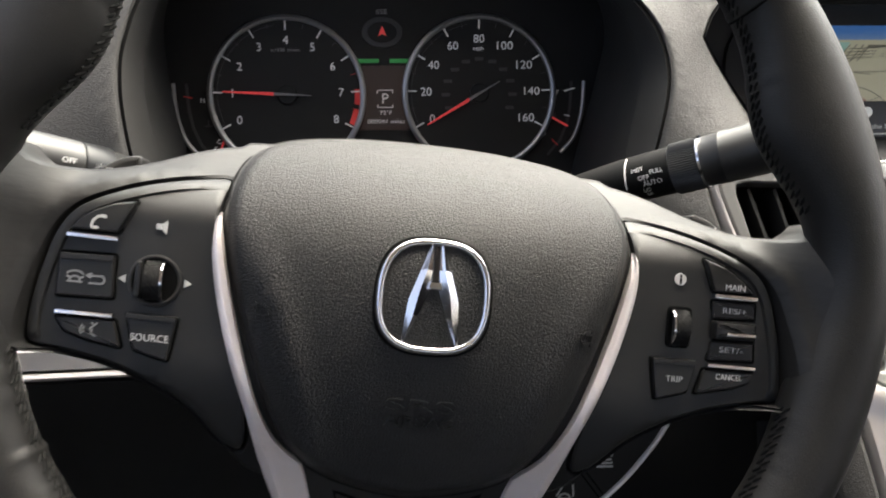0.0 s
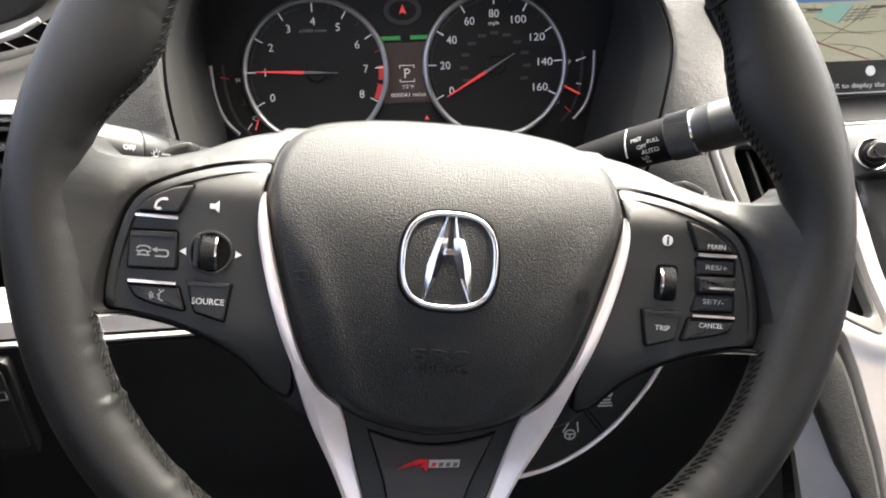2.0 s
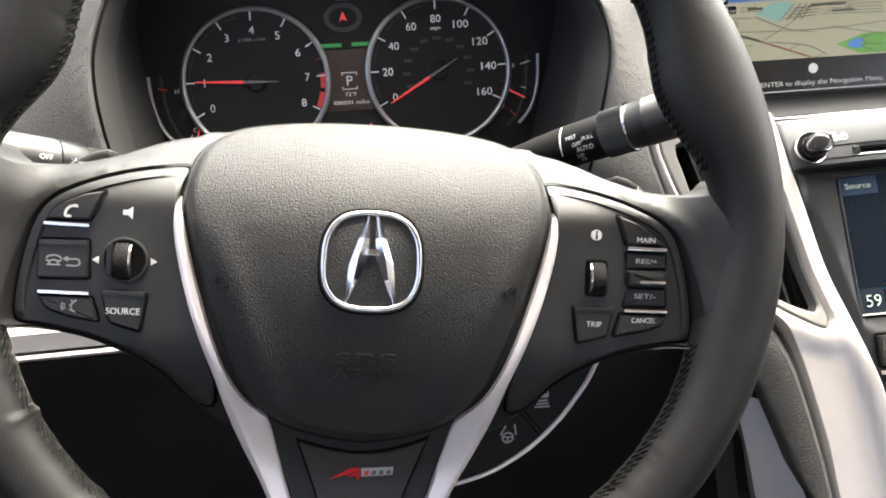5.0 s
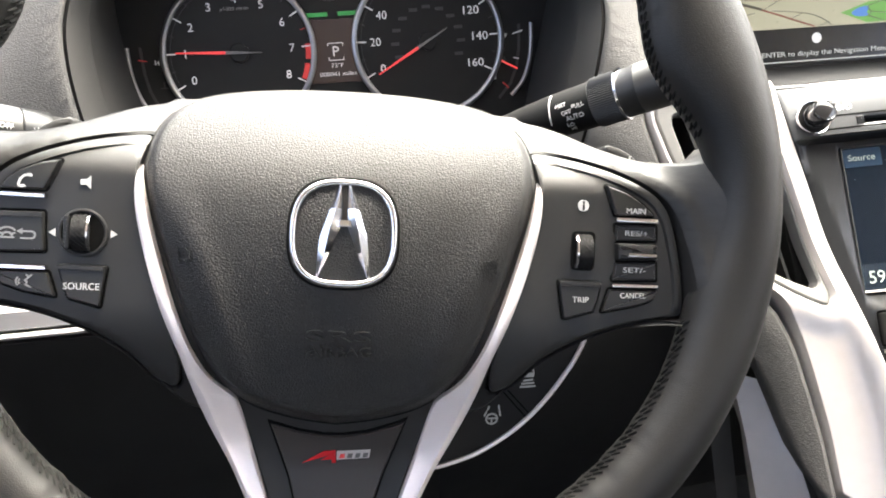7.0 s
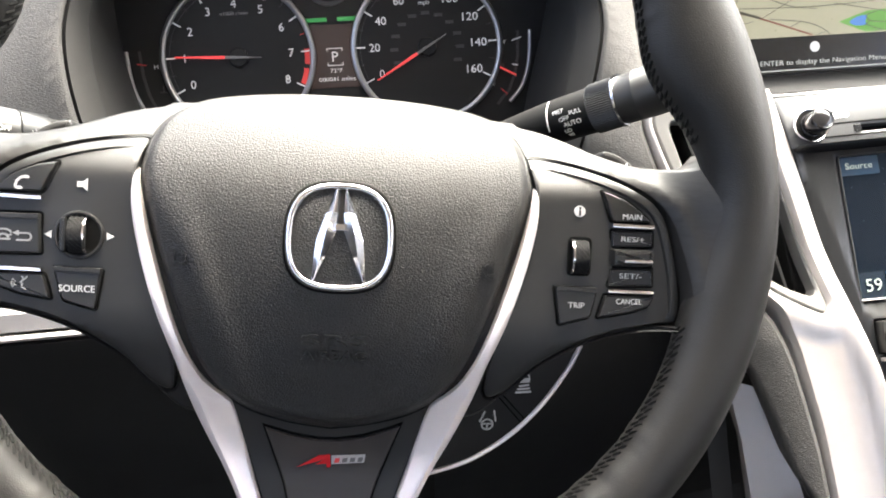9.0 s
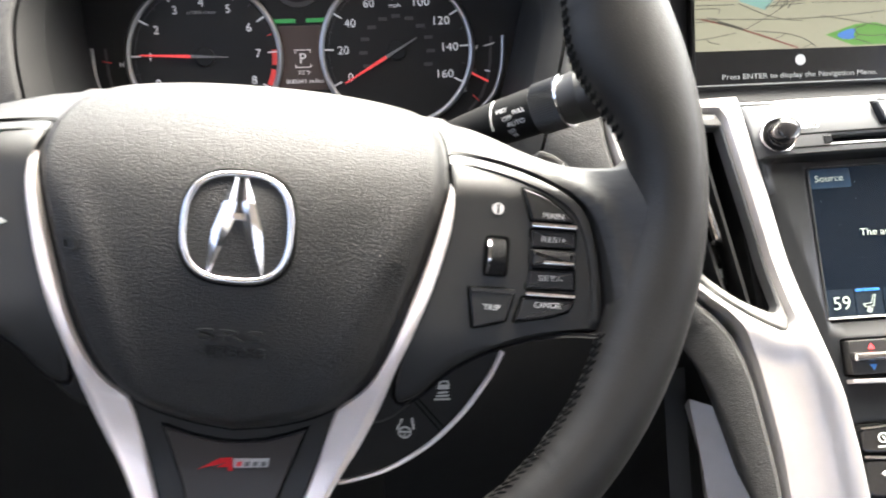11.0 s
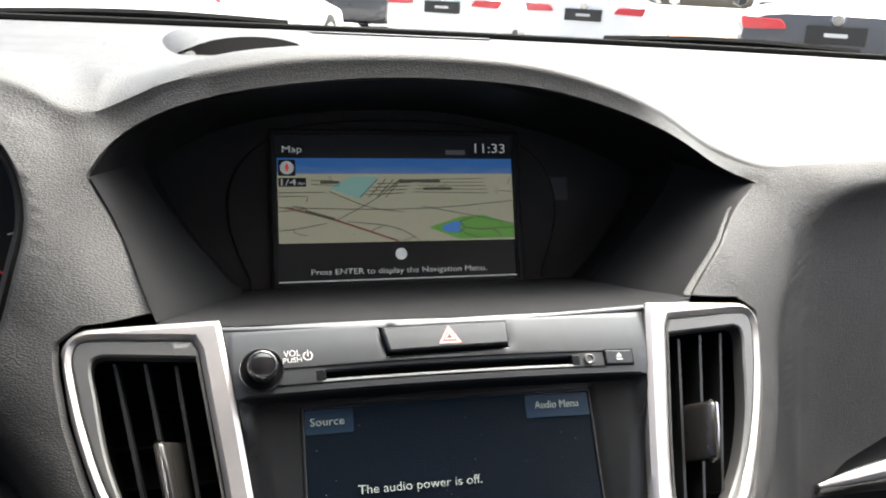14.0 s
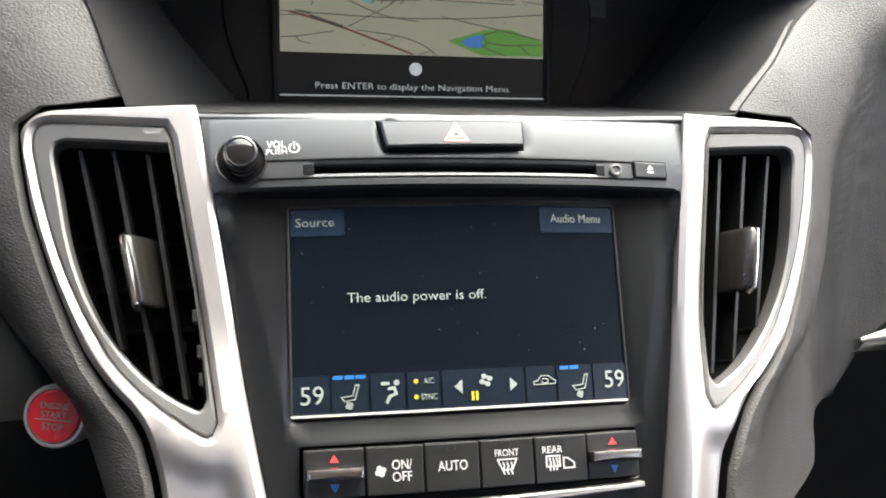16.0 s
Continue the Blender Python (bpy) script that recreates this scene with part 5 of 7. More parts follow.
tach = dial("tachometer", -0.074, 0.0575, [str(i) for i in range(9)], 177, 6, "rev counter reading about one thousand")
lettering("x1000 r/min", 0.0026, M_GREYPRINT, tach, at(-0.0745, 0.0372, 0.0004), 0.0215)
speedo = dial("speedometer", 0.0745, 0.0585, [str(20 * i) for i in range(9)], 210, None, "speedometer reading zero miles per hour")
lettering("mph", 0.0030, M_DIGIT, speedo, at(0.0740, 0.0380, 0.0004), 0.0085)
for i in range(11):
    a = radians(205 - i * 23)
    part("inner_numeral_bar", strokes([[(0.0745 + 0.0265 * math.cos(a) - 0.002, 0.0035 + 0.0265 * math.sin(a)), (0.0745 + 0.0265 * math.cos(a) + 0.002, 0.0035 + 0.0265 * math.sin(a))]], 0.0026, 0.0001, 0.0003), M_DIM, speedo)
# side arcs for temperature and fuel
for sgn in (-1, 1):
    line = [(0.1582, 0.0125), (0.1572, -0.006), (0.1545, -0.020), (0.149, -0.033), (0.1395, -0.0435)]
    part("gauge_arc", tube([(sgn * u, v, 0.0012) for u, v in smooth_outline(line, False, 5)], 0.0016, 8), M_DIALRING, cluster, "silver side arc")
    part("gauge_band", strokes([[(sgn * (u - 0.009), v - 0.001) for u, v in line]], 0.0022, -0.0028, -0.0026), M_DIM, cluster)
for body, u, v in (("H", -0.1377, 0.0002), ("C", -0.1267, -0.0312), ("F", 0.1380, 0.0039), ("E", 0.1276, -0.0282)):
    lettering(body, 0.0036, M_DIGIT, cluster, at(u, v, -0.0026))
part("gauge_mark", strokes([[(-0.1515, 0.0030), (-0.1455, 0.0018)]], 0.0008, -0.0028, -0.0024), M_REDMARK, cluster)
for line in ([(-0.1330, -0.0400), (-0.1295, -0.0355)], [(0.1440, 0.0050), (0.1515, 0.0072)], [(0.1440, -0.0140), (0.1475, -0.0148)]):
    part("gauge_mark", strokes([line], 0.0008, -0.0028, -0.0024), M_DIGIT, cluster)
part("gauge_needle", strokes([[(-0.1225, -0.0300), (-0.1262, -0.0400)]], 0.0011, 0.0005, 0.0012), M_NEEDLE, cluster)
part("gauge_needle", strokes([[(0.1300, -0.0145), (0.1450, -0.0225)]], 0.0013, 0.0005, 0.0012), M_NEEDLE, cluster)
part("gauge_mark", strokes([[(0.1335, -0.0330), (0.1380, -0.0375)]], 0.0008, -0.0028, -0.0024), M_REDMARK, cluster)
part("fuel_icon", prism(box2(0.1340, -0.0160, 0.1366, -0.0125, 0.0006), -0.0028, -0.0025, 0.0001), M_DIM, cluster)
part("heat_icon", strokes([[(-0.1342, -0.0150), (-0.1342, -0.0190)], [(-0.1365, -0.0195), (-0.1320, -0.0195)]], 0.0008, -0.0028, -0.0025), M_DIM, cluster)
# middle display
M_MIDLCD = material("middle_display", (0.012, 0.010, 0.010), 0.35, glow=(0.055, 0.030, 0.026), strength=0.35)
midlcd = part("middle_display", prism(box2(-0.0200, -0.024, 0.0205, 0.025), -0.003, -0.0022, 0.0002), M_MIDLCD, cluster, "dim brown-lit middle display")
lettering("P", 0.0078, M_DIGIT, midlcd, at(0.0008, 0.0003, -0.0021))
part("gear_frame", strokes([[(-0.0052, 0.0045), (-0.0052, 0.0066), (0.0066, 0.0066), (0.0066, 0.0045)], [(-0.0052, -0.0045), (-0.0052, -0.0066), (0.0066, -0.0066), (0.0066, -0.0045)]], 0.0006, -0.0022, -0.0020), M_DIGIT, midlcd)
lettering("72°F", 0.0030, M_DIGIT, midlcd, at(0.0010, -0.0107, -0.0021), 0.0095)
lettering("000041 miles", 0.0032, M_DIGIT, midlcd, at(0.0012, -0.0173, -0.0021), 0.0290)
for x0, x1 in ((-0.0207, -0.0035), (0.0048, 0.0212)):
    part("eco_bar", prism(box2(x0, 0.0274, x1, 0.0304), -0.003, -0.0015, 0.0003), M_GREEN, cluster, "green lit bar")
comp = part("compass", prism(circle2(-0.0005, 0.0505, 0.0155, 0.0115, 40), -0.003, -0.0015, 0.0004), M_DIM, cluster, "grey oval compass display")
part("compass_well", prism(circle2(-0.0005, 0.0505, 0.0115, 0.0080, 40), -0.003, -0.0012, 0.0003), M_FACE, comp)
part("compass_arrow", prism([(-0.0005, 0.0555), (-0.0036, 0.0475), (-0.0005, 0.0492), (0.0026, 0.0475)], -0.0012, -0.0006, 0.0001), M_NEEDLE, comp, "red compass arrow")
lettering("SSE", 0.0034, M_GREYPRINT, comp, at(-0.0005, 0.0660, -0.0024), 0.0085)
part("warning_mark", prism([(0.0135, -0.0385), (0.0175, -0.0385), (0.0155, -0.0345)], -0.003, -0.0020, 0.0002), M_NEEDLE, cluster, "red warning light")

# ---- centre stack ----
stack = thing("centre_stack", STACK, "dark satin centre stack between silver-framed air vents", "centre stack")


def gr(x0, y0, x1, y1, s):
    return [(x0 + s * i, y0 + s * j) for i in range(int((x1 - x0) / s) + 1) for j in range(int((y1 - y0) / s) + 1)]


def fascia_fall(v):
    """The fascia leans back towards its top edge."""
    return 0.0055 * max(0.0, (v - 0.006) / 0.037) ** 2


FUNNEL = [(-0.1012, 0.0815), (-0.0900, 0.0838), (-0.0480, 0.0933), (0.0060, 0.1068)]


def bezel_shape(p):
    """The sides slope in to the sunken screen; the fascia overhangs it."""
    u, v, w = p
    au = abs(u)
    half = curve_at(FUNNEL, v)
    slope = min(1.0, max(0.0, (half - au) / max(0.001, half - 0.0800))) * smoothstep(-0.108, -0.098, v) * smoothstep(0.0062, 0.0035, v)
    step = 0.0070 * max(smoothstep(0.0030, 0.0062, v), smoothstep(0.0, 0.008, au - half) * smoothstep(-0.03, 0.0062, v))
    rest = -0.0035
    return bend((u, v, w + rest + step - 0.0045 * slope - fascia_fall(v)))


EDGE = [(0.0438, 0.1198), (0.0050, 0.1132), (-0.0310, 0.1076), (-0.0790, 0.1005), (-0.1120, 0.0945), (-0.1406, 0.0888), (-0.1729, 0.0850), (-0.25, 0.0800)]
bez_out = [(u, v) for v, u in EDGE] + [(-u, v) for v, u in reversed(EDGE)] + [(-0.06, 0.0425), (0, 0.0412), (0.06, 0.0425)]
SCREEN = box2(-0.0805, -0.0952, 0.0775, -0.0012, 0.0015)
SLOT = box2(-0.0690, 0.0120, 0.0660, 0.0160, 0.0008)
HAZ = [(-0.0398, 0.0372), (0.0305, 0.0378), (0.0295, 0.0228), (-0.0370, 0.0216)]
ROW = box2(-0.0775, -0.1306, 0.0775, -0.1085, 0.0015)
LOWER = box2(-0.078, -0.215, 0.078, -0.158, 0.004)
part("bezel", plate(resampled(bez_out, 0.006), [resampled(h, 0.006) for h in (SCREEN, SLOT, HAZ, ROW, LOWER)], gr(-0.12, -0.25, 0.12, 0.044, 0.006)
                    + [(-0.12 + 0.006 * i, v) for i in range(41) for v in (0.0030, 0.0040, 0.0052, 0.0064)] + [(k * curve_at(FUNNEL, -0.1 + 0.006 * i), -0.1 + 0.006 * i) for i in range(18) for k in (-1.02, -0.995, 0.995, 1.02)], bezel_shape, 0.010, 0.0006), M_BEZEL_SHADED, stack, "graphite bezel with its lower part darkened as shade", sharp=50)
bezel = [o for o in stack.children if o.name.startswith("bezel")][0].data
bezel.materials.append(M_FASCIA)
# faces above the overhang get the lighter copy, those below the shaded one
for f in bezel.polygons:
    f.material_index = 1 if f.center.y > 0.0048 else 0
part("stack_backing", prism([(-0.11, -0.25), (0.11, -0.25), (0.125, 0.035), (-0.125, 0.035)], -0.04, -0.012, 0.001, bend, step=0.01), M_GAP, stack)
for x0, x1 in ((-0.0735, -0.0686), (0.0656, 0.0705)):
    part("slot_lip", prism(box2(x0, 0.0112, x1, 0.0168, 0.0005), -0.002, 0.0037, 0.0006, bend), M_BEZEL_SHADED, stack)
part("disc_slot", prism(box2(-0.0695, 0.0116, 0.0665, 0.0164, 0.0005), -0.006, -0.0025, 0.0002, bend, step=0.008), M_GAP, stack, "dark disc slot")
for v, x0, x1 in ((0.0187, -0.0950, 0.0860), (0.0101, -0.1040, 0.0860)):
    part("slot_line", tube([bend((lerp(x0, x1, i / 20), v, 0.0036 - fascia_fall(v))) for i in range(21)], 0.00045, 5), M_GAP, stack)
part("slot_sensor", moved(turned([(0.0030, 0), (0.0030, 0.0014), (0.0022, 0.0016), (0.0013, 0.0008)], 24), at(0.0762, 0.0142, 0.0032 - BEND * 0.0058)), M_GREYTRIM, stack)
ej = part("eject_button", prism(box2(0.0866, 0.0110, 0.1040, 0.0186, 0.0008), 0.0, 0.0047, 0.0006, bend), M_FASCIA, stack)
part("button_gap", prism(box2(0.0858, 0.0102, 0.1048, 0.0194, 0.0008), 0.0, 0.0038, 0.0001, bend), M_GAP, stack)
part("eject_icon", prism([(0.0932, 0.0149), (0.0970, 0.0149), (0.0951, 0.0172)], 0.0045, 0.0049, 0.0001, bend), M_WHITE, ej)
part("eject_icon", prism(box2(0.0932, 0.0132, 0.0970, 0.0141), 0.0045, 0.0049, 0.0001, bend), M_WHITE, ej)
# bright edge where the fascia rolls over to the shelf
TOP_EDGE = [(-0.153, 0.0478), (-0.1200, 0.0447), (-0.0564, 0.0416), (0.0, 0.0411), (0.0532, 0.0425), (0.1176, 0.0469), (0.1560, 0.0505)]
part("fascia_edge", loft([[bend((u, curve_at(TOP_EDGE, u) + dv, w)) for dv, w in ((-0.0034, 0.0034 - fascia_fall(0.040)), (-0.0026, 0.0037 - fascia_fall(0.040)), (-0.0006, 0.0034 - fascia_fall(0.0425)), (0.0004, 0.0004 - fascia_fall(0.044)), (0.0004, -0.008))] for u in [-0.153 + 0.00515 * i for i in range(61)]], False), M_FASCIA, stack, "graphite upper edge", sharp=60)


def on_fascia(p):
    return bend((p[0], p[1], p[2] - fascia_fall(p[1])))


# hazard switch
hz = part("hazard_switch", plate(resampled(rounded([(-0.0388, 0.0364), (0.0297, 0.0370), (0.0287, 0.0240), (-0.0360, 0.0230)], 0.0012), 0.003), [], gr(-0.04, 0.022, 0.034, 0.038, 0.003), lambda p: on_fascia((p[0], p[1], p[2] + 0.0080)), 0.012, 0.0010), M_FASCIA, stack, "wide black hazard switch")
M_HAZ = material("hazard_print", (0.75, 0.25, 0.22), 0.5, glow=(1.0, 0.30, 0.26), strength=0.5)
for half, base, tip, thick in ((0.0052, 0.0262, 0.0344, 0.0011), (0.0024, 0.0280, 0.0318, 0.0007)):
    corners = [(-0.0035 - half, base), (-0.0035 + half, base), (-0.0035, tip)]
    part("hazard_triangle", strokes([corners + corners[:1]], thick, 0.0060, 0.0083, on_fascia), M_HAZ, hz, "red hazard triangle")
# volume knob
kz = 0.003 - BEND * 0.1004 ** 2
kat = at(-0.1004, 0.0187, kz)
knob = part("volume_knob", moved(turned([(0.0082, 0.0), (0.0080, 0.0030), (0.0074, 0.0042), (0.0074, 0.0148), (0.0070, 0.0162), (0.0064, 0.0166), (0.0058, 0.0160), (0.0052, 0.0162), (0.0026, 0.0170)], 40), kat), M_GLOSS, stack, "round black volume knob", sharp=25)
part("knob_collar", moved(turned([(0.0112, -0.004), (0.0112, 0.0022), (0.0109, 0.0028), (0.0103, 0.0026), (0.0101, 0.001)], 48), kat), M_CHROME, knob, "chrome collar")
part("knob_well", moved(turned([(0.0104, 0.0), (0.0104, 0.0018), (0.0080, 0.0022)]), kat), M_GAP, knob)
kw = 0.0037 - BEND * 0.082 ** 2
lie = Matrix.Rotation(-0.15, 4, "X") @ Matrix.Rotation(-math.atan(2 * BEND * 0.083), 4, "Y")
lettering("VOL", 0.0034, M_WHITE, stack, at(-0.0852, 0.0264, kw - fascia_fall(0.0264) + 0.0002) @ lie, 0.0084)
lettering("PUSH", 0.0026, M_WHITE, stack, at(-0.0850, 0.0228, kw - fascia_fall(0.0228) + 0.0002) @ lie, 0.0092)
part("power_icon", strokes([arc(-0.0772, 0.0246, 0.0022, 125, 415, 14), [(-0.0772, 0.0246), (-0.0772, 0.0274)]], 0.0006, 0.0036, 0.0040, on_fascia), M_WHITE, stack)

# touch screen
M_LCD = material("touch_screen", (0.003, 0.004, 0.006), 0.13, vary=0.15, scale=60, glow=(0.008, 0.018, 0.034), strength=0.36, coat=0.0, spec=0.2, rough_vary=0.05)
M_LCDKEY = material("screen_key", (0.010, 0.020, 0.036), 0.2, glow=(0.018, 0.050, 0.105), strength=0.14)
M_LCDTILE = material("screen_tile", (0.006, 0.010, 0.016), 0.2, glow=(0.016, 0.036, 0.064), strength=0.10)
M_LCDTEXT = material("screen_text", (0.2, 0.22, 0.2), 0.3, glow=(0.62, 0.70, 0.62), strength=0.20)
M_LCDBLUE = material("screen_blue", (0.02, 0.1, 0.3), 0.3, glow=(0.02, 0.20, 0.60), strength=0.24)
M_LCDYELLOW = material("screen_yellow", (0.3, 0.25, 0.02), 0.3, glow=(0.85, 0.75, 0.05), strength=0.4)
lcd = thing("touch_screen", STACK, "dark touch screen reading that the audio power is off", "touch screen")
LW = -0.0080
part("screen_glass", plate(resampled(box2(-0.0812, -0.0958, 0.0782, -0.0006), 0.006), [], gr(-0.08, -0.095, 0.078, -0.001, 0.008), lambda p: bend((p[0], p[1], p[2] + LW)), 0.004, 0.0003), M_LCD, lcd)
part("screen_lip", tube([bend((u, v, -0.0072)) for u, v in resampled(SCREEN, 0.004)], 0.0006, 6, True), M_SPOKE, lcd)
part("screen_edge", tube([bend((-0.0806 + 0.00785 * i, -0.0956, -0.0066)) for i in range(21)], 0.0007, 6), M_SILVER, lcd, "thin bright lower edge")


def lcd_words(body, h, u, v, width=None, mat=M_LCDTEXT):
    return lettering(body, h, mat, lcd, at(u, v, LW + 0.0011 - BEND * u * u) @ Matrix.Rotation(math.atan(2 * BEND * u), 4, "Y"), width)


def lcd_tile(x0, y0, x1, y1, mat, lift=0.0006, r=0.001):
    part("screen_tile", prism(box2(x0, y0, x1, y1, r), LW - 0.0002, LW + lift, 0.00005, bend, step=0.008), mat, lcd)


def lcd_lines(lines, width, mat=M_LCDTEXT, name="screen_icon"):
    part(name, strokes(lines, width, LW + 0.0004, LW + 0.0010, bend), mat, lcd)


lcd_tile(-0.0795, -0.0146, -0.0550, -0.0022, M_LCDKEY)
lcd_words("Source", 0.0040, -0.0684, -0.0083, 0.0174)
lcd_tile(0.0385, -0.0146, 0.0765, -0.0022, M_LCDKEY)
lcd_words("Audio Menu", 0.0040, 0.0567, -0.0078, 0.0262)
lcd_words("The audio power is off.", 0.0044, -0.0229, -0.0436, 0.0640)
tiles = [(-0.0800, -0.0636), (-0.0628, -0.0466), (-0.0456, -0.0304), (-0.0292, -0.0146), (-0.0134, 0.0250), (0.0262, 0.0402), (0.0416, 0.0588), (0.0598, 0.0768)]
for x0, x1 in tiles:
    lcd_tile(x0, -0.0948, x1, -0.0780, M_LCDTILE)
lcd_words("59", 0.0080, -0.0714, -0.0864, 0.0102)
lcd_words("59", 0.0080, 0.0704, -0.0853, 0.0102)
for x0, n, s in ((-0.0622, 3, -0.0586), (0.0430, 2, 0.0490)):
    for i in range(n):
        lcd_tile(x0 + 0.0050 * i, -0.0800, x0 + 0.0044 + 0.0050 * i, -0.0783, M_LCDBLUE, 0.0009, 0.0004)
    lcd_lines([[(s, -0.0878), (s + 0.0013, -0.0896), (s + 0.0060, -0.0890), (s + 0.0078, -0.0824), (s + 0.0064, -0.0826), (s + 0.0050, -0.0872), (s, -0.0878)]], 0.0005)
    lcd_lines([arc(s + 0.0034 + 0.0009 * math.cos(t), -0.0916 + 0.0009 * math.sin(t), 0.0006, 0, 300, 6) for t in (0.4, 1.97, 3.54, 5.11)], 0.0006)
lcd_lines([[(-0.0404, -0.0826), (-0.0378, -0.0826)], [(-0.0352, -0.0846), (-0.0344, -0.0872), (-0.0372, -0.0884), (-0.0384, -0.0908)], [(-0.0374, -0.0850), (-0.0352, -0.0846)]], 0.0013)
part("screen_arrow", prism([(-0.0408, -0.0826), (-0.0394, -0.0816), (-0.0394, -0.0836)], LW, LW + 0.0010, 0.0001, bend), M_LCDTEXT, lcd)
lcd_lines([arc(-0.0340, -0.0824, 0.0007, 0, 360, 8)], 0.0010)
for v, body in ((-0.0822, "A/C"), (-0.0892, "SYNC")):
    lcd_lines([arc(-0.0253, v, 0.0005, 0, 360, 8)], 0.0010, M_LCDYELLOW)
    lcd_words(body, 0.0026, -0.0195, v, 0.0046 if body == "A/C" else 0.0074)
for sx, u in ((-1, -0.0058), (1, 0.0198)):
    part("screen_arrow", prism([(u + sx * 0.0020, -0.0856), (u - sx * 0.0016, -0.0824), (u - sx * 0.0016, -0.0888)], LW, LW + 0.0010, 0.0001, bend), M_LCDTEXT, lcd)
for t in (0.4, 1.97, 3.54, 5.11):
    part("fan_blade", prism(circle2(0.0069 + 0.0019 * math.cos(t), -0.0832 + 0.0019 * math.sin(t), 0.0014, 0.0012, 12), LW, LW + 0.0010, 0.0001, bend), M_LCDTEXT, lcd)
lcd_lines([[(0.0005, -0.0884), (0.0005, -0.0914)], [(0.0024, -0.0884), (0.0024, -0.0914)]], 0.0012, M_LCDYELLOW)
lcd_lines([[(0.0298, -0.0850), (0.0318, -0.0846), (0.0333, -0.0826), (0.0368, -0.0824), (0.0392, -0.0842), (0.0404, -0.0848), (0.0402, -0.0862), (0.0298, -0.0864), (0.0298, -0.0850)], arc(0.0352, -0.0848, 0.0016, 200, 480, 10, 0.0010)], 0.0005)
# dust specks on the glass
bm = bmesh.new()
rnd = random.Random(9)
for i in range(46):
    u, v, a = rnd.uniform(-0.078, 0.075), rnd.uniform(-0.075, -0.008), rnd.uniform(0, 3.1)
    l = rnd.choice((0.0002, 0.0002, 0.0003, 0.0008))
    p, q = (u, v), (u + l * math.cos(a), v + l * math.sin(a))
    d = Vector((q[0] - p[0], q[1] - p[1])).normalized() * 0.00009
    s = (-d.y, d.x)
    loft([[bend((*x, w)) for x in ((p[0] - s[0], p[1] - s[1]), (q[0] - s[0], q[1] - s[1]), (q[0] + s[0], q[1] + s[1]), (p[0] + s[0], p[1] + s[1]))] for w in (LW + 0.00005, LW + 0.0002)], True, True, True, bm)
tagged(part("dust_specks", bm, M_GREYPRINT, lcd), kind="stuff")

# climate buttons
cl = [-0.0762, -0.0500, -0.0248, -0.0003, 0.0244, 0.0498, 0.0762]
clim = thing("climate_controls", STACK, "row of black climate buttons with white icons", "climate controls")
CW = 0.0030
btn = []
for i in range(6):
    x0, x1 = cl[i] + 0.0004, cl[i + 1] - 0.0004
    if i in (0, 5):
        b = part("temperature_switch", prism(box2(x0, -0.1296, x1, -0.1094, 0.001), -0.012, CW - 0.0012, 0.0008, bend), M_BUTTON, clim, "temperature rocker switch")
        part("rocker_bar", prism(box2(x0 + 0.0004, -0.1222, x1 - 0.0004, -0.1168, 0.0012), 0.0, CW + 0.0052, 0.0020, bend), M_DARKCHROME, b, "dark chrome rocker bar")
        c = (x0 + x1) / 2
        part("up_arrow", prism([(c - 0.0020, -0.1150), (c + 0.0020, -0.1150), (c, -0.1118)], CW - 0.0014, CW - 0.0008, 0.0001, bend), M_NEEDLE, b, "red arrow")
        part("down_arrow", prism([(c - 0.0020, -0.1240), (c + 0.0020, -0.1240), (c, -0.1276)], CW - 0.0014, CW - 0.0008, 0.0001, bend), M_LCDBLUE, b, "blue arrow")
    else:
        b = part("climate_button", prism(box2(x0, -0.1296, x1, -0.1094, 0.0008), -0.012, CW, 0.0007, bend), M_BUTTON, clim)
        if i > 1:
            c = (x0 + x1) / 2
            part("button_lamp", strokes([[(c - 0.0020, -0.1108), (c + 0.0012, -0.1108), (c + 0.0020, -0.1118), (c + 0.0012, -0.1128), (c - 0.0020, -0.1128), (c - 0.0020, -0.1108)]], 0.0003, CW, CW + 0.0002, bend), M_SPOKE, b)
    btn.append(b)


def btn_words(i, body, h, u, v, width):
    lettering(body, h, M_WHITE, btn[i], at(u, v, CW - BEND * u * u), width)


btn_words(1, "ON/", 0.0040, -0.0345, -0.1172, 0.0086)
btn_words(1, "OFF", 0.0040, -0.0345, -0.1222, 0.0086)
part("fan_icon", strokes([arc(-0.0437 + 0.0013 * math.cos(t), -0.1197 + 0.0013 * math.sin(t), 0.0007, 0, 300, 8) for t in (0.4, 1.97, 3.54, 5.11)], 0.0008, CW, CW + 0.0002, bend), M_WHITE, btn[1])
btn_words(2, "AUTO", 0.0042, -0.0125, -0.1190, 0.0130)
btn_words(3, "FRONT", 0.0030, 0.0118, -0.1152, 0.0108)
btn_words(4, "REAR", 0.0030, 0.0330, -0.1152, 0.0094)
glass_l = [[(0.0075, -0.1180), (0.0161, -0.1180), (0.0140, -0.1225), (0.0096, -0.1225), (0.0075, -0.1180)]] + [[(x, -0.1195), (x + 0.0005, -0.1210), (x - 0.0003, -0.1225), (x + 0.0004, -0.1242)] for x in (0.0100, 0.0118, 0.0136)]
part("front_glass_icon", strokes(glass_l, 0.0006, CW, CW + 0.0002, bend), M_WHITE, btn[3])
rear_l = [[(0.0300, -0.1180), (0.0362, -0.1180), (0.0362, -0.1225), (0.0300, -0.1225), (0.0300, -0.1180)]] + [[(x, -0.1190), (x + 0.0004, -0.1210), (x, -0.1240)] for x in (0.0315, 0.0331, 0.0347)]
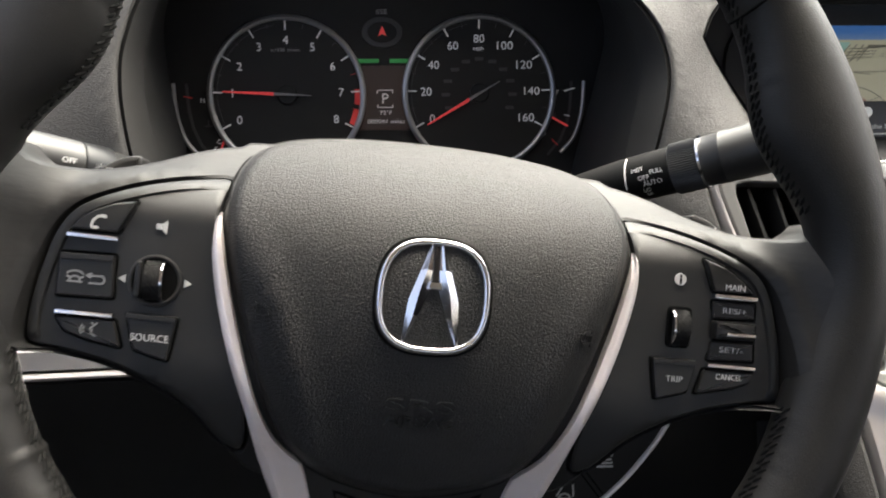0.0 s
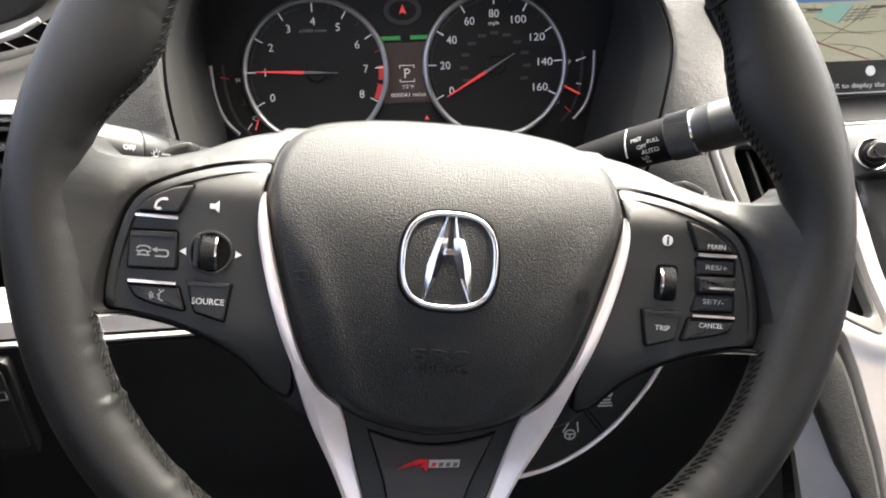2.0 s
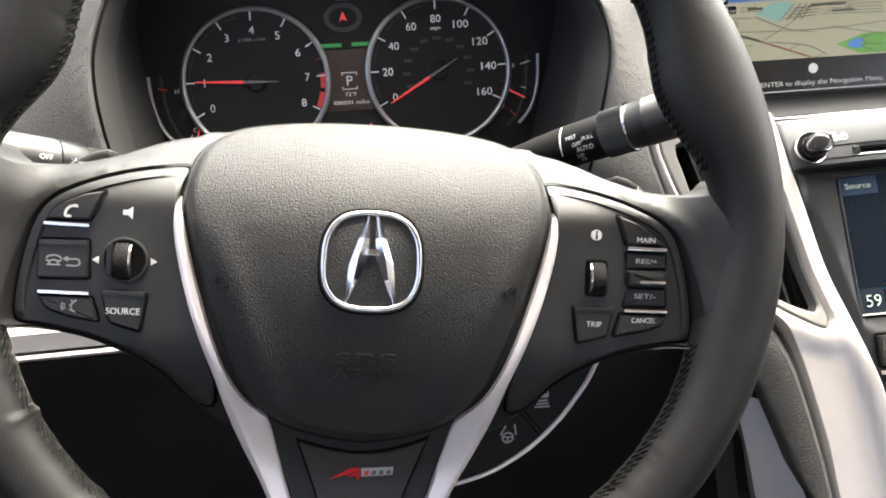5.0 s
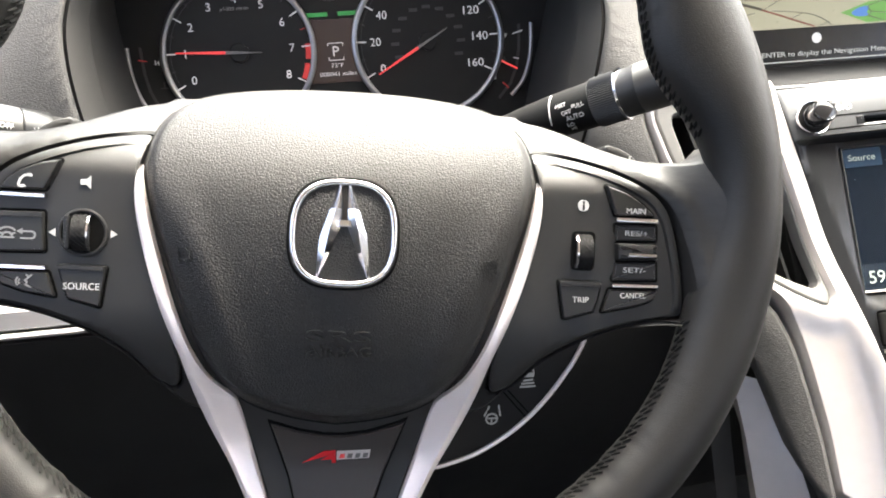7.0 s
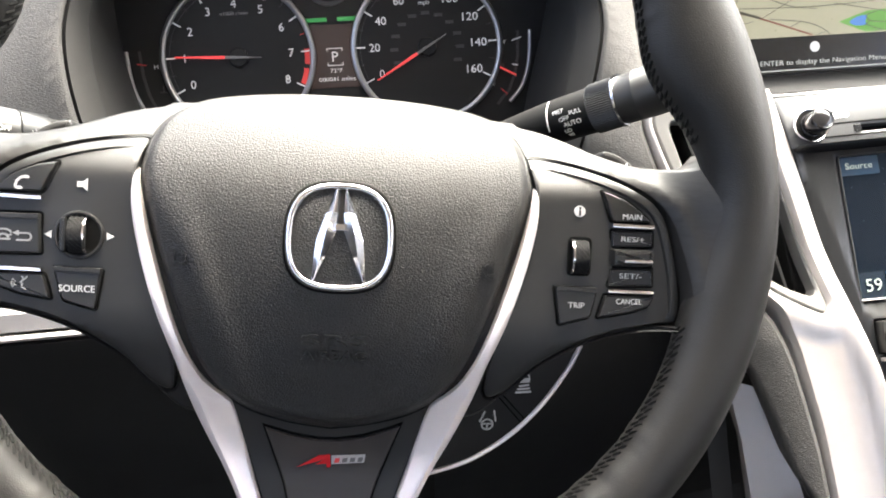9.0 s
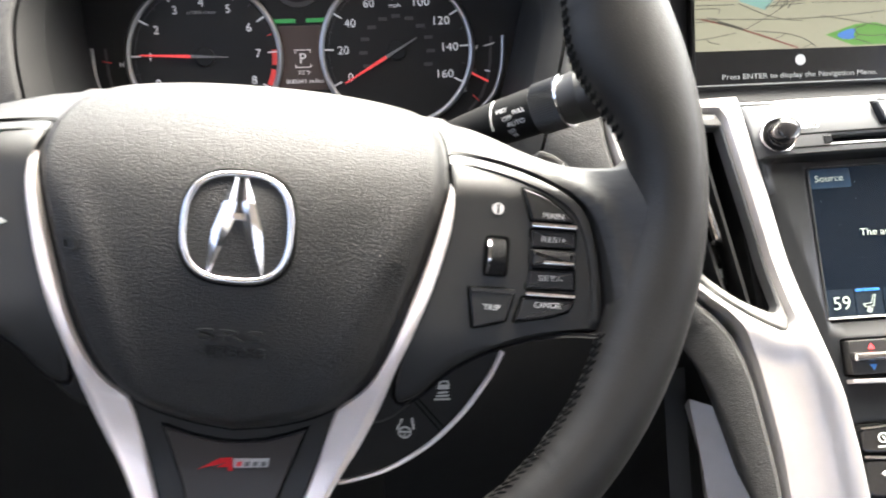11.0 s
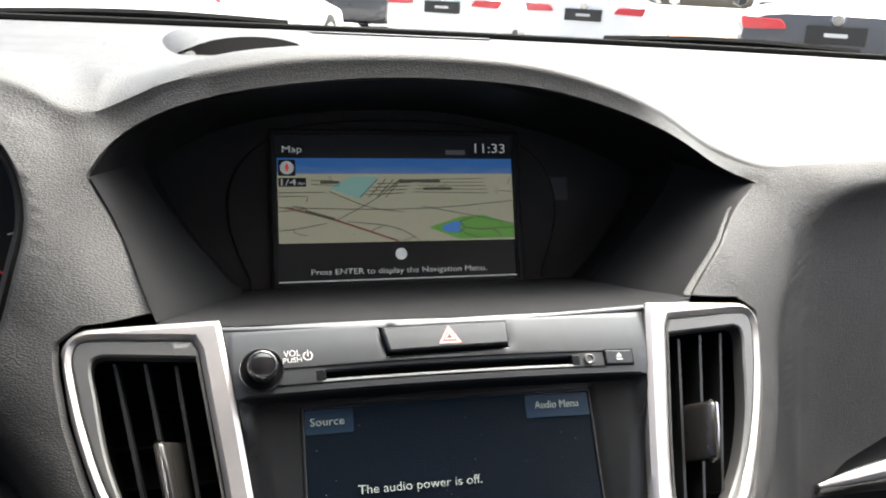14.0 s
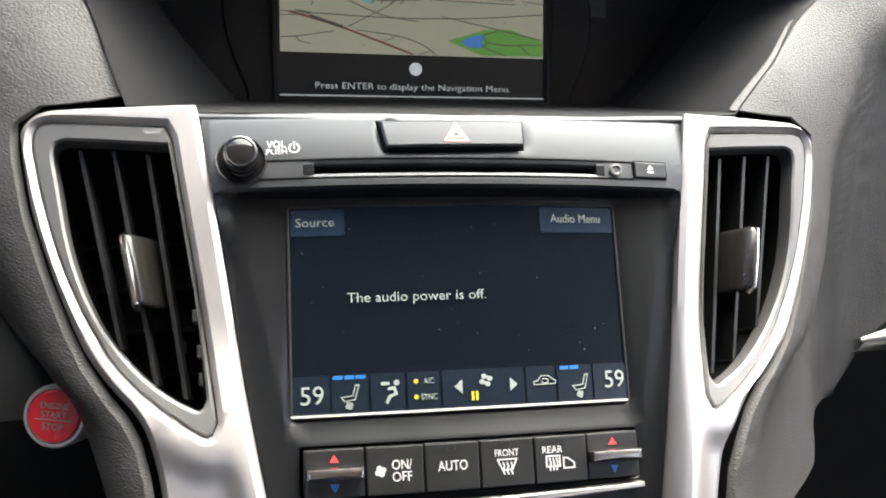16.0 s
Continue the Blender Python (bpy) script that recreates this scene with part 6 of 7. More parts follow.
rear_l += [[(0.0380, -0.1190), (0.0400, -0.1192), (0.0430, -0.1215), (0.0430, -0.1235), (0.0380, -0.1235), (0.0380, -0.1190)]]
part("rear_glass_icon", strokes(rear_l, 0.0006, CW, CW + 0.0002, bend), M_WHITE, btn[4])
part("silver_blade", prism(resampled([(-0.0770, -0.1345), (0, -0.1375), (0.0770, -0.1345), (0.0770, -0.1322), (0, -0.1338), (-0.0770, -0.1322)], 0.008), -0.004, 0.0040, 0.0008, bend), M_SILVER, clim, "thin silver blade")
# lower panel: brand mark as bars, keys and dial
low = thing("lower_controls", STACK, "gloss black lower keys with chrome edges round a dial", "control panel")
for i in range(9):
    u = -0.034 + 0.0085 * i
    part("mark_bar", prism(box2(u + 0.0012, -0.1495, u + 0.0052, -0.1453), -0.0012, 0.0002, 0.0001, bend), M_GREYTRIM, low)
part("key_panel", prism(box2(-0.0776, -0.2145, 0.0776, -0.1585, 0.004), -0.012, -0.003, 0.0008, bend, step=0.008), M_GAP, low)
for n, (x0, x1) in enumerate(((-0.0762, -0.0530), (-0.0520, -0.0300), (0.0300, 0.0520), (0.0530, 0.0762))):
    k = part("key", prism(rounded([(x0, -0.1745), (x1, -0.1760), (x1, -0.1600), (x0, -0.1612)], 0.003), -0.006, 0.0030, 0.0015, bend, step=0.006), M_GLOSS, low)
    part("key_edge", tube([bend((lerp(x0, x1, i / 8), lerp(-0.1606, -0.1594, i / 8), 0.0025)) for i in range(9)], 0.0009, 6), M_CHROME, k)
    part("key_edge", tube([bend((lerp(x0, x1, i / 8), lerp(-0.1768, -0.1782, i / 8), 0.0020)) for i in range(9)], 0.0011, 6), M_CHROME, k)
    c = (x0 + x1) / 2
    if n == 1:
        part("handset_icon", strokes([[(c - 0.0026, -0.1636), (c - 0.0024, -0.1652), (c - 0.0010, -0.1675), (c + 0.0010, -0.1686), (c + 0.0026, -0.1684)]], 0.0014, 0.0030, 0.0034, bend), M_WHITE, k)
        lettering("PHONE", 0.0018, M_GREYPRINT, k, at(c, -0.1714, 0.0030 - BEND * c * c), 0.0072)
    else:
        part("key_icon", strokes([arc(c, -0.1662, 0.0026, 0, 360, 14), [(c, -0.1656), (c + 0.0006, -0.1668)]], 0.0007, 0.0030, 0.0034, bend), M_WHITE, k)
        part("key_word", strokes([[(c - 0.003, -0.1712), (c + 0.003, -0.1712)]], 0.0012, 0.0030, 0.0034, bend), M_GREYPRINT, k)
    k = part("key", prism(rounded([(x0, -0.199), (x1, -0.202), (x1, -0.1800), (x0, -0.1788)], 0.003), -0.006, 0.0026, 0.0015, bend, step=0.006), M_GLOSS, low)
    part("arrow_icon", strokes([[(c - 0.0014, -0.1850), (c - 0.0034, -0.1864), (c - 0.0014, -0.1878)], [(c - 0.0034, -0.1864), (c + 0.0030, -0.1864), (c + 0.0030, -0.1842)]], 0.0008, 0.0026, 0.0030, bend), M_GREYPRINT, k)
part("dial_knob", moved(turned([(0.027, -0.006), (0.027, 0.006), (0.0255, 0.009), (0.023, 0.0095), (0.021, 0.0085)], 48), at(0, -0.190)), M_CHROME, low, "chrome dial")
part("dial_top", moved(turned([(0.0215, 0.0), (0.0215, 0.0090), (0.020, 0.0098)], 48), at(0, -0.190)), M_SILVER, low)

# silver frames with air vents
VENT_IN = [(0.1840, 0.0414), (0.1893, 0.0406), (0.1921, 0.0372), (0.1927, 0.0310), (0.1905, 0.0205), (0.1858, 0.0015), (0.1768, -0.0255), (0.1650, -0.0508), (0.1512, -0.0714), (0.1338, -0.0882), (0.1170, -0.1008), (0.1128, -0.1010), (0.1108, -0.0955), (0.1210, -0.0299), (0.1314, 0.0313), (0.1345, 0.0358)]
VENT_HOLE = [(0.1795, 0.0340), (0.1836, 0.0328), (0.1849, 0.0296), (0.1846, 0.0240), (0.1824, 0.0136), (0.1765, -0.0156), (0.1670, -0.0417), (0.1543, -0.0624), (0.1371, -0.0799), (0.1225, -0.0892), (0.1180, -0.0902), (0.1155, -0.0860), (0.1215, -0.0393), (0.1298, 0.0101), (0.1329, 0.0284)]
TOPLINE = [(0.153, 0.0478), (0.1840, 0.0488), (0.1900, 0.0483), (0.1950, 0.0464), (0.1985, 0.0430), (0.2003, 0.0385)]


def eased(poly, n):
    """The first n corners become one smooth curve."""
    return smooth_outline(poly[:n], False, 4) + poly[n:]


VENT_IN = [(u + 0.0022 * smoothstep(0.002, 0.020, u - 0.108 - 0.25 * (v + 0.10)) , v + 0.0020 * smoothstep(0.028, 0.036, v)) for u, v in VENT_IN]
VENT_IN, VENT_HOLE = eased(VENT_IN, 12), eased(VENT_HOLE, 12)
for sgn in (-1, 1):

    def side(poly):
        return [(sgn * (u if sgn < 0 else wide(u)), v) for u, v in poly]
    edge_in = [(u + 0.0004, v) for v, u in EDGE]
    edge_out = [(u, v) for v, u in reversed((FRAME_EDGE if sgn < 0 else FRAME_EDGE_R)[:-1])]
    out = smooth_outline(side(TOPLINE) + [(sgn * u, v) for u, v in edge_out], False, 3) + side(edge_in[::-1] + [(0.1212, 0.0470)])
    vent = thing("air_vent", STACK, "silver-framed angular air vent with black vertical vanes beside the screen", "air vent", "centre air vents")
    outline = resampled(ccw(out), 0.006)
    vin = resampled(ccw(side(VENT_IN)), 0.005)
    vin_x, vin_y = np.array([p[0] for p in vin]), np.array([p[1] for p in vin])

    def frame_shape(p):
        u, v, w = p
        au = abs(u)
        ridge = 0.0035 * smoothstep(-0.10, -0.14, v) * smoothstep(0.02, 0.0, abs(au - curve_at([(b, c) for b, c in EDGE][::-1], v) - 0.004))
        d1 = float(np.min(np.hypot(vin_x - u, vin_y - v)))
        d2 = au - curve_at([(b, c) for b, c in EDGE][::-1], v)
        hollow = smoothstep(0.006, 0.020, d1) * smoothstep(0.006, 0.016, d2) * smoothstep(-0.068, -0.095, v)
        return bend((u, v, w + 0.0040 + ridge + swell(v) - 0.0045 * hollow))
    part("silver_frame", plate(outline, [vin], gr(-0.21, -0.26, 0.21, 0.05, 0.0035), frame_shape, 0.026, 0.0028), M_SILVER, vent, "satin silver frame", sharp=50)
    hole_o = side(VENT_HOLE)
    rin = resampled(ccw(inset(ccw(side(VENT_IN)), 0.0006)), 0.005)
    part("grey_frame", plate(rin, [resampled(hole_o, 0.005)], gr(-0.22, -0.11, 0.22, 0.046, 0.004), lambda p: bend((p[0], p[1], p[2] + 0.0022 + swell(p[1]))), 0.012, 0.0012), M_GREYTRIM, vent, "grey inner frame")
    ho = ccw(hole_o)
    part("vent_well", loft([[bend((*p, -0.0055)) for p in inset(ho, -0.0012)], [bend((*p, -0.045)) for p in ho]], True, False, True), M_GAP, vent)
    # pale blocks paint the light that glints off the cross vanes
    for u, v in ((0.1235, -0.046), (0.1310, -0.060), (0.1215, -0.063), (0.1205, -0.076)):
        part("duct_glint", prism(box2(sgn * u - 0.0018, v - 0.003, sgn * u + 0.0018, v + 0.003, 0.0005), -0.044, -0.030, 0.0005, bend), M_GREYPRINT, vent, "pale block painting light caught in the duct")
    # vanes lean with the inner edge
    for top_u, top_v, low_u, bot in ((0.1743, 0.0310, 0.1540, -0.0620), (0.1588, 0.0294, 0.1384, -0.0785), (0.1433, 0.0268, 0.1256, -0.0850)):
        a, b = [(sgn * (x if sgn < 0 else wide(x)), v) for x, v in ((top_u, top_v), (low_u, bot))]
        vane = bmesh.new()
        loft([[bend((lerp(a[0], b[0], t) + dx, lerp(a[1], b[1], t), w)) for dx, w in ((-0.0009, -0.0060), (0.0009, -0.0060), (0.0012, -0.012), (0.0008, -0.026), (-0.0008, -0.026), (-0.0012, -0.012))] for t in [i / 8 for i in range(9)]], True, True, True, vane)
        part("vane", vane, M_BUTTON, vent, "black vane")
        if abs(top_u - 0.1588) < 0.001:
            t0, t1 = 0.385, 0.69
            p0, p1 = Vector(a).lerp(Vector(b), t0), Vector(a).lerp(Vector(b), t1)
            # a blade that stands proud of the vane
            profile = [(-0.0020, -0.020), (-0.0025, 0.002), (-0.0023, 0.0074), (-0.0012, 0.0090), (0.0012, 0.0090), (0.0023, 0.0074), (0.0025, 0.002), (0.0020, -0.020)]
            rows = []
            for t, s in ((0, 0.80), (0.03, 0.95), (0.08, 1.0), (0.5, 1.0), (0.92, 1.0), (0.97, 0.95), (1, 0.80)):
                c = p0.lerp(p1, t)
                rows.append([bend((c.x - sgn * (du * s + 0.38 * (0.009 - w)), c.y + 0.10 * du, lerp(-0.012, w, s))) for du, w in profile])
            tb = part("vane_tab", loft(rows, True, True, True), M_KEY, vent, "gloss black adjuster tab", sharp=50)
            part("tab_edge", tube([bend((p0.lerp(p1, t).x + sgn * 0.0006, p0.lerp(p1, t).y, w)) for t, w in ((0.01, 0.003), (0.05, 0.0074), (0.5, 0.0082), (0.95, 0.0074), (0.99, 0.003))], 0.0019, 8), M_CHROME, tb, "chrome edge")
    for i in range(5):
        v = 0.012 - 0.021 * i
        part("cross_vane", prism([(sgn * 0.1135, v), (sgn * 0.185, v), (sgn * 0.185, v - 0.0022), (sgn * 0.1135, v - 0.0022)], -0.044, -0.034, 0.0005, bend), M_GAP, vent)

# ---- upper display ----
nav = thing("navigation_display", NAV, "upper colour display showing a perspective road map and a prompt", "display")
M_NAVBLACK = material("display_black", (0.004, 0.004, 0.005), 0.2, glow=(0.012, 0.014, 0.018), strength=0.5)
M_NAVLAND = material("map_land", (0.10, 0.095, 0.07), 0.3, vary=0.05, scale=200, glow=(0.60, 0.56, 0.42), strength=0.52)
M_NAVROAD = material("map_road", (0.02, 0.02, 0.02), 0.3, glow=(0.13, 0.12, 0.09), strength=0.5)
M_NAVMAIN = material("map_main_road", (0.06, 0.02, 0.02), 0.3, glow=(0.26, 0.085, 0.06), strength=0.55)
M_NAVPARK = material("map_park", (0.03, 0.09, 0.02), 0.3, glow=(0.22, 0.50, 0.10), strength=0.5)
M_NAVWATER = material("map_water", (0.02, 0.05, 0.12), 0.3, glow=(0.10, 0.28, 0.78), strength=0.6)
M_NAVTEAL = material("map_teal", (0.05, 0.09, 0.09), 0.3, glow=(0.33, 0.55, 0.50), strength=0.6)
M_NAVTEXT = material("display_text", (0.2, 0.2, 0.2), 0.3, glow=(0.66, 0.66, 0.66), strength=0.5)
M_NAVDOT = material("display_dot", (0.3, 0.3, 0.3), 0.3, glow=(0.8, 0.8, 0.82), strength=0.6)
M_NAVSKY = material("map_sky", (0.03, 0.06, 0.12), 0.3)
nt = M_NAVSKY.node_tree
tc = nt.nodes.new("ShaderNodeTexCoord")
sp = nt.nodes.new("ShaderNodeSeparateXYZ")
mr = nt.nodes.new("ShaderNodeMapRange")
mr.inputs[1].default_value, mr.inputs[2].default_value = 0.0565, 0.0730
rp = nt.nodes.new("ShaderNodeValToRGB")
rp.color_ramp.elements[0].color, rp.color_ramp.elements[1].color = (0.36, 0.45, 0.50, 1), (0.05, 0.20, 0.62, 1)
nz = nt.nodes.new("ShaderNodeTexNoise")
nz.inputs["Scale"].default_value = 90
ad = nt.nodes.new("ShaderNodeMath")
ad.operation = "MULTIPLY_ADD"
ad.inputs[1].default_value = 0.012
st = nt.nodes.new("ShaderNodeVectorMath")
st.operation = "MULTIPLY"
st.inputs[1].default_value = (0.4, 2.0, 1.0)
nt.links.new(tc.outputs["Object"], st.inputs[0])
nt.links.new(st.outputs[0], nz.inputs["Vector"])
nt.links.new(tc.outputs["Object"], sp.inputs[0])
nt.links.new(nz.outputs[0], ad.inputs[0])
nt.links.new(sp.outputs["Y"], ad.inputs[2])
nt.links.new(ad.outputs[0], mr.inputs[0])
nt.links.new(mr.outputs[0], rp.inputs[0])
b = nt.nodes["Principled BSDF"]
nt.links.new(rp.outputs[0], b.inputs["Emission Color"])
b.inputs["Emission Strength"].default_value = 0.52 * GLOW

part("display_frame", plate(resampled(box2(-0.0955, -0.0245, 0.0955, 0.0935, 0.002), 0.02), [resampled(box2(-0.0912, -0.0205, 0.0912, 0.0900), 0.02)], [], lambda p: (p[0], p[1], p[2] + 0.0045), 0.0085, 0.001), M_DARK, nav)
part("display_glass", prism(box2(-0.0915, -0.021, 0.0915, 0.0905), -0.004, 0.0, 0.0001), M_NAVBLACK, nav)
part("display_oval", prism(smooth_outline([(-0.127, 0.035), (-0.112, 0.075), (-0.06, 0.10), (0.06, 0.10), (0.112, 0.075), (0.127, 0.035), (0.112, -0.015), (0.095, -0.03), (-0.095, -0.03), (-0.112, -0.015)], True, 5), -0.006, -0.0015, 0.0015), M_FACE, nav, "oval matt black display frame")
part("map_land", prism(box2(-0.0903, 0.0096, 0.0903, 0.0610), 0.0, 0.0003, 0.00002), M_NAVLAND, nav, "beige map ground")
part("map_sky", prism(box2(-0.0903, 0.0610, 0.0903, 0.0728), 0.0, 0.0003, 0.00002), M_NAVSKY, nav, "blue map sky")


def nav_poly(name, poly, mat, lift=0.0005):
    part(name, prism(poly, 0.0002, lift, 0.00002), mat, nav)


def nav_road(lines, width, mat=M_NAVROAD, lift=0.0008):
    for line in lines:
        part("map_road", ribbon(smooth_outline(line, False, 4) if len(line) > 2 else line, width, 0.0004, lift), mat, nav)


nav_poly("map_teal_area", [(-0.053, 0.0500), (-0.036, 0.0590), (-0.016, 0.0590), (-0.022, 0.0500), (-0.030, 0.0420)], M_NAVTEAL)
nav_poly("map_park", [(0.022, 0.0200), (0.048, 0.0280), (0.066, 0.0290), (0.0900, 0.0210), (0.0900, 0.0112), (0.046, 0.0105)], M_NAVPARK)
nav_poly("map_pond", smooth_outline([(0.032, 0.0195), (0.040, 0.0235), (0.048, 0.0240), (0.046, 0.0190), (0.048, 0.0165), (0.038, 0.0160)], True, 3), M_NAVWATER, 0.0007)
nav_road([[(0.046, 0.0160), (0.050, 0.0195), (0.047, 0.0240), (0.058, 0.0275)], [(0.050, 0.0195), (0.062, 0.0180), (0.073, 0.0185), (0.090, 0.0190)], [(0.073, 0.0185), (0.080, 0.0120)], [(0.048, 0.0160), (0.062, 0.0110)]], 0.0007)
nav_road([[(-0.085, 0.0360), (-0.048, 0.0260), (-0.002, 0.0100)]], 0.0013, M_NAVMAIN)
nav_road([[(-0.0900, 0.0330), (-0.070, 0.0350), (-0.080, 0.0370)], [(-0.048, 0.0260), (-0.018, 0.0420), (0.0, 0.0560)], [(-0.040, 0.0250), (-0.012, 0.0220), (0.004, 0.0170), (0.014, 0.0100)], [(-0.022, 0.0180), (-0.012, 0.0222)],
          [(0.002, 0.0100), (0.012, 0.0135)], [(-0.090, 0.0190), (-0.078, 0.0200), (-0.055, 0.0240)], [(-0.080, 0.0200), (-0.078, 0.0170), (-0.070, 0.0150)], [(-0.090, 0.0360), (-0.020, 0.0340), (0.030, 0.0350), (0.070, 0.0380), (0.090, 0.0400)],
          [(-0.053, 0.0480), (-0.024, 0.0360), (0.002, 0.0320)], [(0.018, 0.0360), (0.050, 0.0300), (0.090, 0.0220)], [(-0.090, 0.0440), (-0.070, 0.0440), (-0.070, 0.0400)], [(-0.090, 0.0470), (-0.056, 0.0470)]], 0.0006)
nav_road([[(-0.030 + 0.0065 * i, 0.0430), (-0.016 + 0.0060 * i, 0.0570)] for i in range(4)] + [[(-0.026 + 0.003 * i, 0.0450 + 0.0028 * i), (0.004 + 0.002 * i, 0.0465 + 0.0026 * i)] for i in range(4)], 0.0007)
nav_road([[(0.010 + 0.002 * i, 0.0470 + 0.0024 * i), (0.070 - 0.001 * i, 0.0460 + 0.0028 * i)] for i in range(5)] + [[(0.078, 0.0480), (0.090, 0.0470)], [(0.086, 0.0520), (0.088, 0.0580)], [(-0.066, 0.0560), (-0.050, 0.0560)], [(-0.066, 0.0530), (-0.045, 0.0520)]], 0.0005)
for u, v, l in ((-0.060, 0.0300, 0.020), (0.016, 0.0555, 0.030), (0.030, 0.0495, 0.020), (-0.052, 0.0545, 0.012)):
    part("map_label_bar", strokes([[(u - l / 2, v + (0.003 if u < -0.055 else 0)), (u + l / 2, v - (0.003 if u < -0.055 else 0))]], 0.0022, 0.0008, 0.0010), M_NAVROAD, nav)
part("compass_tile", prism(box2(-0.0895, 0.0595, -0.0770, 0.0715, 0.001), 0.0003, 0.0008, 0.0001), M_NAVBLACK, nav)
part("compass_face", prism(circle2(-0.0832, 0.0655, 0.0050), 0.0005, 0.0010, 0.0001), M_NAVTEXT, nav)
part("compass_needle", prism([(-0.0832, 0.0690), (-0.0848, 0.0655), (-0.0832, 0.0620), (-0.0816, 0.0655)], 0.0008, 0.0012, 0.0001), M_NEEDLE, nav)
part("scale_tile", prism(box2(-0.0895, 0.0515, -0.0695, 0.0580, 0.0005), 0.0003, 0.0008, 0.0001), M_NAVBLACK, nav)
lettering("1/4", 0.0046, M_NAVTEXT, nav, at(-0.0822, 0.0548, 0.0009), 0.0110)
lettering("mi", 0.0028, M_NAVTEXT, nav, at(-0.0730, 0.0540, 0.0009), 0.0046)
lettering("Map", 0.0048, M_NAVTEXT, nav, at(-0.0792, 0.0795, 0.0003), 0.0142)
part("link_bar", prism(box2(0.0375, 0.0760, 0.0530, 0.0795), 0.0001, 0.0004, 0.0001), M_GREYPRINT, nav)
lettering("11:33", 0.0072, M_NAVTEXT, nav, at(0.0732, 0.0810, 0.0003), 0.0245)
part("prompt_dot", prism(circle2(0.0, 0.0003, 0.0044), 0.0, 0.0004, 0.0001), M_NAVDOT, nav)
lettering("Press ENTER to display the Navigation Menu.", 0.0042, M_NAVTEXT, nav, at(-0.0005, -0.0118, 0.0003), 0.1340)
part("prompt_line", strokes([[(-0.0903, -0.0187), (0.0903, -0.0180)]], 0.0010, 0.0, 0.0004), M_NAVTEXT, nav)
# passenger airbag lamp
lamp = thing("airbag_lamp", NAV, "unlit grey passenger airbag indicator in the gloss black surround", "indicator")
part("lamp_window", prism(box2(0.118, 0.0405, 0.138, 0.0590, 0.001), -0.006, -0.0030, 0.0003), M_DIM, lamp)
part("lamp_text_bar", prism(box2(0.119, 0.0555, 0.137, 0.0580), -0.004, -0.0026, 0.0001), M_DIM, lamp)
part("lamp_text_bar", prism(box2(0.122, 0.0510, 0.134, 0.0530), -0.004, -0.0026, 0.0001), M_DIM, lamp)

# ---- engine start button ----
sb = Matrix.Translation((0.2480, 0.4600, 0.8155)) @ Matrix.Rotation(radians(-14), 4, "Z") @ Matrix.Rotation(radians(62), 4, "X")
start = thing("start_button", sb, "round red engine start button with silver ring", "start button")
part("button_ring", turned([(0.0149, -0.02), (0.0149, 0.0012), (0.0141, 0.0026), (0.0128, 0.0026), (0.0123, 0.0012)], 48), M_SILVER, start, "satin silver ring")
cap = part("button_cap", turned([(0.0122, -0.004), (0.0122, 0.0022), (0.0115, 0.0028)], 48), M_RED, start, "red button cap")
lettering("ENGINE", 0.0028, M_GREYPRINT, cap, at(0, 0.0050, 0.0029), 0.0132)
lettering("START", 0.0030, M_GREYPRINT, cap, at(0, 0.0008, 0.0029), 0.0118)
part("button_line", strokes([[(-0.0085, -0.0016), (0.0085, -0.0016)]], 0.0004, 0.0027, 0.0030), M_GREYPRINT, cap)
lettering("STOP", 0.0030, M_GREYPRINT, cap, at(0, -0.0046, 0.0029), 0.0098)

# ---- side vent, pillar and lower fittings at the door ----
svent = thing("side_vent", Matrix(), "black side air vent with thin slats below a silver strip", "air vent")
for i in range(7):
    z = 0.884 + 0.0115 * i
    part("slat", loft([[(x, face_y(x, z) + dy, z + dz) for dy, dz in ((0.004, 0), (0.005, 0.0022), (0.03, 0.0042), (0.03, 0.002))] for x in (-0.343, -0.31, -0.27, -0.233)], True, True, True), M_BUTTON, svent)
part("vent_well", prism(box2(-0.35, 0.872, -0.228, 0.965), 0, 0.003, 0.0005, lambda p: (p[0], 0.605 - p[2], p[1])), M_GAP, svent)
part("vent_strip", loft([[(x, face_y(x, z) - dy, z) for z, dy in ((0.9695 + 0.05 * (x + 0.24), -0.002), (0.9690 + 0.05 * (x + 0.24), 0.004), (0.9655 + 0.05 * (x + 0.24), 0.0055), (0.9635, 0.004), (0.9625, -0.002))] for x in (-0.35, -0.32, -0.28, -0.25, -0.225)], False), M_SILVER, svent, "silver strip", sharp=30)
demist = thing("side_demister", Matrix(), "small slatted demister vent with silver edge by the pillar", "air vent")
part("demister_edge", tube([(-0.33, 0.580, 0.995), (-0.29, 0.586, 0.998), (-0.254, 0.592, 1.0045), (-0.237, 0.594, 1.0095), (-0.223, 0.597, 1.0165)], [0.0032, 0.0032, 0.0032, 0.0030, 0.0022], 10), M_SILVER, demist, "satin silver edge", sharp=60)
slot = [(-0.33, 0.992), (-0.29, 0.995), (-0.255, 1.002), (-0.238, 1.0065), (-0.221, 1.0145), (-0.206, 1.0205), (-0.213, 1.008), (-0.222, 1.001), (-0.24, 0.997), (-0.256, 0.994), (-0.29, 0.989), (-0.33, 0.985)]
# no hole is cut here; a black plate paints the recess shade
part("demister_shade_plate", prism(ccw(slot), 0, 0.004, 0.0006, lambda p: (p[0], 0.605 - p[2], p[1])), M_GAP, demist)
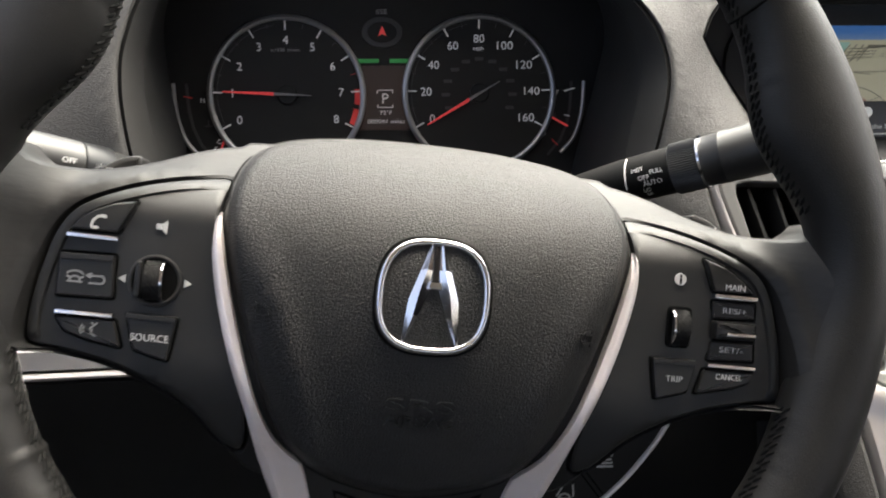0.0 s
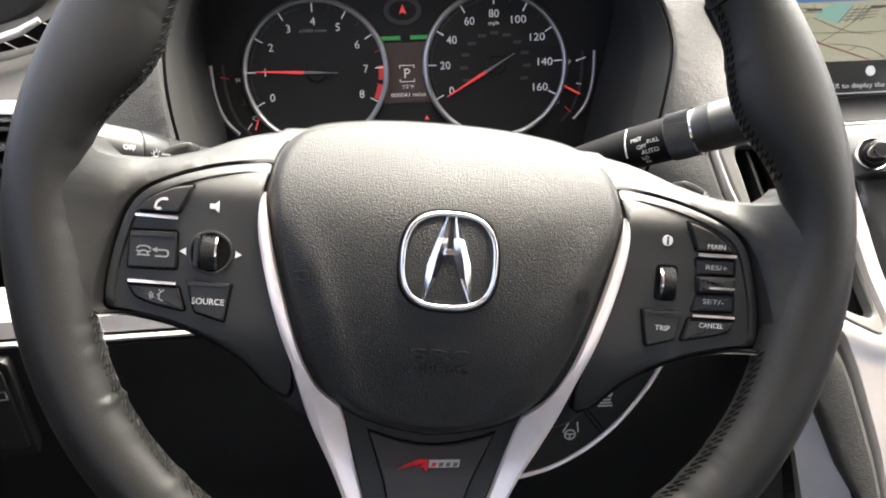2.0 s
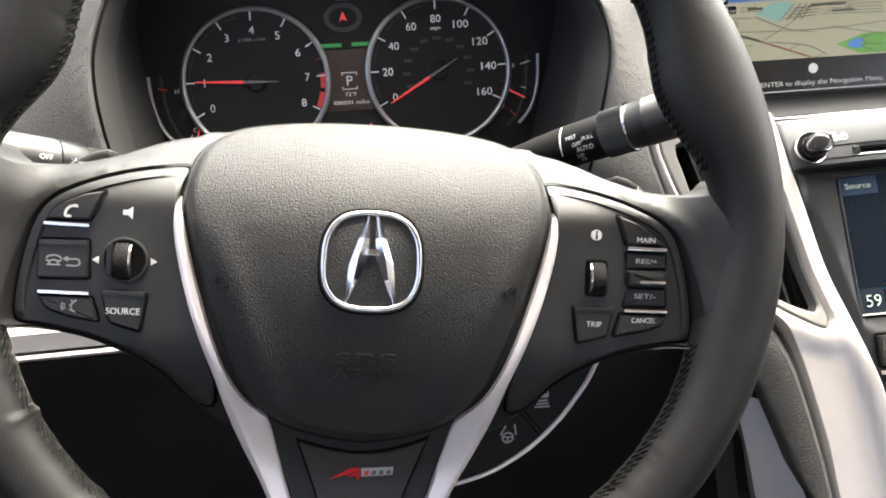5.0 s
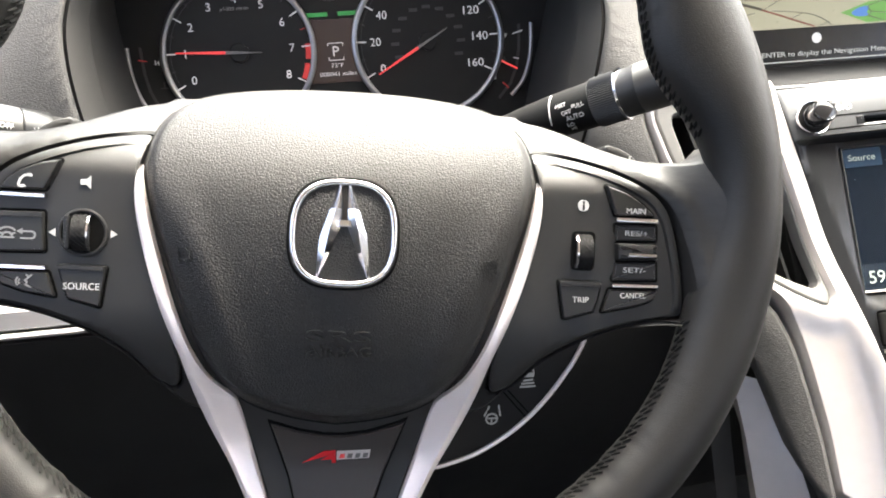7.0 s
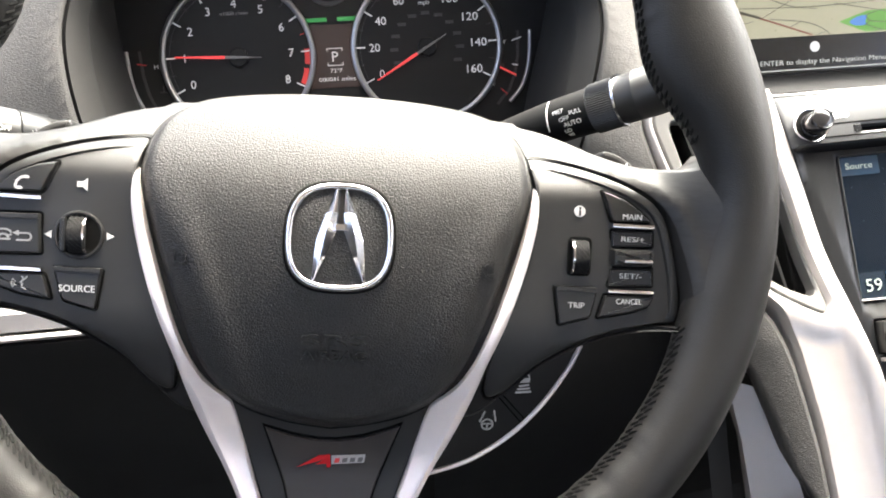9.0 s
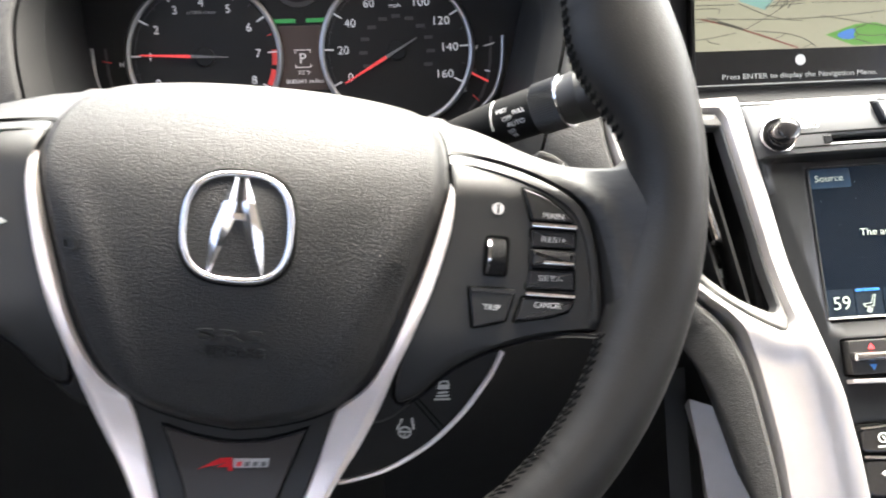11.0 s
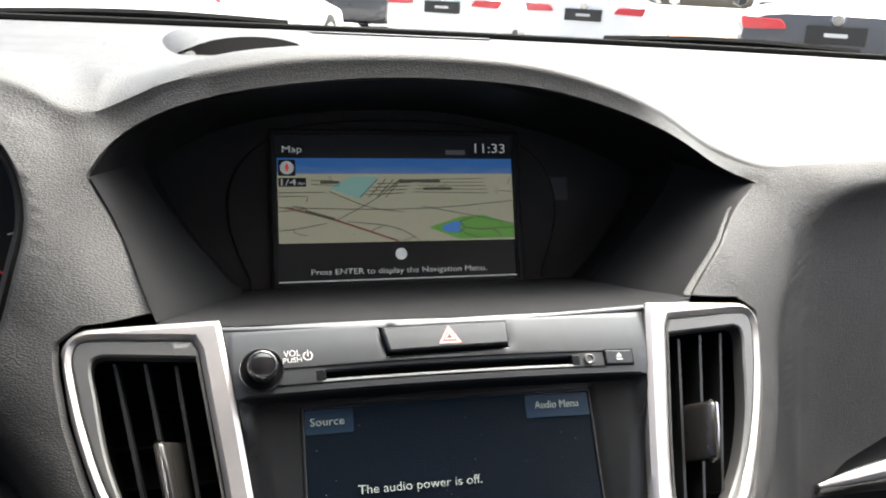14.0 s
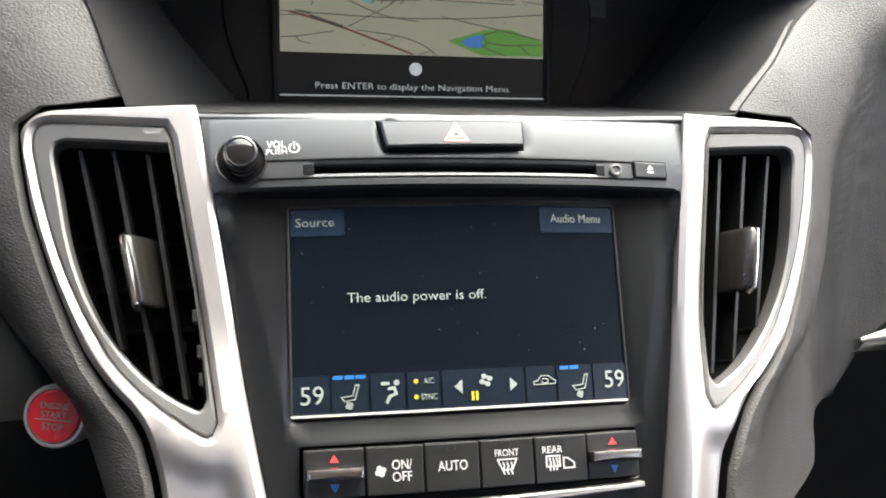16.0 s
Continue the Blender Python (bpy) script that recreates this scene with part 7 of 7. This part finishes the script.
for i in range(6):
    x = -0.300 + 0.0155 * i
    z = curve_at([(-0.33, 0.992), (-0.255, 1.002), (-0.238, 1.0065), (-0.221, 1.0145), (-0.206, 1.02)], x)
    part("slat", loft([[(x, 0.5995, z), (x + 0.0012, 0.5985, z), (x + 0.0012, 0.604, z), (x, 0.604, z)], [(x + 0.0095, 0.5995, z - 0.006), (x + 0.0107, 0.5985, z - 0.006), (x + 0.0107, 0.604, z - 0.006), (x + 0.0095, 0.604, z - 0.006)]], True, True, True), M_GREYTRIM, demist)
tweet = thing("pillar_speaker", Matrix(), "dark tweeter cover at the base of the windscreen pillar", "speaker")
edge = [(-0.35, 0.98), (-0.30, 0.988), (-0.278, 0.995), (-0.259, 1.002), (-0.247, 1.010), (-0.231, 1.028), (-0.216, 1.043), (-0.190, 1.085), (-0.20, 1.15), (-0.35, 1.20)]
part("tweeter_cover", prism(smooth_outline(edge, True, 3)[::-1], 0, 0.05, 0.006, lambda p: (p[0], 0.715 - p[2] + 0.25 * (p[0] + 0.25) - 0.1 * (p[1] - 1.0), p[1])), M_SPOKE, tweet, sharp=50)
grille = part("tweeter_grille", prism(circle2(-0.238, 1.049, 0.0115, 0.0150, 28), 0.049, 0.0510, 0.001, lambda p: (p[0], 0.715 - p[2] + 0.25 * (p[0] + 0.25) - 0.1 * (p[1] - 1.0), p[1])), M_DARK, tweet, "ribbed speaker grille")
for i in range(7):
    z = 1.0385 + 0.0034 * i
    half = 0.0100 * math.sqrt(max(0.05, 1 - ((z - 1.049) / 0.0150) ** 2))
    part("grille_rib", tube([(-0.238 + t * half, 0.715 - 0.0514 + 0.25 * (-0.238 + t * half + 0.25) - 0.1 * (z + 0.1 * half * t - 1.0), z + 0.25 * half * t) for t in (-1, 0, 1)], 0.0006, 5), M_GREYTRIM, grille)
# lower-left switches
M_LAMPGREEN = material("switch_lamp", (0.02, 0.25, 0.12), 0.5, glow=(0.05, 0.55, 0.25), strength=0.2)
lsw = thing("driver_switch_bank", Matrix.Translation((-0.0125, 0, 0.001)), "dark lower switch bank with a small green lamp", "switch bank")
part("bank_body", prism(box2(-0.34, 0.735, -0.235, 0.822, 0.006), 0, 0.02, 0.002, lambda p: (p[0], 0.49 - p[2] - 0.1 * (p[1] - 0.78), p[1])), M_DARK, lsw)
for x in (-0.34, -0.285):
    s = part("bank_switch", prism(box2(x, 0.745, x + 0.045, 0.815, 0.003), 0.015, 0.0225, 0.001, lambda p: (p[0], 0.49 - p[2] - 0.1 * (p[1] - 0.78), p[1])), M_BUTTON, lsw)
    part("switch_lamp", prism(box2(x + 0.030, 0.807, x + 0.042, 0.810), 0.022, 0.0231, 0.0002, lambda p: (p[0], 0.49 - p[2] - 0.1 * (p[1] - 0.78), p[1])), M_LAMPGREEN, s, "small green lamp")
    part("switch_icon", strokes([[(x + 0.030, 0.802), (x + 0.034, 0.790)], [(x + 0.036, 0.791), (x + 0.043, 0.791), (x + 0.043, 0.798), (x + 0.036, 0.798), (x + 0.036, 0.791)]], 0.0010, 0.022, 0.0229, lambda p: (p[0], 0.49 - p[2] - 0.1 * (p[1] - 0.78), p[1])), M_GREYPRINT, s)
# console side trim
kick = thing("console_trim", Matrix(), "satin silver console side trim beside the dark footwell", "trim")
part("trim_blade", loft([[(0.280, 0.436, 0.772), (0.294, 0.426, 0.772), (0.296, 0.430, 0.760), (0.282, 0.445, 0.760)], [(0.286, 0.415, 0.735), (0.312, 0.398, 0.735), (0.316, 0.41, 0.73), (0.290, 0.43, 0.73)],
                         [(0.292, 0.37, 0.66), (0.328, 0.345, 0.66), (0.334, 0.36, 0.65), (0.296, 0.39, 0.65)], [(0.300, 0.30, 0.52), (0.345, 0.27, 0.52), (0.35, 0.29, 0.51), (0.305, 0.32, 0.51)]], True, True, True), M_SILVER, kick)
part("console_side", loft([[(x, y, z) for y, z in ((0.46, 0.78), (0.43, 0.72), (0.36, 0.60), (0.28, 0.45))] for x in (0.27, 0.285)], False), M_DARK, kick)
# pedal linkage
pedal = thing("brake_pedal", Matrix(), "bright metal pedal arm in the dark footwell", "pedal")
part("pedal_arm", loft([[(x + dx * k, 0.62 + dy, z) for dx, dy in ((-0.004, 0), (0.004, -0.002), (0.004, 0.02), (-0.004, 0.02))] for x, z, k in ((-0.0935, 0.667, 0.6), (-0.0965, 0.656, 1.2), (-0.0945, 0.648, 0.6), (-0.0935, 0.636, 0.6), (-0.095, 0.60, 0.5), (-0.098, 0.56, 0.5), (-0.06, 0.36, 0.6))], True, True, True), M_SILVER, pedal)
part("pedal_pivot", prism(box2(-0.1125, 0.662, -0.1090, 0.680, 0.001), 0, 0.01, 0.0005, lambda p: (p[0], 0.63 - p[2], p[1])), M_SILVER, pedal)
part("pedal_pad", prism(rounded(box2(-0.10, 0.28, 0.0, 0.36), 0.01), 0, 0.015, 0.003, lambda p: (p[0], 0.60 - p[2] + 0.3 * (p[1] - 0.3), p[1])), M_DARK, pedal)

# ---- car shell ----
shell = thing("car_shell", Matrix(), "unseen roof, doors and floor that close the cabin and shape its light", "cabin", kind="structure")
# unseen lining; its beige is chosen to bounce warm fill light
M_BOUNCE_LINER = material("headliner", (0.60, 0.53, 0.46), 0.9, vary=0.06, scale=80, bump=0.2, bump_scale=900)
M_CARPET = material("carpet", (0.018, 0.018, 0.019), 0.95, vary=0.25, scale=150, bump=0.6, bump_scale=700)
M_PILLAR = material("pillar_trim", (0.40, 0.39, 0.37), 0.8, vary=0.05, scale=80, bump=0.15, bump_scale=1200)
XL, XR = -0.36, 1.24


def slab3(name, corners, thick, mat, parent=shell):
    a = [Vector(c) for c in corners]
    nrm = (a[1] - a[0]).cross(a[2] - a[0]).normalized() * thick
    return part(name, loft([[tuple(p) for p in a], [tuple(p + nrm) for p in a]], True, True, True), mat, parent)


# out of view; the front edge is placed to limit light from above
slab3("roof", [(XL, -1.6, 1.38), (XR, -1.6, 1.38), (XR - 0.08, 0.34, 1.374), (XL + 0.08, 0.34, 1.374)], 0.05, M_BOUNCE_LINER)
slab3("floor_pan", [(XL, -1.6, 0.28), (XL, 1.1, 0.28), (XR, 1.1, 0.28), (XR, -1.6, 0.28)], -0.05, M_CARPET)
slab3("bulkhead", [(XL, 0.95, 0.28), (XR, 0.95, 0.28), (XR, 1.15, 1.02), (XL, 1.15, 1.02)], 0.03, M_CARPET)
slab3("rear_wall", [(XL, -1.60, 0.28), (XR, -1.60, 0.28), (XR, -1.60, 0.98), (XL, -1.60, 0.98)], -0.05, M_DARK)
for x, s in ((XL, -1), (XR, 1)):
    # unseen doors; the driver's sill is raised to block side light
    slab3("door_panel", [(x, -1.6, 0.28), (x, 1.1, 0.28), (x, 1.1, 1.02 if s < 0 else 0.95), (x, -1.6, 1.15 if s < 0 else 0.93)], 0.05 * s, M_DARK)
    slab3("door_upper", [(x, -0.55, 0.95), (x, -0.40, 0.95), (x - s * 0.06, -0.45, 1.385), (x - s * 0.06, -0.6, 1.385)], 0.04 * s, M_DARK)
    part("windscreen_pillar", tube([(x + s * 0.02, 1.02, 1.03), (x, 0.66, 1.22), (x - s * 0.06, 0.38, 1.375)], [0.045, 0.04, 0.035], 10), M_PILLAR, shell, sharp=60)
    part("door_pillar", tube([(x + s * 0.02, -0.42, 0.98), (x - s * 0.06, -0.5, 1.39)], [0.06, 0.05], 10), M_PILLAR, shell, sharp=60)
M_GLASS = bpy.data.materials.new("windscreen_glass")
M_GLASS.use_nodes = True
nt = M_GLASS.node_tree
nt.nodes.remove(nt.nodes["Principled BSDF"])
tr = nt.nodes.new("ShaderNodeBsdfTransparent")
tr.inputs[0].default_value = (0.93, 0.95, 0.94, 1)
gl = nt.nodes.new("ShaderNodeBsdfGlossy")
gl.inputs["Roughness"].default_value = 0.02
mx = nt.nodes.new("ShaderNodeMixShader")
mx.inputs[0].default_value = 0.05
nt.links.new(tr.outputs[0], mx.inputs[1])
nt.links.new(gl.outputs[0], mx.inputs[2])
nt.links.new(mx.outputs[0], nt.nodes["Material Output"].inputs[0])
rows = []
for j in range(7):
    t = j / 6
    row = []
    for i in range(21):
        x = lerp(XL - 0.0 + 0.06 * t, XR - 0.06 * t, i / 20)
        y = lerp(Y_GLASS - 0.22 * (x - 0.35) ** 2 + 0.012, 0.39, t) + 0.05 * math.sin(math.pi * t)
        row.append((x, y, lerp(1.060, 1.376, t)))
    rows.append(row)
screen = thing("windscreen", Matrix(), "clear raked windscreen glass", "windscreen", kind="structure")
ob = part("glass_pane", loft(rows, False), M_GLASS, screen, sharp=80)
ob.visible_shadow = False
# wiper blades resting below the glass
for x0, x1 in ((0.02, 0.40), (0.85, 1.20)):
    w = thing("windscreen_wiper", Matrix(), "black wiper blade resting at the windscreen base", "wiper", "windscreen wipers")
    part("blade", tube([(lerp(x0, x1, i / 8), Y_GLASS - 0.22 * (lerp(x0, x1, i / 8) - 0.35) ** 2 + 0.05, 1.064 + 0.006 * math.sin(math.pi * i / 8)) for i in range(9)], 0.007, 6), M_GAP, w)
cowl = thing("cowl_panel", Matrix(), "black plastic cowl panel and pale bonnet beyond the windscreen", "cowl", kind="structure")
part("cowl", loft([[(-0.45 + 0.1 * i, y - 0.2 * (-0.1 + 0.1 * i - 0.35) ** 2, z) for i in range(19)] for y, z in ((1.26, 1.045), (1.34, 1.05), (1.42, 1.035))], False), M_DARK, cowl)
M_PAINT = material("white_paint", (0.72, 0.72, 0.71), 0.25, vary=0.03, scale=3, coat=0.6)
part("bonnet", loft([[(-0.45 + 0.1 * i, y - 0.2 * (-0.1 + 0.1 * i - 0.35) ** 2, z - 0.06 * (-0.1 + 0.1 * i - 0.35) ** 2) for i in range(19)] for y, z in ((1.43, 1.03), (1.7, 1.0), (2.1, 0.93), (2.35, 0.80), (2.4, 0.6))], False), M_DARK, cowl)

# ---- outside ----
M_TARMAC = material("tarmac", (0.20, 0.19, 0.175), 0.9, vary=0.2, scale=1.5, bump=0.3, bump_scale=60)
M_GRASS = material("grass", (0.10, 0.22, 0.04), 0.95, vary=0.4, scale=6, bump=0.5, bump_scale=80)
M_SOIL = material("mulch", (0.20, 0.11, 0.07), 0.95, vary=0.3, scale=8, bump=0.5, bump_scale=60)
M_CARGLASS = material("car_glass", (0.02, 0.025, 0.03), 0.08, vary=0.05, scale=2)
M_TYRE = material("tyre", (0.02, 0.02, 0.02), 0.85, vary=0.2, scale=20)
M_GREYPAINT = material("grey_paint", (0.055, 0.057, 0.062), 0.28, vary=0.05, scale=3, coat=0.6)
M_LAMP = material("tail_lamp", (0.50, 0.04, 0.05), 0.15, vary=0.15, scale=20)
ground = thing("ground", Matrix(), "pale grey tarmac car park to the horizon", "ground", kind="structure")
part("tarmac", loft([[(-400, -400, 0), (400, -400, 0)], [(-400, 400, 0), (400, 400, 0)]], False), M_TARMAC, ground)
verge = thing("verge", Matrix(), "green grass verge with a mulch bed edge", "verge", kind="structure")
part("mulch", prism([(12, 24), (34, 24), (34, 36), (12, 36)], 0.0, 0.06, 0.02), M_SOIL, verge)
part("grass", prism([(10, 36), (70, 36), (70, 75), (10, 75)], 0.0, 0.08, 0.03), M_GRASS, verge)


def parked_car(x, y, turn, paint, label, tall=1.0, kind="car"):
    """A parked car with its tail towards the cabin."""
    m = Matrix.Translation((x, y, 0)) @ Matrix.Rotation(radians(turn), 4, "Z")
    car = thing("parked_car", m, label, kind, "parked cars")

    def section(yy, half, z0, z1, round_top):
        pts = []
        for k in range(24):
            t = 2 * math.pi * k / 24
            c, s = math.cos(t), math.sin(t)
            e = 0.45 if s < 0 else round_top
            pts.append((half * math.copysign(abs(c) ** e, c), yy, (z0 + z1) / 2 + (z1 - z0) / 2 * math.copysign(abs(s) ** e, s)))
        return pts
    h = tall
    body = [(0.0, 0.70, 0.38, 0.62), (0.03, 0.83, 0.30, 0.92 * h), (0.25, 0.89, 0.22, 1.00 * h), (0.9, 0.91, 0.20, 1.01 * h), (2.2, 0.91, 0.20, 0.99 * h), (3.4, 0.91, 0.20, 0.96 * h), (4.3, 0.87, 0.22, 0.80 * h), (4.6, 0.78, 0.28, 0.66 * h)]
    part("body", loft([section(a, b, c, d, 0.42) for a, b, c, d in body], True, True, True), paint, car, sharp=40)
    cab = [(0.45, 0.72, 0.96 * h, 1.00 * h), (1.0, 0.70, 0.96 * h, 1.36 * h), (1.7, 0.68, 0.96 * h, 1.46 * h), (2.5, 0.69, 0.96 * h, 1.43 * h), (3.4, 0.74, 0.94 * h, 0.98 * h)]
    part("windows", loft([section(a, b, c, d, 0.5) for a, b, c, d in cab], True, True, True), M_CARGLASS, car, "dark tinted windows", sharp=40)
    part("roof", loft([section(a, b, c, d, 0.45) for a, b, c, d in ((0.95, 0.60, 1.335 * h, 1.375 * h), (1.2, 0.66, 1.36 * h, 1.43 * h), (1.7, 0.665, 1.40 * h, 1.475 * h), (2.4, 0.66, 1.37 * h, 1.45 * h), (2.6, 0.6, 1.36 * h, 1.41 * h))], True, True, True), paint, car)
    for s in (-1, 1):
        part("tail_lamp", prism(rounded([(s * 0.42, 0.80 * h), (s * 0.82, 0.785 * h), (s * 0.85, 0.885 * h), (s * 0.48, 0.87 * h)], 0.03), -0.10, 0.02, 0.008, lambda p: (p[0], 0.01 - p[2] + 0.18 * max(0, abs(p[0]) - 0.6), p[1])), M_LAMP, car, "red tail lamp")
        for yy in (0.95, 3.65):
            wheel_m = Matrix.Translation((s * 0.80, yy, 0.33)) @ Matrix.Rotation(radians(90), 4, "Y")
            w = part("wheel", moved(turned([(0.33, -0.10), (0.335, 0.0), (0.33, 0.10), (0.22, 0.115)], 28), wheel_m), M_TYRE, car, "black tyre")
            part("rim", moved(turned([(0.21, 0.09 * s - 0.02), (0.20, 0.118 * s), (0.05, 0.122 * s)], 20), wheel_m), M_SILVER, w)
        part("mirror", moved(turned([(0.05, -0.08), (0.09, 0.0), (0.05, 0.08)], 12), Matrix.Translation((s * 1.0, 2.95, 1.02 * h)) @ Matrix.Rotation(radians(90), 4, "Y")), paint, car)
    part("number_plate", prism(box2(-0.26, 0.70 * h, 0.26, 0.84 * h, 0.01), 0, 0.03, 0.004, lambda p: (p[0], 0.022 - p[2], p[1])), M_BUTTON, car, "dark number plate with a pale bar")
    part("plate_bar", prism(box2(-0.10, 0.755 * h, 0.10, 0.785 * h), 0.028, 0.036, 0.001, lambda p: (p[0], 0.022 - p[2], p[1])), M_WHITE, car)
    part("badge", moved(turned([(0.05, -0.02), (0.06, 0.0), (0.05, 0.012), (0.035, 0.012)], 20), Matrix.Translation((0, 0.018, 0.885 * h)) @ Matrix.Rotation(radians(90), 4, "X")), M_CHROME, car, "round chrome badge")
    part("bumper", prism(rounded(box2(-0.80, 0.34, 0.80, 0.50), 0.04), 0, 0.05, 0.02, lambda p: (p[0], 0.04 - p[2] + 0.10 * p[0] ** 2, p[1])), M_DARK, car)
    return car


parked_car(5.12, 11.4, -33, M_PAINT, "white parked saloon with red tail lamps", 1.16)
parked_car(5.72, 6.9, -35, M_GREYPAINT, "dark grey parked saloon with red tail lamps", 1.18)
parked_car(3.25, 12.1, -30, M_PAINT, "white parked saloon seen from behind", 1.16)
parked_car(3.3, 21.5, -25, M_GREYPAINT, "dark parked utility vehicle further off", 1.25)
parked_car(-0.60, 11.5, -28, M_PAINT, "white parked saloon with its tail to the cabin")
parked_car(-2.0, 6.0, -20, M_PAINT, "white parked saloon with red tail lamps at the row's end", 1.16)
parked_car(12.5, 17.5, -40, M_PAINT, "white parked saloon beside the grass verge")
